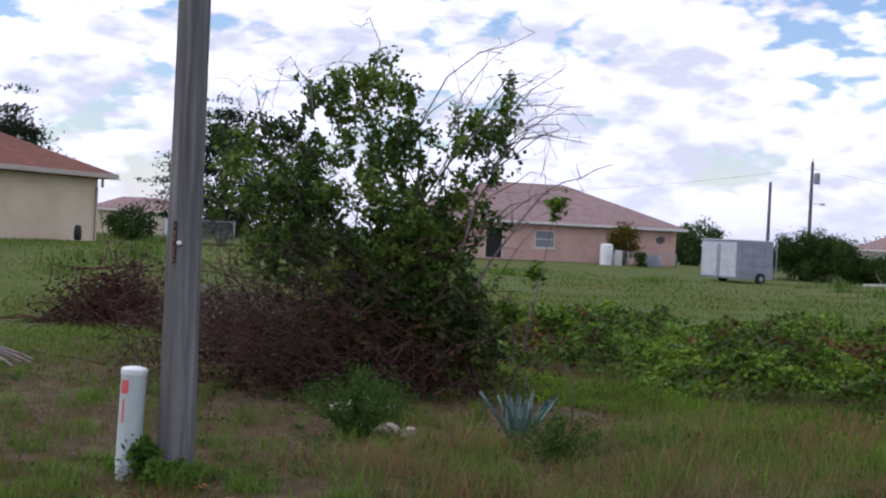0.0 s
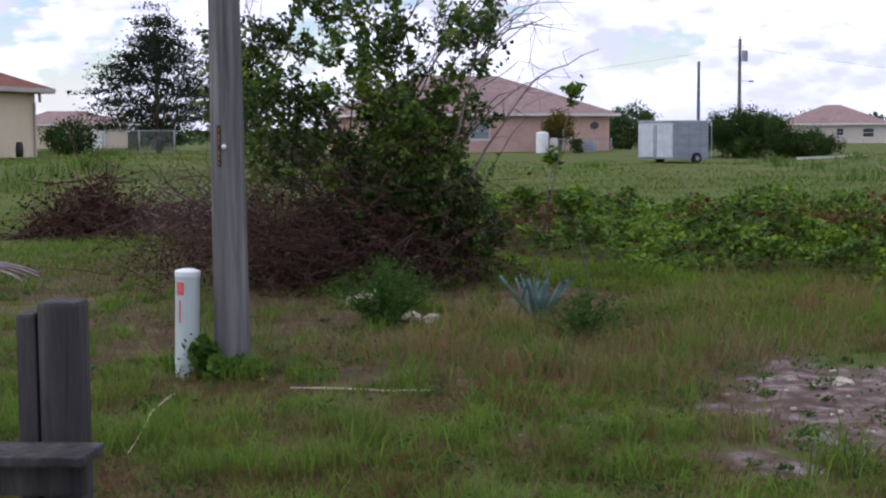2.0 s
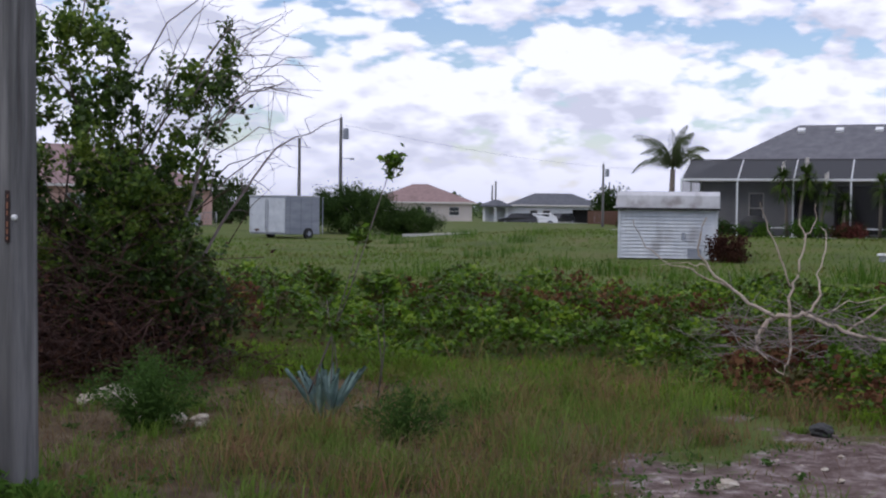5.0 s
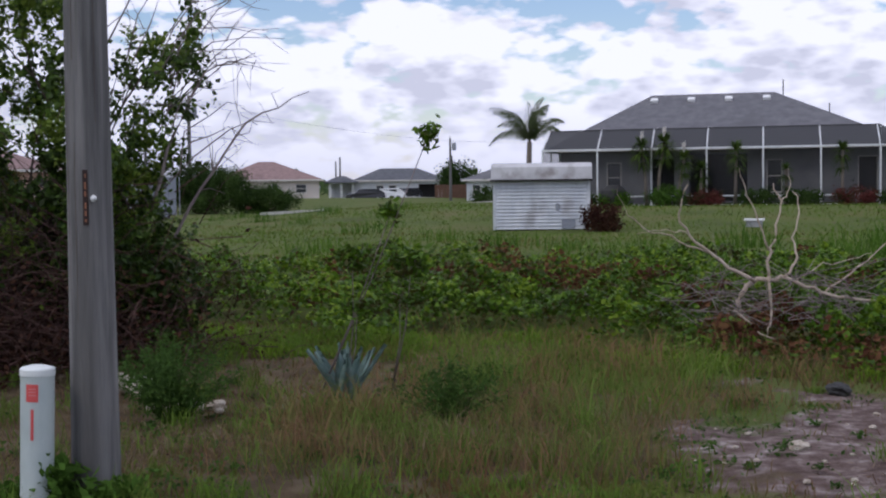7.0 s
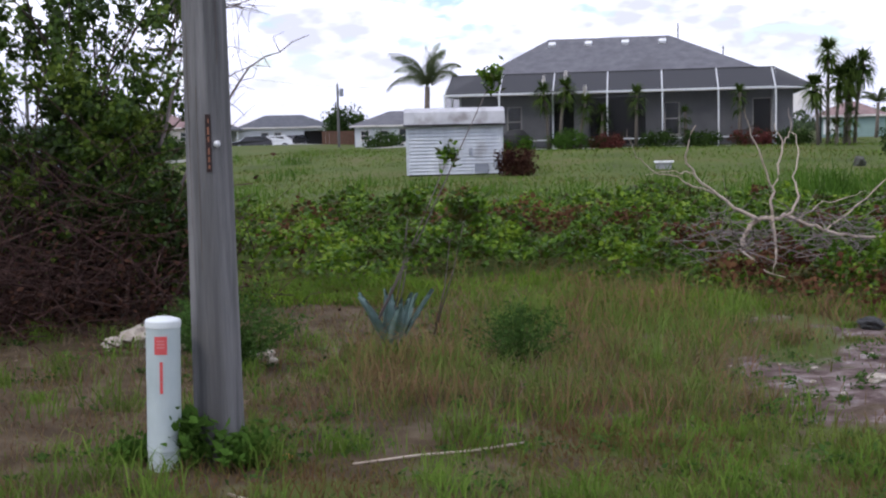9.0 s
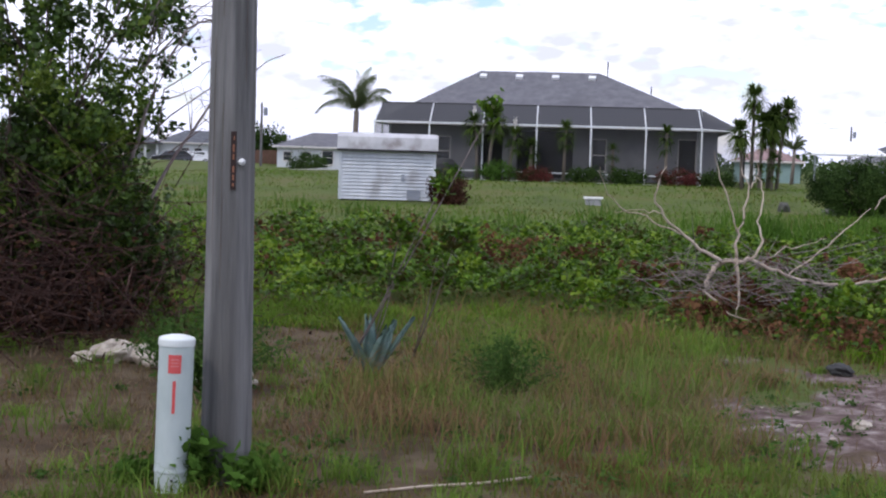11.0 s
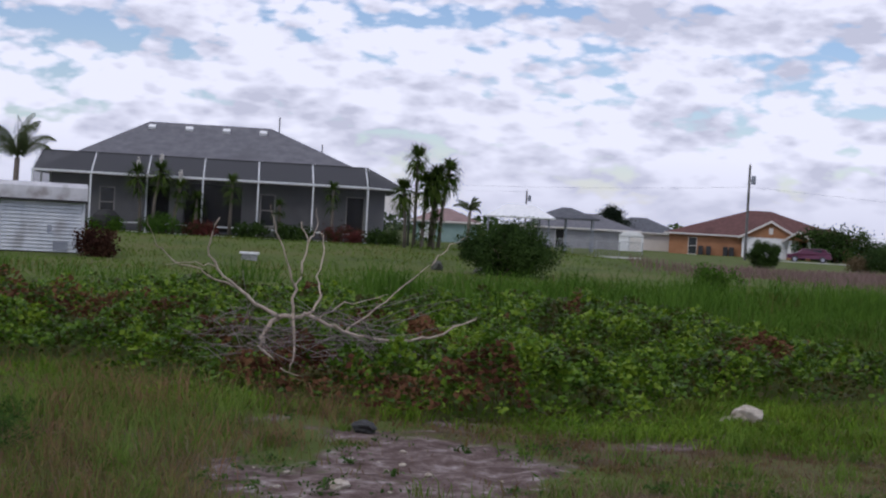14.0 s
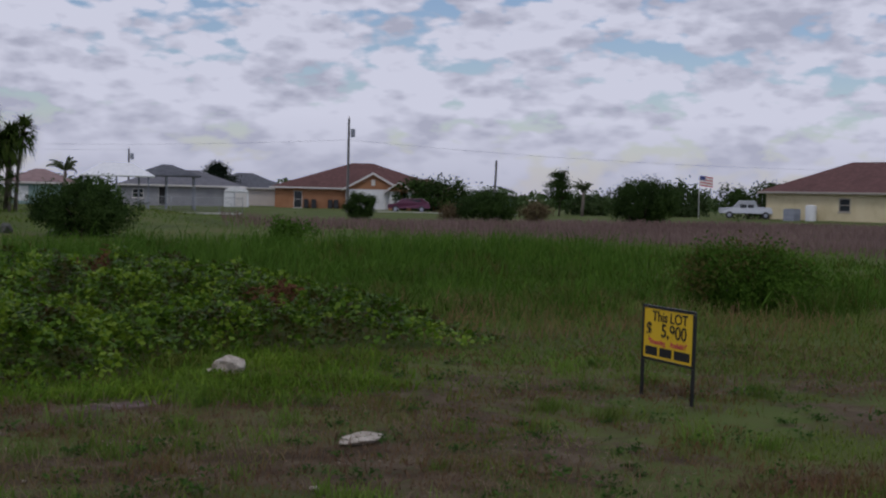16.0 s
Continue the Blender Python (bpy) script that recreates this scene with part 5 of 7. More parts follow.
def sapling(base, tops, label, seed):
    """A thin leaning stem with clusters of drooping leaves at its ends."""
    rng = np.random.default_rng(seed)
    ob = base_of("sapling", pose(*base), label, "sapling")
    b = np.zeros(3)
    st, lf = [], []
    for k, (p, n, r) in enumerate(tops):
        e = np.array(p) - np.array(base)
        m = e * 0.5 + np.array([0.02, 0.05, 0.03])
        st.append(rod([b, m, e], [0.006, 0.005, 0.003], 6))
        for j in range(n):
            d = rng.normal(size=3); d[2] = d[2] * 0.5 - 0.1
            d /= np.linalg.norm(d)
            f = e + d * r * rng.uniform(0.4, 1.0)
            st.append(rod([e, (e + f) / 2 + np.array([0, 0, 0.015]), f], [0.003, 0.002, 0.001], 3))
            lf.append(np.repeat(f[None], 13, 0) + rng.normal(size=(13, 3)) * 0.032)
    v, t = joined(st)
    link("stem", mesh_np("stem", v, t), M_TWIG_GREY, ob)
    p = np.concatenate(lf)
    v, t = leaves(p, rng.uniform(0.05, 0.09, len(p)), rng, 0.2, 0.42)
    tagged(link("foliage", mesh_np("foliage", v, t), L_VINE, ob), kind="stuff")
    return ob


sapling((-2.2, 8.9, 0), [((-1.10, 8.22, 1.91), 9, 0.07), ((-1.45, 8.45, 1.4), 5, 0.06)], "thin leaning sapling with drooping leaves", 31)
sapling((-2.1, 9.2, 0), [((-1.73, 8.44, 1.08), 16, 0.10), ((-1.8, 8.7, 0.75), 8, 0.12)], "short leafy sapling among the creeper", 32)
sapling((-1.8, 9.4, 0), [((-1.36, 8.61, 1.06), 16, 0.12), ((-1.55, 8.9, 0.8), 12, 0.16)], "short leafy sapling among the creeper", 33)


def weed(x, y, h, r, n, size, material, label, seed, aspect=0.35):
    rng = np.random.default_rng(seed)
    ob = base_of("weed", pose(x, y, float(ground_z(x, y))), label, "weed")
    st, lf = [], []
    for k in range(n):
        a, q = rng.uniform(0, 2 * np.pi), rng.random() ** 0.7
        e = np.array([math.cos(a) * q * r, math.sin(a) * q * r, h * (1 - 0.45 * q * q) * rng.uniform(0.75, 1.05)])
        b = np.array([e[0] * 0.15, e[1] * 0.15, 0])
        m = (b + e) / 2 * np.array([0.8, 0.8, 1.15])
        st.append(rod([b, m, e], [0.004, 0.003, 0.0015], 3))
        s = rng.uniform(0.2, 1.05, 26)[:, None]
        p = (1 - s) ** 2 * b + 2 * s * (1 - s) * m + s ** 2 * e
        lf.append(p + rng.normal(size=p.shape) * 0.028)
    v, t = joined(st)
    tagged(link("stalk", mesh_np("stalk", v, t), L_WEED, ob), kind="stuff")
    p = np.concatenate(lf)
    v, t = leaves(p, rng.uniform(0.6, 1.3, len(p)) * size, rng, 0.1, aspect)
    link("foliage", mesh_np("foliage", v, t), material, ob)
    return ob


weed(-2.85, 7.95, 0.62, 0.52, 95, 0.05, L_WEED, "feathery grey-green weed beside the rubble", 41, 0.25)
weed(-3.45, 8.75, 0.42, 0.35, 36, 0.05, L_WEED, "feathery green weed under the bush", 42, 0.3)
weed(-0.95, 8.2, 0.45, 0.38, 60, 0.045, L_WEED, "fine-leaved green weed in the grass", 43, 0.25)
weed(-2.14, 5.52, 0.26, 0.16, 14, 0.075, L_WEED_BRIGHT, "bright leafy weed at the foot of the pole", 44, 0.45)
weed(-1.88, 5.56, 0.17, 0.22, 14, 0.07, L_WEED_BRIGHT, "bright leafy weed at the foot of the pole", 45, 0.45)
weed(-2.45, 5.55, 0.12, 0.14, 8, 0.06, L_WEED_BRIGHT, "small leafy weed by the marker", 46, 0.45)
weed(-1.2, 9.9, 0.2, 0.35, 14, 0.06, L_WEED_BRIGHT, "bright leafy weed in front of the creeper", 47, 0.4)


def dead_tree():
    """A bleached fallen tree top: arching forks in one upright fan, with depth to each fork."""
    rng = np.random.default_rng(17)
    ob = base_of("dead_tree_top", pose(0.80, 12.5, 0.24, 0, 0, 0), "bleached bare fallen tree top lying in the creeper", "dead branch")
    k = 12.7 / 2365
    forks = {
        "trunk": ([(-55, 15), (-45, 45), (-25, 68), (5, 75), (45, 68), (90, 48), (130, 36), (200, 34), (260, 46), (325, 78)], 0.034, 0.35),
        "branch": ([(-25, 68), (-60, 85), (-100, 115), (-135, 150), (-148, 190), (-130, 235)], 0.024, -0.4),
        "shoot": ([(-100, 115), (-160, 140), (-210, 160), (-235, 190), (-243, 230)], 0.011, -0.7),
        "limb": ([(0, 75), (0, 120), (15, 160), (20, 200), (5, 235)], 0.019, 0.3),
        "twig": ([(0, 120), (-20, 180), (-40, 235), (-48, 262)], 0.012, -0.2),
        "offshoot": ([(25, 75), (48, 100), (40, 140), (50, 190), (35, 220)], 0.017, 0.6),
        "arm": ([(90, 45), (140, 85), (200, 135), (240, 170)], 0.013, 0.5),
        "prop": ([(0, 75), (8, 20), (0, -22)], 0.022, -0.3),
        "root": ([(-55, 15), (-10, -18), (40, -34)], 0.014, -0.5),
        "spray": ([(45, 68), (80, 90), (130, 98), (170, 110)], 0.009, 0.8),
        "sprig": ([(-135, 150), (-180, 158), (-215, 152)], 0.008, -0.5),
        "tine": ([(20, 200), (34, 226), (30, 262)], 0.008, 0.4),
        "spur": ([(240, 170), (265, 200), (310, 226)], 0.008, 0.6),
    }
    for name, (pts, r, depth) in forks.items():
        q = np.array([(u * k, 0.0, v * k + 0.06) for u, v in pts])
        q[:, 1] = depth * np.linspace(0, 1, len(q)) ** 1.2 * 0.8 + (0 if name == "trunk" else 0.35 * np.clip((q[0, 0] + 0.3) / 2, 0, 1))
        s = np.linspace(0, len(q) - 1, len(q) * 3)
        f = np.stack([np.interp(s, np.arange(len(q)), q[:, i]) for i in range(3)], 1)
        f[1:-1] = (f[:-2] + 2 * f[1:-1] + f[2:]) / 4 + rng.normal(size=(len(f) - 2, 3)) * 0.011
        v, t = rod(f, np.linspace(r, r * 0.3, len(f)) * 0.8, 7)
        link(name, mesh_np(name, v, t), M_DEADWOOD, ob, smooth=True)
    fine = []
    for i in range(150):
        a = np.array([rng.uniform(-0.7, 0.9), rng.uniform(-0.4, 0.5), rng.uniform(0.02, 0.5)])
        b = a + rng.normal(size=3) * np.array([0.4, 0.25, 0.22])
        b[2] = max(b[2], 0.03)
        fine.append(rod([a, (a + b) / 2 + rng.normal(size=3) * 0.03, b], [0.005, 0.004, 0.002], 3))
    v, t = joined(fine)
    tagged(link("twig_spray", mesh_np("twig_spray", v, t), M_TWIG_GREY, ob), kind="stuff")
    return ob


dead_tree()


# ---- stones and litter ----
def stone(x, y, sx, sy, sz, seed, label, material=M_ROCK, name="stone", sink=0.25):
    rng = np.random.default_rng(seed)
    bm = bmesh.new()
    bmesh.ops.create_icosphere(bm, subdivisions=3, radius=1.0)
    off = rng.uniform(0, 50, 3)
    for v in bm.verts:
        n = noise.noise(v.co * 1.3 + Vector(off)) * 0.35 + noise.noise(v.co * 3.2 + Vector(off)) * 0.16
        v.co = v.co * (1 + n)
        v.co = Vector((v.co.x * sx, v.co.y * sy, v.co.z * sz))
    me = bpy.data.meshes.new(name)
    bm.to_mesh(me); bm.free()
    ob = link(name, me, material)
    ob.matrix_world = pose(x, y, float(ground_z(x, y)) + sz * (1 - sink), 0, 0, rng.uniform(0, 360))
    return tagged(ob, label, "stone")


stone(4.85, 11.5, 0.14, 0.11, 0.10, 1, "pale pitted limestone rock at the edge of the creeper")
stone(4.66, 11.45, 0.07, 0.06, 0.04, 2, "small pale limestone piece beside the rock")
stone(4.98, 8.12, 0.17, 0.10, 0.035, 3, "flat pale stone sunk in the mown grass")
stone(1.25, 7.9, 0.07, 0.05, 0.04, 4, "small pale stone on the sand")
for i, (x, y, s) in enumerate([(-2.95, 8.4, 0.09), (-3.1, 8.55, 0.06), (-2.8, 8.5, 0.07), (-3.25, 8.35, 0.05), (-3.75, 9.05, 0.14), (-3.95, 9.0, 0.17), (-4.15, 8.85, 0.1), (-3.6, 8.85, 0.08), (-3.05, 8.3, 0.05), (-2.7, 8.35, 0.04)]):
    stone(x, y, s, s * 0.8, s * 0.55, 10 + i, "broken pale concrete rubble under the bush", name="rubble", material=M_ROCK)
rs = np.random.default_rng(77)
for i in range(30):
    x, y = 1.6 + rs.normal() * 0.75, 7.6 + rs.normal() * 1.3
    s = rs.uniform(0.01, 0.028)
    stone(x, y, s, s * 0.8, s * 0.5, 100 + i, "small pale pebble on the sandy drive", name="pebble", sink=0.4)
bag = stone(1.45, 10.15, 0.13, 0.08, 0.05, 64, "crumpled black plastic bag on the ground", M_BLACK, "plastic_bag")
bag["category"] = "bag"
cup = stone(-1.7, 5.66, 0.04, 0.03, 0.02, 61, "orange crumpled scrap by the pole", mat_plain("orange_scrap", (0.5, 0.16, 0.06), 0.6), "litter")
cup["category"] = "litter"


def strip(name, pts, r, material, label, category):
    v, t = rod(pts, r, 6)
    return tagged(link(name, mesh_np(name, v, t), material), label, category)


strip("plastic_pipe", [(-1.36, 5.60, 0.012), (-1.1, 5.78, 0.016), (-0.85, 5.93, 0.01), (-0.62, 6.1, 0.016)], 0.007, M_DEADWOOD, "thin pale plastic pipe lying in the grass", "pipe")
strip("lying_twig", [(-1.75, 5.0, 0.02), (-1.5, 4.75, 0.05), (-1.3, 4.5, 0.045), (-1.09, 4.32, 0.05), (-0.8, 4.05, 0.04), (-0.63, 3.87, 0.02)], [0.007, 0.008, 0.007, 0.006, 0.005, 0.003], M_DEADWOOD, "bleached twig lying on the mown grass", "twig")


# ---- far things by the houses ----
def far_pole(x, y, h, label, lean=0.0, gear=True, arm=True):
    ob = base_of("utility_pole", pose(x, y, float(ground_z(x, y)), 0, lean, 0), label, "utility pole")
    part("shaft", lathe([(0.15, -0.3), (0.14, h * 0.3), (0.11, h)], 12), M_GREY_WOOD, ob)
    if gear:
        can = part("transformer", lathe([(0.2, 0), (0.22, 0.05), (0.22, 0.75), (0.18, 0.82)], 14), M_GREY_METAL, ob, "grey transformer can")
        can.location = (0.42, 0, h * 0.8)
        part("bracket", box(0.05, 0.3, -0.04, 0.04, h * 0.8 + 0.3, h * 0.8 + 0.4), M_GREY_METAL, ob)
        ins = part("insulator", lathe([(0.04, 0), (0.06, 0.05), (0.03, 0.1), (0.06, 0.15), (0.03, 0.25)], 8), M_TRIM, ob)
        ins.location = (0, 0, h)
    if arm:
        part("lamp_arm", box(0.1, 0.9, -0.025, 0.025, h * 0.62, h * 0.62 + 0.05), M_GREY_METAL, ob)
        part("lamp_head", box(0.8, 1.15, -0.07, 0.07, h * 0.62 - 0.08, h * 0.62 + 0.06, 0.03), M_GREY_METAL, ob)
    return ob


far_pole(-45.6, 89.3, 8.2, "grey wooden utility pole with transformer and lamp")
far_pole(-52.3, 94.6, 7.0, "bare grey wooden utility pole", gear=False, arm=False)
far_pole(-38.85, 133.9, 6.4, "grey utility pole with transformer", arm=False)
far_pole(-68.0, 176.5, 5.8, "distant bare utility pole", gear=False, arm=False)
far_pole(-74, 190, 5.5, "distant bare utility pole", gear=False, arm=False)
far_pole(40.6, 125.4, 9.1, "grey wooden utility pole with transformer before the terracotta house", arm=False)
far_pole(58.0, 129.7, 5.6, "short bare utility pole", lean=2, gear=False, arm=False)
far_pole(26.8, 178.4, 7.0, "distant utility pole with transformer", arm=False)
far_pole(-60, 205, 6.5, "distant bare utility pole", gear=False, arm=False)


def cable(a, b, sag, r, label):
    a, b = np.array(a, float), np.array(b, float)
    s = np.linspace(0, 1, 14)[:, None]
    p = a + (b - a) * s - np.array([0, 0, 1.0]) * 4 * sag * s * (1 - s)
    v, t = rod(p, r, 4)
    return tagged(link("power_line", mesh_np("power_line", v, t), M_BLACK), label, "cable")


cable((-120, 118, 7.4), (-45.6, 89.3, 8.0), 0.9, 0.008, "thin overhead power line")
cable((-45.6, 89.3, 8.0), (-38.85, 133.9, 6.3), 0.4, 0.008, "thin overhead power line")
cable((-38.85, 133.9, 6.3), (26.8, 178.4, 6.9), 0.8, 0.009, "thin overhead power line")
cable((-20, 150, 6.6), (40.6, 125.4, 7.0), 0.9, 0.008, "thin overhead power line")
cable((40.6, 125.4, 7.0), (120, 120, 6.2), 1.0, 0.008, "thin overhead power line")

# by the cream house
v, t = rod([(0, 0, 0.05), (0, 0, 0.3), (0, 0, 0.58)], [0.12, 0.14, 0.1], 12)
hr1 = tagged(link("hose_reel", mesh_np("hose_reel", v, t), M_BLACK), "dark garden hose reel against a cream wall", "hose reel")
hr1.matrix_world = pose(-37.0, 24.75, 0.86)
shrub("hedge_shrub", -42.4, 30.2, 1.3, 0.9, 1.35, 60, 60, 0.12, 0.14, L_FARBUSH, "dark green shrub beside the cream house", seed=51)


def chain_fence(x0, y0, x1, y1, h, label, n):
    a = math.degrees(math.atan2(y1 - y0, x1 - x0))
    ln = math.hypot(x1 - x0, y1 - y0)
    ob = base_of("chain_link_fence", pose(x0, y0, float(ground_z(x0, y0)), 0, 0, a), label, "fence")
    for k in range(n + 1):
        v, t = rod([(ln * k / n, 0, -0.1), (ln * k / n, 0, h + 0.03)], 0.03, 8)
        link("post", mesh_np("post", v, t), M_FENCE, ob)
    v, t = rod([(0, 0, h), (ln, 0, h)], 0.022, 6)
    link("top_rail", mesh_np("top_rail", v, t), M_FENCE, ob)
    wires = []
    s = 0.12
    for k in range(int((ln + h) / s)):
        for d in (1, -1):
            xa = k * s - (h if d > 0 else 0)
            z0, z1 = (0, h) if d > 0 else (h, 0)
            xb = xa + h
            pa, pb = max(xa, 0), min(xb, ln)
            if pb <= pa:
                continue
            za, zb = z0 + (z1 - z0) * (pa - xa) / h, z0 + (z1 - z0) * (pb - xa) / h
            wires.append(rod([(pa, 0.004 * d, za), (pb, 0.004 * d, zb)], 0.005, 3))
    v, t = joined(wires)
    tagged(link("mesh_wire", mesh_np("mesh_wire", v, t), M_FENCE, ob), kind="stuff")
    return ob


chain_fence(-44.2, 31.2, -41.8, 34.9, 1.0, "galvanised chain-link fence behind the cream house", 3)
chain_fence(-49.6, 71.2, -46.2, 73.6, 0.95, "galvanised chain-link fence by the pink house", 4)
chain_fence(17.0, 97.5, 24.5, 99.5, 1.2, "low chain-link fence by the carport", 4)


def drum(name, x, y, r, h, material, label, category, rim=0.03):
    ob = base_of(name, pose(x, y, float(ground_z(x, y))), label, category)
    part("tank_body", lathe([(r, -0.05), (r, h * 0.93), (r * 0.92, h * 0.97), (r * 0.4, h)], 24), material, ob)
    part("tank_rim", lathe([(r + rim, h * 0.5), (r + rim, h * 0.54)], 24), material, ob)
    return ob


drum("water_tank", -50.5, 71.7, 0.42, 1.42, M_WHITE, "white plastic water tank beside the pink house", "tank")
drum("water_softener", -49.9, 72.2, 0.28, 1.0, M_TRIM, "small off-white tank beside the pink house", "tank")
drum("water_tank", 76.7, 100.7, 0.5, 1.45, M_WHITE, "white plastic water tank by the yellow-cream house", "tank")


def ac_unit(x, y, s, label):
    ob = base_of("air_conditioner", pose(x, y, float(ground_z(x, y)), 0, 0, 20), label, "air conditioner")
    part("casing", box(-s / 2, s / 2, -s / 2, s / 2, -0.05, s * 0.95, 0.03), M_GREY_METAL, ob)
    part("fan_grille", lathe([(s * 0.4, s * 0.953), (s * 0.38, s * 0.985)], 16), M_BLACK, ob)
    return ob


ac_unit(-49.0, 75.0, 0.8, "grey air conditioner beside the pink house")
ac_unit(75.3, 101.6, 1.1, "dark air conditioner beside the yellow-cream house")
shrub("golden_shrub", -50.6, 73.6, 1.0, 0.9, 2.8, 60, 60, 0.16, 0.2, L_GOLD, "golden-green crotons beside the pink house", seed=52, z0=0.6)
shrub("shrub", -47.6, 71.6, 0.5, 0.4, 0.9, 24, 50, 0.11, 0.12, L_FARBUSH, "small green shrub by the pink house fence", seed=53)
ds = base_of("satellite_dish", pose(-50.2, 77.3, 1.9, 0, 0, 0), "small dark satellite dish on the pink wall", "satellite dish")
part("dish", lathe([(0.04, 0), (0.2, 0.04), (0.32, 0.12)], 16), M_BLACK, ds).matrix_local = pose(0, 0, 0.2, 60, 0, 30)
part("mast", box(-0.02, 0.02, -0.02, 0.02, -0.3, 0.2), M_GREY_METAL, ds)

# tree rows and large shrubs
tree("conifer", -55.6, 44.2, 8.5, 4.9, 1.0, 230, 60, 0.24, 0.24, L_PINE, "tall dark grey-green conifer with layered boughs", seed=61, ani=(2.2, 2.2, 0.45))
tree("conifer", -67, 37.5, 8.6, 3.6, 1.5, 130, 60, 0.26, 0.26, L_PINE, "dark conifer behind the red-roofed house", seed=62, ani=(2.2, 2.2, 0.5))
tree("leafy_tree", -50.2, 45.5, 6.5, 2.2, 0.5, 60, 100, 0.22, 0.35, L_FARBUSH, "dark leafy tree beside the conifer", seed=63)
shrub("shrub", -57.0, 91.6, 2.6, 2.0, 3.3, 70, 70, 0.24, 0.3, L_FARTREE, "light green tree behind the pink house", "tree", seed=64)
shrub("large_shrub", -36.8, 74.8, 3.3, 2.2, 2.8, 190, 140, 0.13, 0.22, L_FARBUSH, "large dark green shrub behind the trailer", seed=65)
shrub("large_shrub", -33.4, 76.2, 2.2, 1.6, 1.6, 90, 130, 0.12, 0.18, L_FARBUSH, "dark green shrub behind the trailer", seed=66)
shrub("bronze_shrub", -6.3, 43.2, 0.62, 0.55, 0.95, 46, 50, 0.11, 0.12, L_REDBUSH, "bronze-leaved shrub beside the white shed", seed=67)
shrub("shrub", -24.5, 96.5, 1.4, 1.2, 1.5, 50, 60, 0.16, 0.2, L_FARBUSH, "round green shrub by the far drive", seed=68)
shrub("shrub", 7.1, 45.3, 1.6, 1.3, 1.75, 150, 150, 0.085, 0.15, L_FARBUSH, "large round green shrub beyond the lot", seed=69)
shrub("shrub", 29.45, 85.9, 1.1, 1.05, 1.65, 90, 130, 0.1, 0.12, L_FARBUSH, "round clipped green shrub by the terracotta house", seed=70)
shrub("shrub", 12.5, 38.8, 0.62, 0.6, 0.85, 36, 60, 0.09, 0.11, L_REED, "low round green shrub in the rough grass", seed=71)
shrub("shrub", 39.9, 88.6, 2.4, 1.8, 1.95, 120, 130, 0.12, 0.18, L_FARBUSH, "spreading green shrub at the edge of the field", seed=72)
shrub("dry_shrub", 43.0, 87.2, 1.2, 1.0, 1.3, 40, 60, 0.14, 0.2, L_TANBUSH, "dry tan shrub at the edge of the field", seed=73)
shrub("dry_shrub", 37.4, 89.6, 0.8, 0.8, 0.9, 30, 60, 0.14, 0.18, L_TANBUSH, "dry tan shrub at the edge of the field", seed=74)
shrub("large_shrub", 51.8, 87.0, 2.8, 2.1, 3.2, 190, 140, 0.13, 0.22, L_FARBUSH, "large dark green shrub at the edge of the field", seed=75)
shrub("creeper_bush", 13.55, 16.9, 0.85, 0.8, 0.95, 110, 100, 0.06, 0.13, L_RANK, "leafy green bush in the rough grass behind the sign", seed=76)
shrub("creeper_bush", 14.6, 17.6, 0.9, 0.8, 0.7, 80, 100, 0.06, 0.13, L_RANK, "low leafy green bush in the rough grass behind the sign", seed=78)
tree("leafy_tree", 61.6, 121.4, 5.2, 1.5, 0.8, 60, 80, 0.22, 0.26, L_FARBUSH, "upright dark green tree", seed=77)
tree("leafy_tree", 36.3, 168.0, 5.6, 3.0, 1.4, 70, 80, 0.3, 0.35, L_PINE, "dark round tree behind the roofs", seed=78)
for i, (x, y, rx, h) in enumerate([(55.5, 141, 4.5, 3.6), (61, 139, 3.2, 2.4), (80.5, 128.5, 3.2, 3.6), (87, 124.5, 4.6, 4.0), (71, 134, 3.0, 2.3), (96, 120, 5, 3.6), (-43.6, 154, 2.4, 4.0), (-36, 158, 3.0, 3.0), (-70, 150, 3, 3.2), (-85, 128, 4, 3.0), (16, 172, 5, 3.2), (2, 170, 5, 2.6), (-15, 175, 6, 2.6), (108, 112, 6, 3.4), (-100, 112, 5, 3.2), (-128, 96, 6, 3.0)]):
    shrub("far_tree", x, y, rx, rx * 0.6, h, 60, 60, 0.34, 0.42, L_FARTREE if i % 3 else L_FARBUSH, "distant green tree on the horizon", "tree", seed=80 + i)


def far_wood():
    """The wooded skyline all round."""
    rng = np.random.default_rng(4)
    n = 26000
    a = rng.uniform(-1.75, 1.4, n)
    d = rng.uniform(230, 330, n)
    hgt = 2.2 + 3.5 * vnoise(a * 26, 0 * a, 12) * vnoise(a * 90, 0 * a, 13)
    p = np.stack([np.sin(a) * d, np.cos(a) * d, hgt * rng.random(n) ** 0.8], 1)
    v, t = leaves(p, rng.uniform(0.7, 1.5, n), rng, 0.1, 0.7)
    tagged(link("far_wood", mesh_np("far_wood", v, t), L_FARTREE), "low wooded skyline far beyond the houses", "trees", kind="stuff")


far_wood()


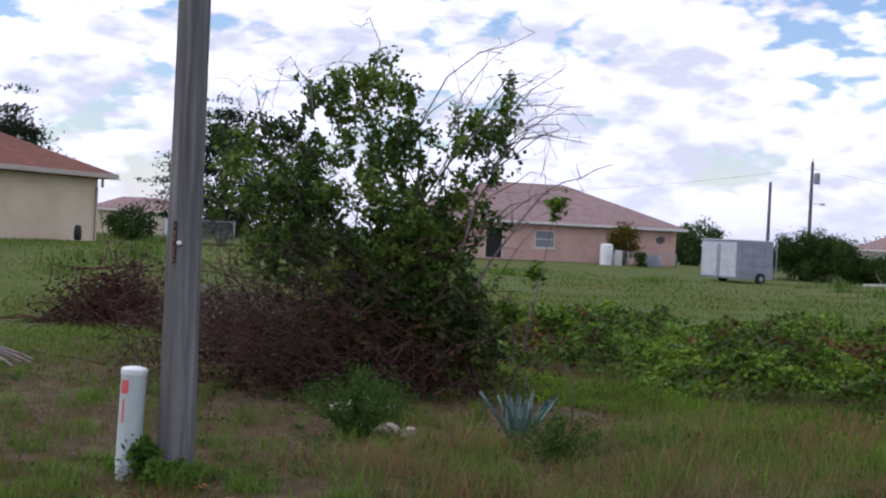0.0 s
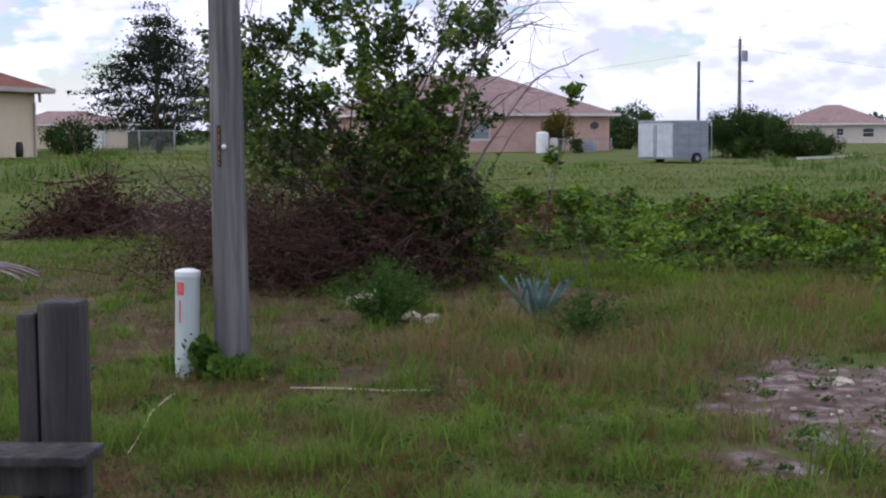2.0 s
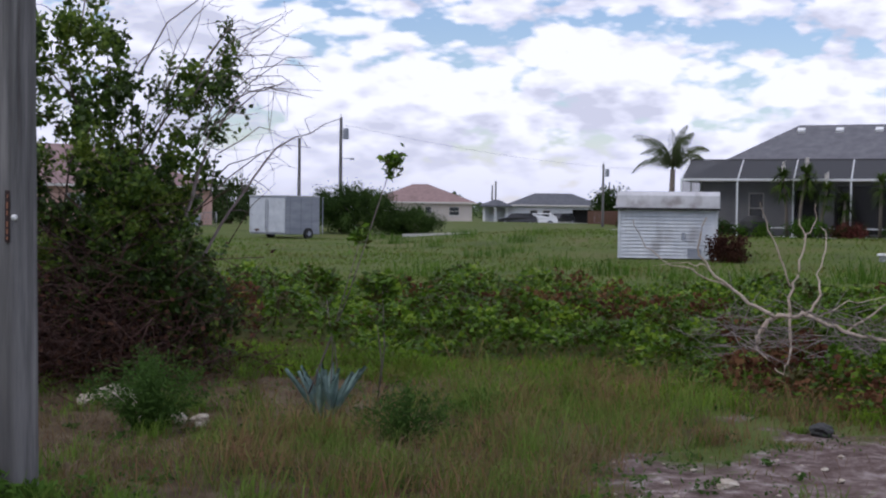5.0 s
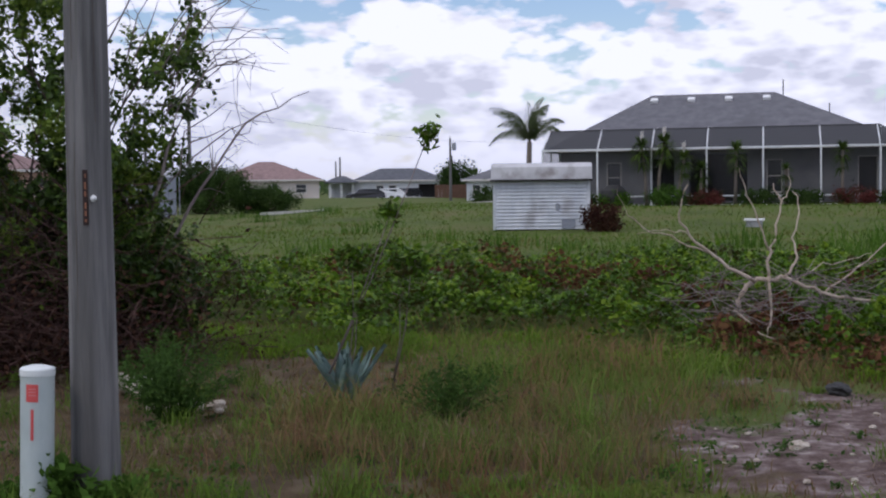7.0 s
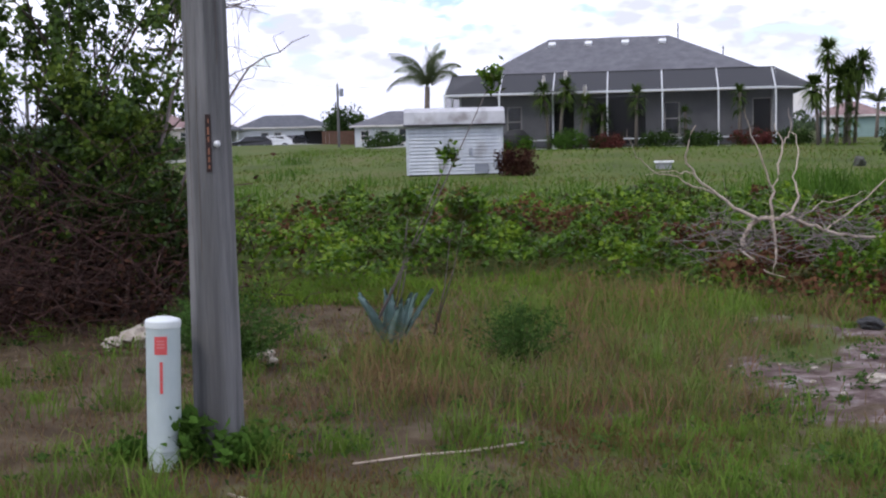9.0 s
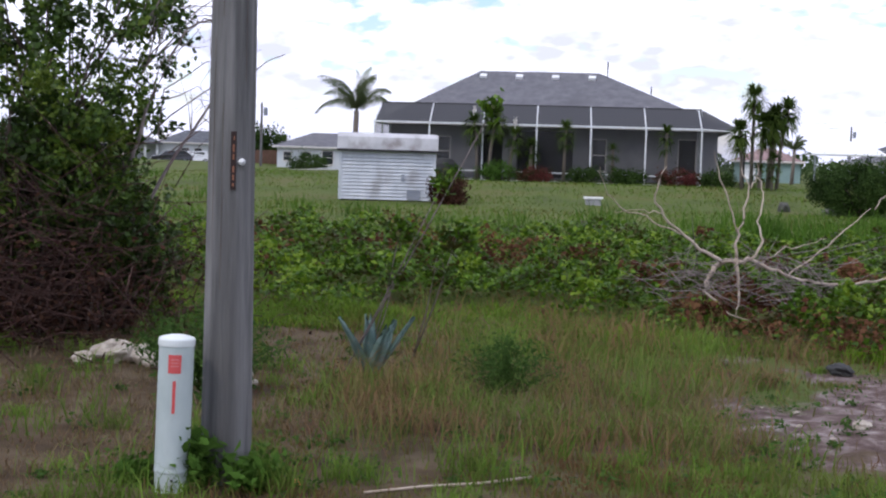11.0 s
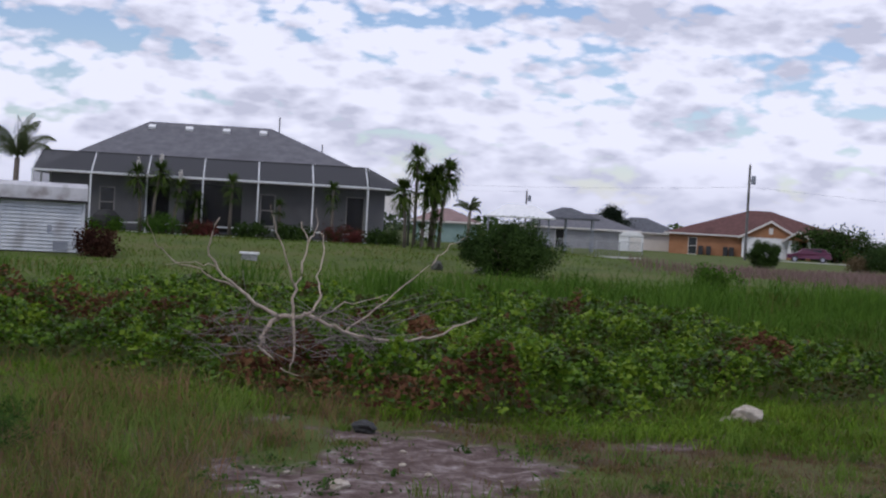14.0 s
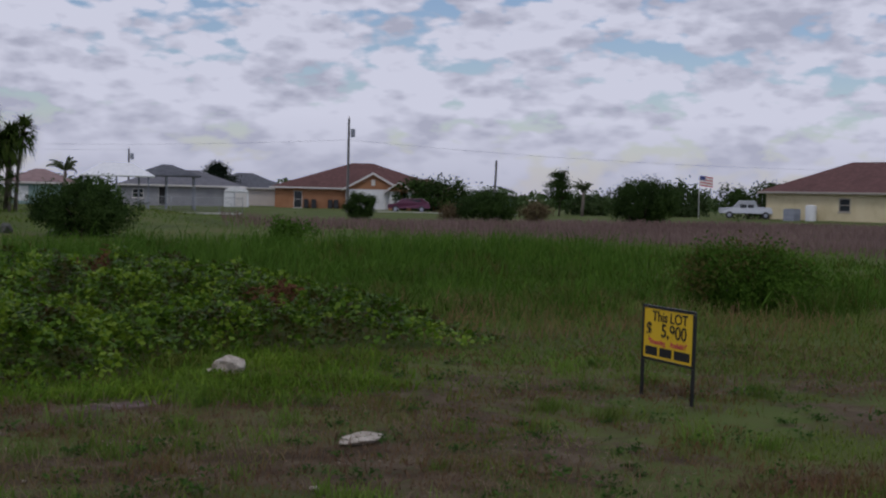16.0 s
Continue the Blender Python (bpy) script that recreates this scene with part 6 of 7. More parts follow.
# palms and yuccas by the grey house
def sword_tuft(c, n, L0, rng, droop=0.6, up=0.5):
    """Sword leaves round a point."""
    out = []
    for k in range(n):
        a = rng.uniform(0, 2 * np.pi)
        e = rng.uniform(-0.5, 1.3) * (1 - 0.3 * droop) + up * 0.3
        d = np.array([math.cos(a) * math.cos(e), math.sin(a) * math.cos(e), math.sin(e)])
        s = np.cross(d, (0, 0, 1.0)); s /= np.linalg.norm(s) + 1e-6
        ln = L0 * rng.uniform(0.7, 1.1)
        w = 0.03 * L0 / 0.6
        p0, p1, p2 = c, c + d * ln * 0.55, c + d * ln - np.array([0, 0, droop * ln * 0.35])
        v = np.array([p0 - s * w * 0.6, p0 + s * w * 0.6, p1 - s * w, p1 + s * w, p2])
        out.append((v, np.array([(0, 1, 3), (0, 3, 2), (2, 3, 4)])))
    return out


def yucca(x, y, stems, label, seed, L0=0.55, n=70, flower=False, group="yuccas by the pool cage"):
    rng = np.random.default_rng(seed)
    ob = base_of("yucca", pose(x, y, float(ground_z(x, y))), label, "yucca", group)
    for dx, h, lean in stems:
        e = np.array([dx + lean * h * 0.2, rng.normal() * 0.1, h])
        v, t = rod([(dx, 0, -0.1), (dx + lean * h * 0.06, 0, h * 0.5), e], [0.09, 0.07, 0.06], 8)
        tr = link("trunk", mesh_np("trunk", v, t), M_PALM_TRUNK, ob)
        pieces = sword_tuft(e, n, L0, rng) + sword_tuft(e - np.array([0, 0, 0.35]), n // 2, L0, rng, 1.3, -0.8) + sword_tuft(e - np.array([0, 0, 0.8]), n // 3, L0 * 0.8, rng, 1.4, -1.2)
        v, t = joined(pieces)
        link("leaf_head", mesh_np("leaf_head", v, t), L_YUCCA, ob)
        if flower:
            fl = clumps_in(0.1, 0.1, h + 0.25, h + 0.75, 60, rng, 0.2) + np.array([e[0], e[1], 0])
            v, t = leaves(fl, 0.1, rng, 0, 0.8)
            link("flower_spike", mesh_np("flower_spike", v, t), M_TRIM, ob, "creamy white flower spike")
    return ob


yucca(-7.55, 61.2, [(0, 2.7, -0.4), (0.5, 2.9, 0.5)], "twin-stemmed yucca with a white flower spike", 1, 0.75, 120, True)
yucca(-6.2, 61.1, [(0.1, 2.2, 0.6)], "leaning yucca with green sword leaves", 2, 0.65, 100, True)
yucca(-5.1, 61.3, [(0, 1.7, 0.0)], "short yucca with reddish sword leaves", 3, 0.6, 90)
yucca(-3.55, 61.0, [(0, 2.5, 0.1)], "thick-trunked yucca with green sword leaves", 4, 0.65, 90)
yucca(-1.35, 61.2, [(0, 1.6, 0)], "bushy yucca clothed in leaves", 5, 0.5, 90)
yucca(1.05, 61.1, [(0, 2.4, 0.0)], "yucca with a drooping head", 6, 0.6, 90)
yucca(4.85, 59.8, [(-0.5, 2.6, -0.3), (-0.1, 4.1, 0.0), (0.25, 2.9, 0.2), (0.6, 3.0, 0.3), (1.0, 3.6, 0.5), (0.75, 3.3, 0.1)], "tall clump of many-stemmed yuccas at the corner of the cage", 7, 0.85, 170)
yucca(5.6, 59.5, [(0, 1.4, 0.2), (-0.5, 0.9, 0)], "low yuccas at the corner of the cage", 8, 0.6, 70)


WIND = -0.12   # the wind bends the fronds


def palm(x, y, h, L0, label, seed, n=20):
    rng = np.random.default_rng(seed)
    ob = base_of("palm_tree", pose(x, y, float(ground_z(x, y))), label, "palm tree")
    v, t = rod([(0, 0, -0.2), (0.1, 0, h * 0.5), (0.15, 0, h)], [0.2, 0.16, 0.14], 10)
    link("trunk", mesh_np("trunk", v, t), M_PALM_TRUNK, ob)
    for k in range(n):
        a = k * 2.4 + rng.normal() * 0.35
        e = 1.55 - 0.75 * k / n + rng.normal() * 0.12
        pts = [np.array([0.15, 0.0, h])]
        for i in range(6):
            el = e - (0.9 + 0.5 * (1.5 - e)) * (i / 5) ** 1.3 * 1.35
            pts.append(pts[-1] + np.array([math.cos(a) * math.cos(el), math.sin(a) * math.cos(el), math.sin(el)]) * L0 / 6)
        pts = np.array(pts)
        pts[:, 0] += WIND * L0 * np.linspace(0, 1, 7) ** 2
        pieces = [rod(pts, np.linspace(0.03, 0.008, 7), 4)]
        side = np.array([-math.sin(a), math.cos(a), 0])
        for i in range(34):
            s = 0.12 + 0.88 * i / 33
            c = np.array([np.interp(s * 6, range(7), pts[:, q]) for q in range(3)])
            fw = np.array([math.cos(a), math.sin(a), -0.2])
            for sg in (-1, 1):
                ln = L0 * 0.24 * math.sin(0.35 + 2.5 * s)
                tip = c + (side * sg * 0.55 + fw * 0.45) * ln - np.array([0, 0, 0.7 * ln])
                w = fw * 0.022
                pieces.append((np.array([c - w, c + w, (c + tip) / 2 + w * 0.8 + np.array([0, 0, 0.05 * ln]), tip]), np.array([(0, 1, 2), (0, 2, 3)])))
        v, t = joined(pieces)
        link("frond", mesh_np("frond", v, t), L_PALM, ob)
    return ob


palm(-16.0, 73.0, 3.4, 2.9, "palm tree with drooping pale green fronds", 1, 15)
palm(14.0, 128, 3.2, 1.8, "small dark palm behind the yuccas", 2, 14)
palm(66.5, 126, 2.6, 1.6, "small dark palm among far trees", 3, 14)
for i, (x, r, h, mt) in enumerate([(-8.9, 0.8, 0.6, L_REED), (-6.6, 0.9, 0.75, L_WEED_BRIGHT), (-4.8, 0.8, 0.5, L_FLOWER), (-2.6, 0.9, 0.65, L_FARBUSH), (-0.6, 0.9, 0.6, L_FARBUSH), (1.6, 0.9, 0.7, L_FLOWER), (3.3, 0.9, 0.6, L_FARBUSH), (-10.6, 0.8, 0.5, L_FARBUSH)]):
    shrub("border_shrub", x, 60.9, r, 0.5, h, 34, 46, 0.12, 0.13, mt, "low border shrub along the pool cage", seed=120 + i, group="border shrubs")
gr = base_of("covered_grill", pose(-9.1, 61.3, float(ground_z(-9.1, 61.3))), "black covered grill beside the pool cage", "grill")
part("cover", lathe([(0.62, 0.0), (0.66, 0.4), (0.6, 0.7), (0.35, 0.92), (0.1, 0.97)], 18), M_BLACK, gr)
ub = base_of("utility_box", pose(-1.65, 45.7, float(ground_z(-1.65, 45.7))), "small box with a white lid in the grass", "utility box")
part("box_body", box(-0.26, 0.26, -0.2, 0.2, -0.05, 0.2), M_GREYWALL, ub)
part("lid", box(-0.33, 0.33, -0.25, 0.25, 0.203, 0.27, 0.01), M_WHITE, ub)
for i, (x, y, a, b, c) in enumerate([(4.8, 46.5, 0.26, 0.2, 0.22), (6.4, 47.2, 0.3, 0.2, 0.1)]):
    o = stone(x, y, a, b, c, 140 + i, "dull concrete block in the rough grass", M_BLOCK, "concrete_block")
    o["category"] = "concrete block"


# carport and small shed
def carport():
    ob = base_of("carport", pose(14.6, 116.6, 0, 0, 0, -8), "white flat carport canopy on thin posts", "carport")
    for x in (0, 2.7, 5.4):
        for y in (0, 4):
            part("post", box(x - 0.05, x + 0.05, y - 0.05, y + 0.05, 0, 2.9), M_GREY_METAL, ob)
    r = part("canopy", hip_roof(bmesh.new(), 5.6, 4.4, 1.15, 0.3, 0.1, (1.5, 4.0)), M_WHITE, ob)
    r.location.z = 2.85
    return ob


carport()
gz_ = base_of("gazebo", pose(19.3, 118.5, 0, 0, 0, -8), "dark-roofed open gazebo with thin posts", "gazebo")
for x in (0.2, 2.6, 5.0):
    for y in (0.2, 3.8):
        part("post", box(x - 0.06, x + 0.06, y - 0.06, y + 0.06, 0, 2.95), M_GREY_METAL, gz_)
part("roof", hip_roof(bmesh.new(), 5.2, 4.0, 0.95, 0.35, 0.12, (2.2, 3.0)), M_ROOF_DARK, gz_).location.z = 3.0
ws = base_of("garden_shed", pose(32.75, 146.2, -0.05, 0, 0, -12), "small white garden shed with a double door", "shed")
part("shed_wall", box(0, 2.7, 0, 2.4, 0, 1.75), M_WHITE, ws)
bm = bmesh.new()
a = [bm.verts.new(p) for p in ((-0.12, -0.12, 1.753), (2.82, -0.12, 1.753), (2.3, -0.12, 2.15), (1.35, -0.12, 2.35), (0.4, -0.12, 2.15))]
b = [bm.verts.new((v.co.x, 2.5, v.co.z)) for v in a]
bm.faces.new(a); bm.faces.new(b[::-1])
for k in range(5):
    bm.faces.new((a[k], b[k], b[(k + 1) % 5], a[(k + 1) % 5]))
part("shed_roof", bm, M_WHITE, ws)
for k in range(2):
    part("shed_door", box(1.2 + k * 0.66, 1.82 + k * 0.66, -0.04, -0.003, 0.08, 1.6), M_TRIM, ws)
part("door_frame", box(1.1, 1.16, -0.05, -0.003, 0.05, 1.7), M_GREY_METAL, ws)
bf = base_of("board_fence", pose(-43.5, 143.2, 0, 0, 0, 15), "brown wooden board fence", "fence")
for k in range(14):
    part("board", box(k * 0.4, k * 0.4 + 0.38, -0.02, 0.02, 0, 1.75), M_FENCEWOOD, bf)


# vehicles
def vehicle(name, m, ln, w, profile, paint, label, category, glass_span, pickup=False):
    """A side profile (x, z) swept across the width with a tumblehome, on four wheels."""
    ob = base_of(name, m, label, category)
    bm = bmesh.new()
    rows = []
    for y, k in ((-w / 2, 1.0), (-w / 2 + 0.12, 1.0), (w / 2 - 0.12, 1.0), (w / 2, 1.0)):
        edge = abs(y) > w / 2 - 0.05
        rows.append([bm.verts.new((x, y * (0.84 if z > 0.95 else 1.0), z - (0.03 if edge and z > 0.5 else 0))) for x, z in profile])
    n = len(profile)
    for p, q in zip(rows, rows[1:]):
        for k in range(n):
            bm.faces.new((p[k], p[(k + 1) % n], q[(k + 1) % n], q[k]))
    bm.faces.new(rows[0][::-1]); bm.faces.new(rows[-1])
    body = part("body", bm, paint, ob)
    for s in (-1, 1):
        for a, b in glass_span:
            part("side_window", box(a, b, s * w * 0.42 + (-0.012 if s < 0 else 0.0), s * w * 0.42 + (0.0 if s < 0 else 0.012), 0.98, 1.33, 0.0), M_GLASS, body)
        for x in (ln * 0.18, ln * 0.8):
            wh = part("wheel", lathe([(0.31, 0), (0.33, 0.03), (0.33, 0.18), (0.31, 0.21)], 20), M_BLACK, ob)
            wh.matrix_local = pose(x, s * (w / 2 - 0.1) - 0.105 + s * 0.03, 0.33, -90, 0, 0)
            part("rim", lathe([(0.19, -0.008), (0.17, 0.218)], 14), M_GREY_METAL, wh)
        part("headlight", box(0.0, 0.08, s * w * 0.36 - 0.12, s * w * 0.36 + 0.12, 0.62, 0.76), M_WHITE, body)
    part("windscreen", box(glass_span[0][0] - 0.3, glass_span[0][0] - 0.02, -w * 0.36, w * 0.36, 1.0, 1.3), M_GLASS, body)
    return ob


SUV = [(0, 0.4), (0, 0.8), (0.9, 0.95), (1.5, 1.42), (3.6, 1.46), (4.3, 1.0), (4.4, 0.45)]
PICKUP = [(0, 0.5), (0, 0.95), (1.3, 1.05), (1.9, 1.7), (3.3, 1.72), (3.6, 1.1), (5.4, 1.08), (5.4, 0.5)]
vehicle("car", pose(47.2, 132.6, float(ground_z(47, 132)) - 0.02, 0, 0, -18), 4.4, 1.75, SUV, M_CAR, "dark plum hatchback parked by the terracotta house", "car", [(1.6, 2.4), (2.5, 3.4)])
vehicle("pickup_truck", pose(72.6, 109.4, float(ground_z(73, 109)), 0, 0, -32), 5.4, 1.85, PICKUP, M_TRUCK, "silver pickup truck parked by the yellow-cream house", "truck", [(1.95, 2.55), (2.65, 3.2)])
vehicle("car", pose(-49.4, 147.0, 0, 0, 0, 75), 4.4, 1.75, SUV, M_CARDARK, "dark car parked before the white house garage", "car", [(1.6, 2.4), (2.5, 3.4)])
vehicle("car", pose(-50.6, 140.2, -0.05, 0, 0, 20), 4.4, 1.75, SUV, M_CARWHITE, "white car parked on the grass", "car", [(1.6, 2.4), (2.5, 3.4)])
vehicle("car", pose(-52.6, 139.0, -0.05, 0, 0, 24), 4.4, 1.75, SUV, M_CARDARK, "dark car parked beside the pale house", "car", [(1.6, 2.4), (2.5, 3.4)])

# the flag
fg = base_of("flagpole", pose(70.5, 109.6, float(ground_z(70.5, 109.6))), "white flagpole with a small striped flag", "flagpole")
v, t = rod([(0, 0, 0), (0, 0, 4.2)], [0.04, 0.025], 8)
link("pole", mesh_np("pole", v, t), M_WHITE, fg)
fl = base_of("flag", Matrix(), "", "")
fl.parent = fg
fl.matrix_world = pose(70.5, 109.6, float(ground_z(70.5, 109.6)) + 3.1, 0, 0, -32)
for k in range(7):
    u = np.linspace(0.03, 1.25, 9)
    up = 0.07 * np.sin(u * 5) - 0.12 * u
    z0 = 0.14 * k
    if k >= 4:
        u = np.linspace(0.55, 1.25, 6)
        up = 0.07 * np.sin(u * 5) - 0.12 * u
    vv = np.concatenate([np.stack([u, up, z0 - 0.15 * u], 1), np.stack([u, up, z0 + 0.137 - 0.15 * u], 1)])
    m_ = len(u)
    q = [(i, i + 1, m_ + i + 1, m_ + i) for i in range(m_ - 1)]
    link("stripe", mesh_np("stripe", vv, q), M_RED_PALE if k % 2 == 0 else M_WHITE, fl)
u = np.linspace(0.03, 0.548, 5)
up = 0.07 * np.sin(u * 5) - 0.12 * u
vv = np.concatenate([np.stack([u, up, 0.56 - 0.15 * u], 1), np.stack([u, up, 0.97 - 0.15 * u], 1)])
link("canton", mesh_np("canton", vv, [(i, i + 1, 6 + i - 0, 5 + i) for i in range(4)]), mat_plain("flag_blue", (0.05, 0.06, 0.2), 0.8), fl)


# far drives and the street
def slab(name, pts, material, label, z=0.02):
    vv = [(x, y, float(ground_z(x, y)) + z) for x, y in pts]
    vv += [(x, y, zz - 0.3) for x, y, zz in vv]
    n = len(pts)
    bm = bmesh.new()
    top = [bm.verts.new(p) for p in vv[:n]]
    bot = [bm.verts.new(p) for p in vv[n:]]
    bm.faces.new(top); bm.faces.new(bot[::-1])
    for k in range(n):
        bm.faces.new((top[k], bot[k], bot[(k + 1) % n], top[(k + 1) % n]))
    me = bpy.data.meshes.new(name)
    bm.normal_update(); bm.to_mesh(me); bm.free()
    return tagged(link(name, me, material), label, "drive", kind="structure")


slab("drive_1", [(-24, 80.5), (-19.5, 82), (-19, 84.5), (-25, 83)], M_CONCRETE, "pale concrete drive slab across the field", 0.2)
slab("drive_2", [(15, 94.5), (23.5, 95.5), (23.3, 98.2), (14.8, 97)], M_CONCRETE, "pale concrete drive by the carport", 0.1)
slab("drive_3", [(44, 129), (58, 124), (60, 128), (46, 133.5)], M_CONCRETE, "pale concrete drive of the terracotta house", 0.05)
slab("drive_4", [(-52, 142), (-46, 144), (-47.5, 157), (-53, 155)], M_CONCRETE, "pale concrete drive of the white house", 0.05)
slab("drive_5", [(-31, 70), (-27.5, 70.8), (-27.7, 72.2), (-31.2, 71.4)], M_CONCRETE, "pale slab beside the trailer", 0.18)


# ---- grass and creeper ----
def polar(n, r0, r1, a0, a1, rng, cx=1.8, cy=-0.2):
    """Points thinning out with distance, seen from the verge; azimuths in degrees right of +y."""
    r = r0 * (r1 / r0) ** rng.random(n)
    a = np.radians(rng.uniform(a0, a1, n))
    return cx + np.sin(a) * r, cy + np.cos(a) * r, r


def tall_zone(x, y):
    left = smooth01((y - 6.0 - 0.5 * vnoise(x * 0.9, y * 0.9, 21)) / 0.7) * smooth01((1.0 - x + 0.25 * (y - 8)) / 0.6) * smooth01((x + 2.6) / 1.0)
    right = smooth01((y - 12.6 - 0.8 * vnoise(x * 0.5, y * 0.5, 22)) / 1.2) * smooth01((x - 2.5) / 2)
    back = smooth01((y - 9.5 - 2 * vnoise(x * 0.5, y * 0.5, 23)) / 2.0) * smooth01((-6.5 - x) / 2)
    return np.maximum(np.maximum(left, right), back)


def scatter_grass(name, n, r0, r1, a0, a1, seed, keep, height, width, lean, material, label):
    rng = np.random.default_rng(seed)
    x, y, r = polar(n, r0, r1, a0, a1, rng)
    # tufts: blades draw together
    tx, ty = vnoise(x * 3.1, y * 3.1, seed + 1) - 0.5, vnoise(x * 3.1, y * 3.1, seed + 2) - 0.5
    pull = 0.18 * smooth01((17 - r) / 6)
    x, y = x + tx * pull, y + ty * pull
    k = rng.random(n) < keep(x, y, rng)
    x, y, r = x[k], y[k], r[k]
    h = height(x, y, rng)
    root = np.stack([x, y, ground_z(x, y) - 0.01], 1)
    v, t = blades(root, h, width(r) * rng.uniform(0.6, 1.3, len(x)), rng.uniform(*lean, len(x)), rng)
    tagged(link(name, mesh_np(name, v, t), material), label, "grass", kind="stuff")


def open_sand(x, y):
    return np.clip(1 - 1.9 * np.clip(sand_cover(x, y) - 0.15, 0, 1) + 0.9 * smooth01((vnoise(x * 2.2, y * 2.2, 31) - 0.62) / 0.15), 0.03, 1)


scatter_grass("lawn_grass", 330000, 2.6, 16, -75, 60, 201, lambda x, y, g: (1 - tall_zone(x, y)) * (1 - 0.82 * smooth01((-1.6 - x) / 1.5) * smooth01((12 - y) / 2)) * open_sand(x, y) * (0.1 + 0.9 * smooth01((vnoise(x * 1.5, y * 1.5, 32) - 0.15) / 0.5)) * (1 - 0.8 * vine_cover(x, y)),
              lambda x, y, g: g.uniform(0.03, 0.09, len(x)) * (1 - 0.35 * smooth01((x - 2.5) / 1.5)) * (0.4 + 0.8 * vnoise(x * 1.1, y * 1.1, 33) + 1.6 * vnoise(x * 3.3, y * 3.3, 29) ** 3), lambda r: 0.0035 + 0.0006 * r, (0.2, 1.1), L_GRASS, "short patchy mown grass")
scatter_grass("dry_thatch", 150000, 2.6, 16, -75, 60, 202, lambda x, y, g: open_sand(x, y) * np.maximum(smooth01((vnoise(x * 0.8, y * 0.8, 34) - 0.38) / 0.3), 0.75 * smooth01((-1.6 - x) / 1.5)) * (1 - 0.8 * vine_cover(x, y)),
              lambda x, y, g: g.uniform(0.03, 0.12, len(x)) + 0.16 * tall_zone(x, y) * g.random(len(x)), lambda r: 0.003 + 0.0005 * r, (0.5, 1.4), L_DRY, "brown dry thatch among the grass")
scatter_grass("tall_grass", 230000, 6.0, 20, -75, 60, 203, lambda x, y, g: tall_zone(x, y) * open_sand(x, y) * (0.15 + 0.85 * vnoise(x * 2.1, y * 2.1, 35)) * (1 - 0.7 * vine_cover(x, y)),
              lambda x, y, g: g.uniform(0.10, 0.36, len(x)) * (0.3 + 0.7 * vnoise(x * 0.9, y * 0.9, 36) + 1.1 * vnoise(x * 2.7, y * 2.7, 39) ** 3), lambda r: 0.0028 + 0.0004 * r, (0.3, 1.3), L_TALL, "tall rank grass, green and straw-coloured")
scatter_grass("field_grass", 280000, 13, 75, -80, 62, 204, lambda x, y, g: (1 - 0.85 * vine_cover(x, y)) * (0.4 + 0.6 * vnoise(x * 0.5, y * 0.5, 37)),
              lambda x, y, g: g.uniform(0.04, 0.15, len(x)) * (0.5 + 0.9 * vnoise(x * 0.35, y * 0.35, 38)), lambda r: 0.005 + 0.0007 * r, (0.5, 1.6), L_FIELD, "knee-high field grass over the lot")


scatter_grass("rank_grass", 120000, 12, 40, 0, 52, 211, lambda x, y, g: smooth01((y - 14.2 - 2.0 * vnoise(x * 0.5, y * 0.5, 62)) / 1.5) * smooth01((x - 3.2) / 2) * smooth01((40 - y) / 8) * (1 - 0.6 * vine_cover(x, y)) * (0.15 + 0.85 * vnoise(x * 0.8, y * 0.8, 63)),
              lambda x, y, g: g.uniform(0.12, 0.5, len(x)) * (0.2 + 0.6 * vnoise(x * 0.4, y * 0.4, 64) + 1.2 * vnoise(x * 1.2, y * 1.2, 65) ** 2), lambda r: 0.006 + 0.0005 * r, (0.3, 1.6), L_RANK, "dark rank grass and weeds behind the creeper")
scatter_grass("fringe_grass", 150000, 8.5, 16, -42, 32, 214, lambda x, y, g: smooth01((y - 9.9 + 0.10 * np.clip(x, -6, 6) - 0.9 * vnoise(x * 1.3, y * 1.3, 81)) / 0.5) * smooth01((13.2 + 1.2 * smooth01((x - 3.5) / 2) - y) / 0.8) * (1 - 0.85 * vine_cover(x, y)) * smooth01((6.8 - x) / 1.5) * open_sand(x, y) * (0.2 + 0.8 * vnoise(x * 2.6, y * 2.6, 82)),
              lambda x, y, g: g.uniform(0.06, 0.2, len(x)) * (0.4 + 1.1 * vnoise(x * 1.6, y * 1.6, 83)), lambda r: 0.006 + 0.0007 * r, (0.4, 1.5), L_FRINGE, "fresh green low weeds in front of the creeper")
scatter_grass("verge_grass", 70000, 0.4, 5.0, 55, 300, 212, lambda x, y, g: 0.15 + 0.85 * vnoise(x * 1.5, y * 1.5, 32), lambda x, y, g: g.uniform(0.03, 0.08, len(x)), lambda r: 0.005 + 0.0006 * r, (0.2, 1.1), L_GRASS, "short mown grass on the verge")
scatter_grass("verge_grass", 25000, 0.3, 2.7, -76, 61, 213, lambda x, y, g: 0.15 + 0.85 * vnoise(x * 1.5, y * 1.5, 32), lambda x, y, g: g.uniform(0.03, 0.08, len(x)), lambda r: 0.005 + 0.0006 * r, (0.2, 1.1), L_GRASS, "short mown grass on the verge")


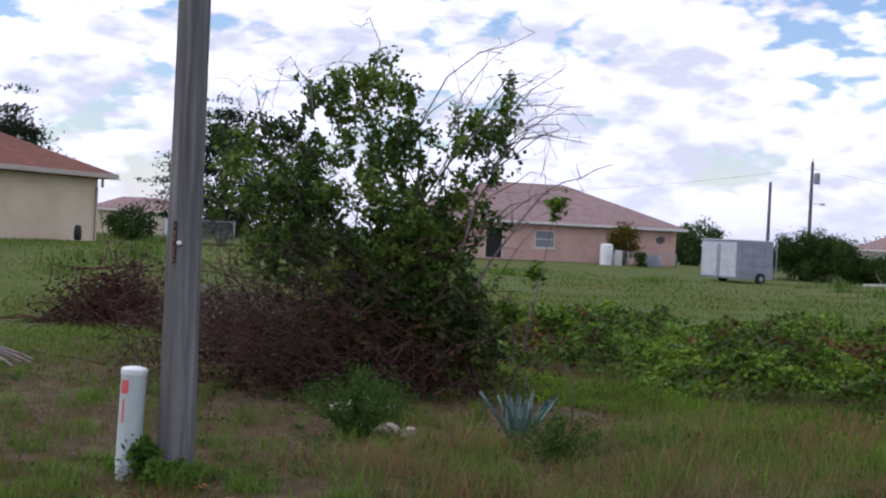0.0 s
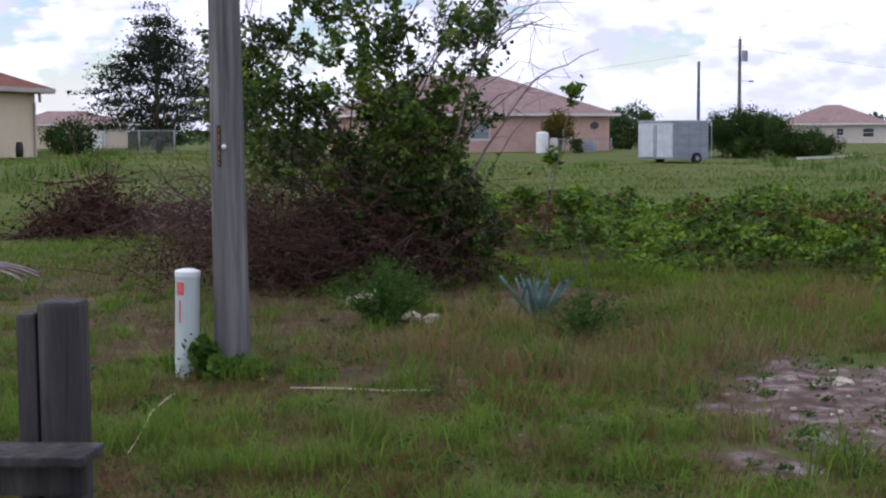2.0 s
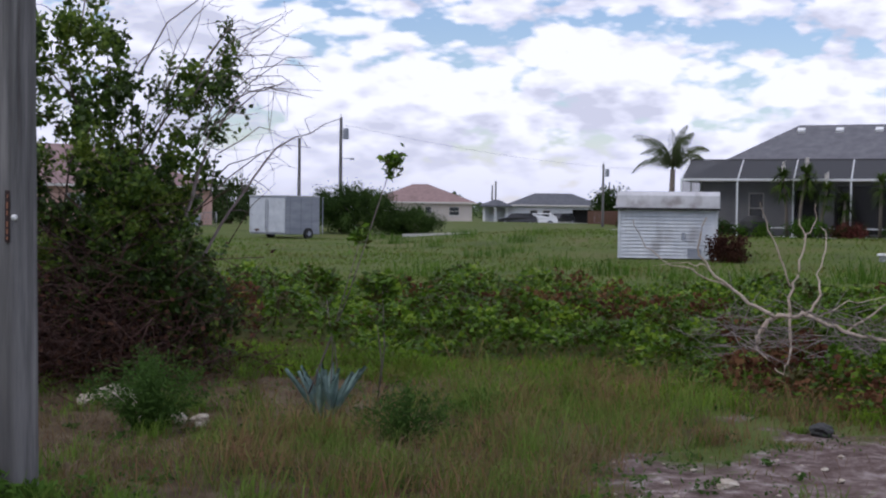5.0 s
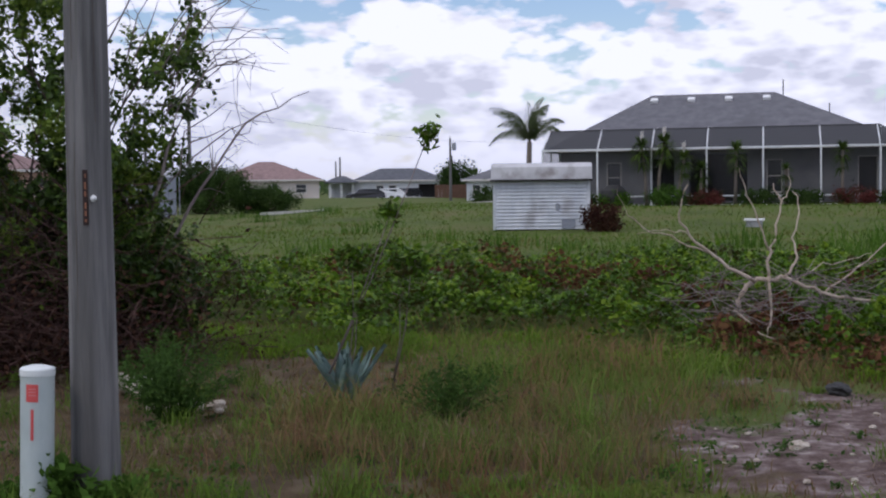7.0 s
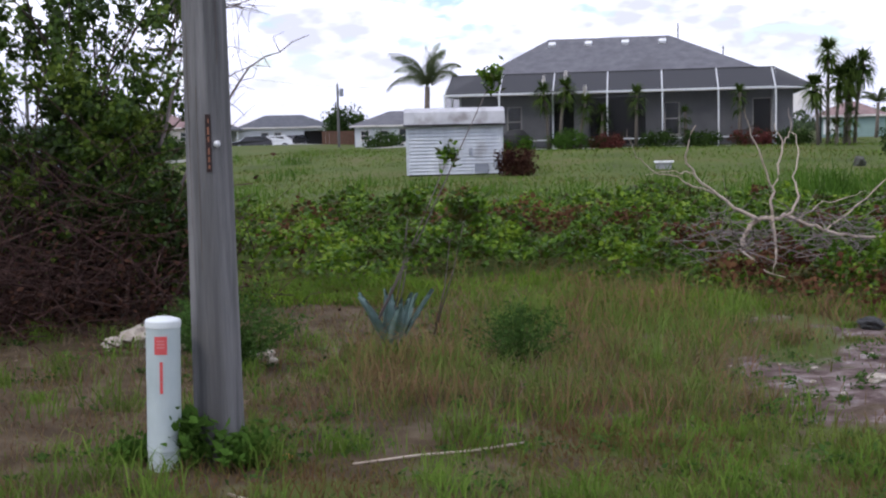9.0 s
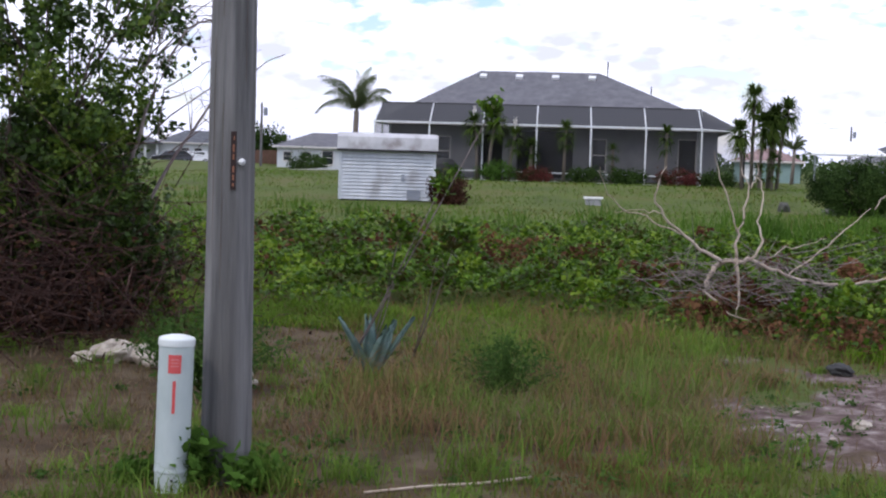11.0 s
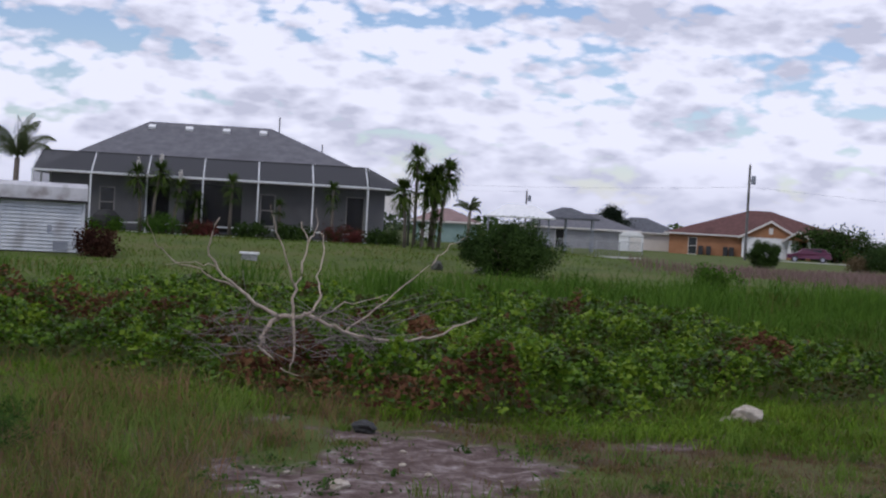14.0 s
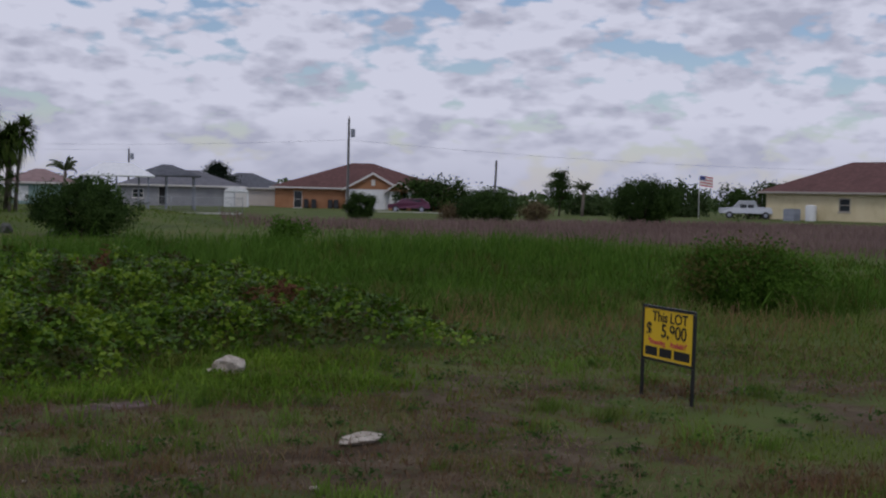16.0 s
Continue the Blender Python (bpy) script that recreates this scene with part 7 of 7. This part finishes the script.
def tufts():
    """Bright separate grass tufts standing out of the shorter turf."""
    rng = np.random.default_rng(210)
    x, y, r = polar(900, 4.0, 13, -70, 45, rng)
    roots = []
    for a, b in zip(x, y):
        if rng.random() > float(open_sand(np.array([a]), np.array([b]))[0]) or vine_cover(np.array([a]), np.array([b]))[0] > 0.5:
            continue
        if a > 2.6 and rng.random() < 0.75:
            continue
        n, q = int(rng.integers(25, 90)), rng.uniform(0.03, 0.10)
        p = np.stack([a + rng.normal(size=n) * q, b + rng.normal(size=n) * q, np.full(n, q * rng.uniform(1.6, 3.2))], 1)
        roots.append(p)
    p = np.concatenate(roots)
    h = p[:, 2] * rng.uniform(0.5, 1.2, len(p))
    p[:, 2] = ground_z(p[:, 0], p[:, 1]) - 0.01
    v, t = blades(p, h, rng.uniform(0.004, 0.009, len(p)), rng.uniform(0.2, 1.2, len(p)), rng)
    tagged(link("grass_tufts", mesh_np("grass_tufts", v, t), L_TUFT), "bright green grass tufts in the patchy turf", "grass", kind="stuff")


tufts()


def reeds():
    rng = np.random.default_rng(205)
    roots = []
    for k in range(190):
        s = rng.random()
        cx, cy = 2.0 + 19 * s + rng.normal() * 1.0, 26.5 + 9 * s + rng.normal() * 3.2
        n = rng.integers(30, 120)
        q = rng.uniform(0.2, 0.7)
        roots.append(np.stack([cx + rng.normal(size=n) * q * 1.5, cy + rng.normal(size=n) * q, np.full(n, rng.uniform(0.3, 0.95))], 1))
    for cx, cy in [(-23, 53), (-20, 50), (-14, 41), (-27, 57), (-9.5, 36), (-22, 58), (-17, 52), (-31, 50), (-5, 31), (-3, 28), (-7, 33), (-26, 19), (-27, 21), (-24, 17), (-38, 29), (-32, 38), (-36, 46), (-11, 30), (-1, 33), (1, 30), (-29, 63), (-24.5, 64), (-19, 60), (-15, 46)]:
        n = 90
        roots.append(np.stack([cx + rng.normal(size=n) * 0.45, cy + rng.normal(size=n) * 0.45, np.full(n, rng.uniform(0.4, 0.8))], 1))
    p = np.concatenate(roots)
    h = p[:, 2] * rng.uniform(0.3, 1.1, len(p))
    p[:, 2] = ground_z(p[:, 0], p[:, 1])
    v, t = blades(p, h, rng.uniform(0.014, 0.032, len(p)), rng.uniform(0.1, 0.9, len(p)), rng)
    tagged(link("reeds", mesh_np("reeds", v, t), L_REED), "clumps of tall dark green reed grass", "grass", kind="stuff")


reeds()


def mauve_field():
    rng = np.random.default_rng(206)
    n = 110000
    x, y, r = polar(n, 30, 105, 12, 64, rng)
    ok = (rng.random(n) < smooth01((y - 48 + 1.65 * (x - 12) - 8 + 14 * (vnoise(x * 0.2, y * 0.2, 42) - 0.5)) / 35)) & (rng.random(n) < 0.35 + 0.65 * vnoise(x * 0.3, y * 0.3, 41)) & (y < 60 + 0.45 * x)
    x, y, r = x[ok], y[ok], r[ok]
    v, t = blades(np.stack([x, y, ground_z(x, y)], 1), rng.uniform(0.25, 0.55, len(x)), (0.008 + 0.0006 * r) * rng.uniform(0.6, 1.3, len(x)), rng.uniform(0.1, 0.6, len(x)), rng)
    tagged(link("seeding_grass", mesh_np("seeding_grass", v, t), L_MAUVE), "field of mauve-brown seeding grass", "grass", kind="stuff")


mauve_field()


def creeper():
    rng = np.random.default_rng(207)
    n = 500000
    x, y, r = polar(n, 9.5, 26, -50, 35, rng)
    c = vine_cover(x, y)
    ok = rng.random(n) < c * np.clip(0.05 + 1.35 * vnoise(x * 2.3, y * 2.3, 51) * (0.35 + vnoise(x * 5.1, y * 5.1, 57)), 0, 1)
    x, y, r, c = x[ok], y[ok], r[ok], c[ok]
    hump = 0.04 + 0.40 * vnoise(x * 0.8, y * 0.8, 52) ** 1.5 * c + 0.40 * vnoise(x * 2.3, y * 2.3, 51) ** 2 + 0.18 * vnoise(x * 5.1, y * 5.1, 57) ** 2
    hump = hump * (0.3 + 0.7 * c)
    z = ground_z(x, y) + hump * (1 - 0.45 * rng.random(len(x)) ** 2.5) + 0.02
    dead = (vnoise(x * 1.1, y * 0.8, 54) > 0.70 + 0.14 * smooth01((x - 1) / 2)) & (rng.random(len(x)) < 0.62) | ((np.hypot(x - 0.75, (y - 12.5) * 0.7) < 0.6) & (rng.random(len(x)) < 0.8)) | ((np.hypot(x - 2.35, (y - 14.2) * 0.7) < 0.42) & (rng.random(len(x)) < 0.9)) | ((np.hypot(x - 6.4, (y - 15.8) * 0.7) < 0.5) & (rng.random(len(x)) < 0.8))
    size = rng.uniform(0.04, 0.105, len(x)) * (0.55 + 0.024 * r)
    for name, m, mt, lab in (("creeper", ~dead, L_VINE, "dense green creeper over the lot"), ("dead_creeper", dead, L_VINE_DEAD, "patches of dead reddish creeper")):
        v, t = leaves(np.stack([x, y, z], 1)[m], size[m], rng, 0.5, 0.8)
        tagged(link(name, mesh_np(name, v, t), mt), lab, "creeper", kind="stuff")


creeper()


def low_weeds():
    """Small broad-leaved weeds dotted through the verge and the drive."""
    rng = np.random.default_rng(208)
    pts = []
    x, y, r = polar(1000, 3.5, 15, -70, 55, rng)
    for a, b in zip(x, y):
        if vine_cover(np.array([a]), np.array([b]))[0] > 0.4:
            continue
        n = int(rng.integers(14, 50))
        q = rng.uniform(0.02, 0.09)
        p = rng.normal(size=(n, 3)) * np.array([q, q, q * 0.5])
        p[:, 2] = np.abs(p[:, 2]) + 0.015
        pts.append(p + np.array([a, b, float(ground_z(a, b))]))
    p = np.concatenate(pts)
    v, t = leaves(p, rng.uniform(0.018, 0.05, len(p)), rng, 0.4, 0.5)
    tagged(link("low_weeds", mesh_np("low_weeds", v, t), L_WEED), "small green weeds dotted through the verge", "weeds", kind="stuff")


low_weeds()


def leaf_litter():
    """Dead leaves and broken twigs on the bare ground."""
    rng = np.random.default_rng(209)
    x, y, r = polar(42000, 2.8, 14, -70, 55, rng)
    ok = rng.random(len(x)) < smooth01((vnoise(x * 1.1, y * 1.1, 61) - 0.3) / 0.4) * (1 - vine_cover(x, y))
    x, y = x[ok], y[ok]
    p = np.stack([x, y, ground_z(x, y) + rng.uniform(0.008, 0.035, len(x))], 1)
    v, t = leaves(p, rng.uniform(0.012, 0.045, len(x)), rng, 0.75, 0.35)
    tagged(link("leaf_litter", mesh_np("leaf_litter", v, t), L_LITTER), "dead leaves and straw littering the ground", "litter", kind="stuff")


leaf_litter()
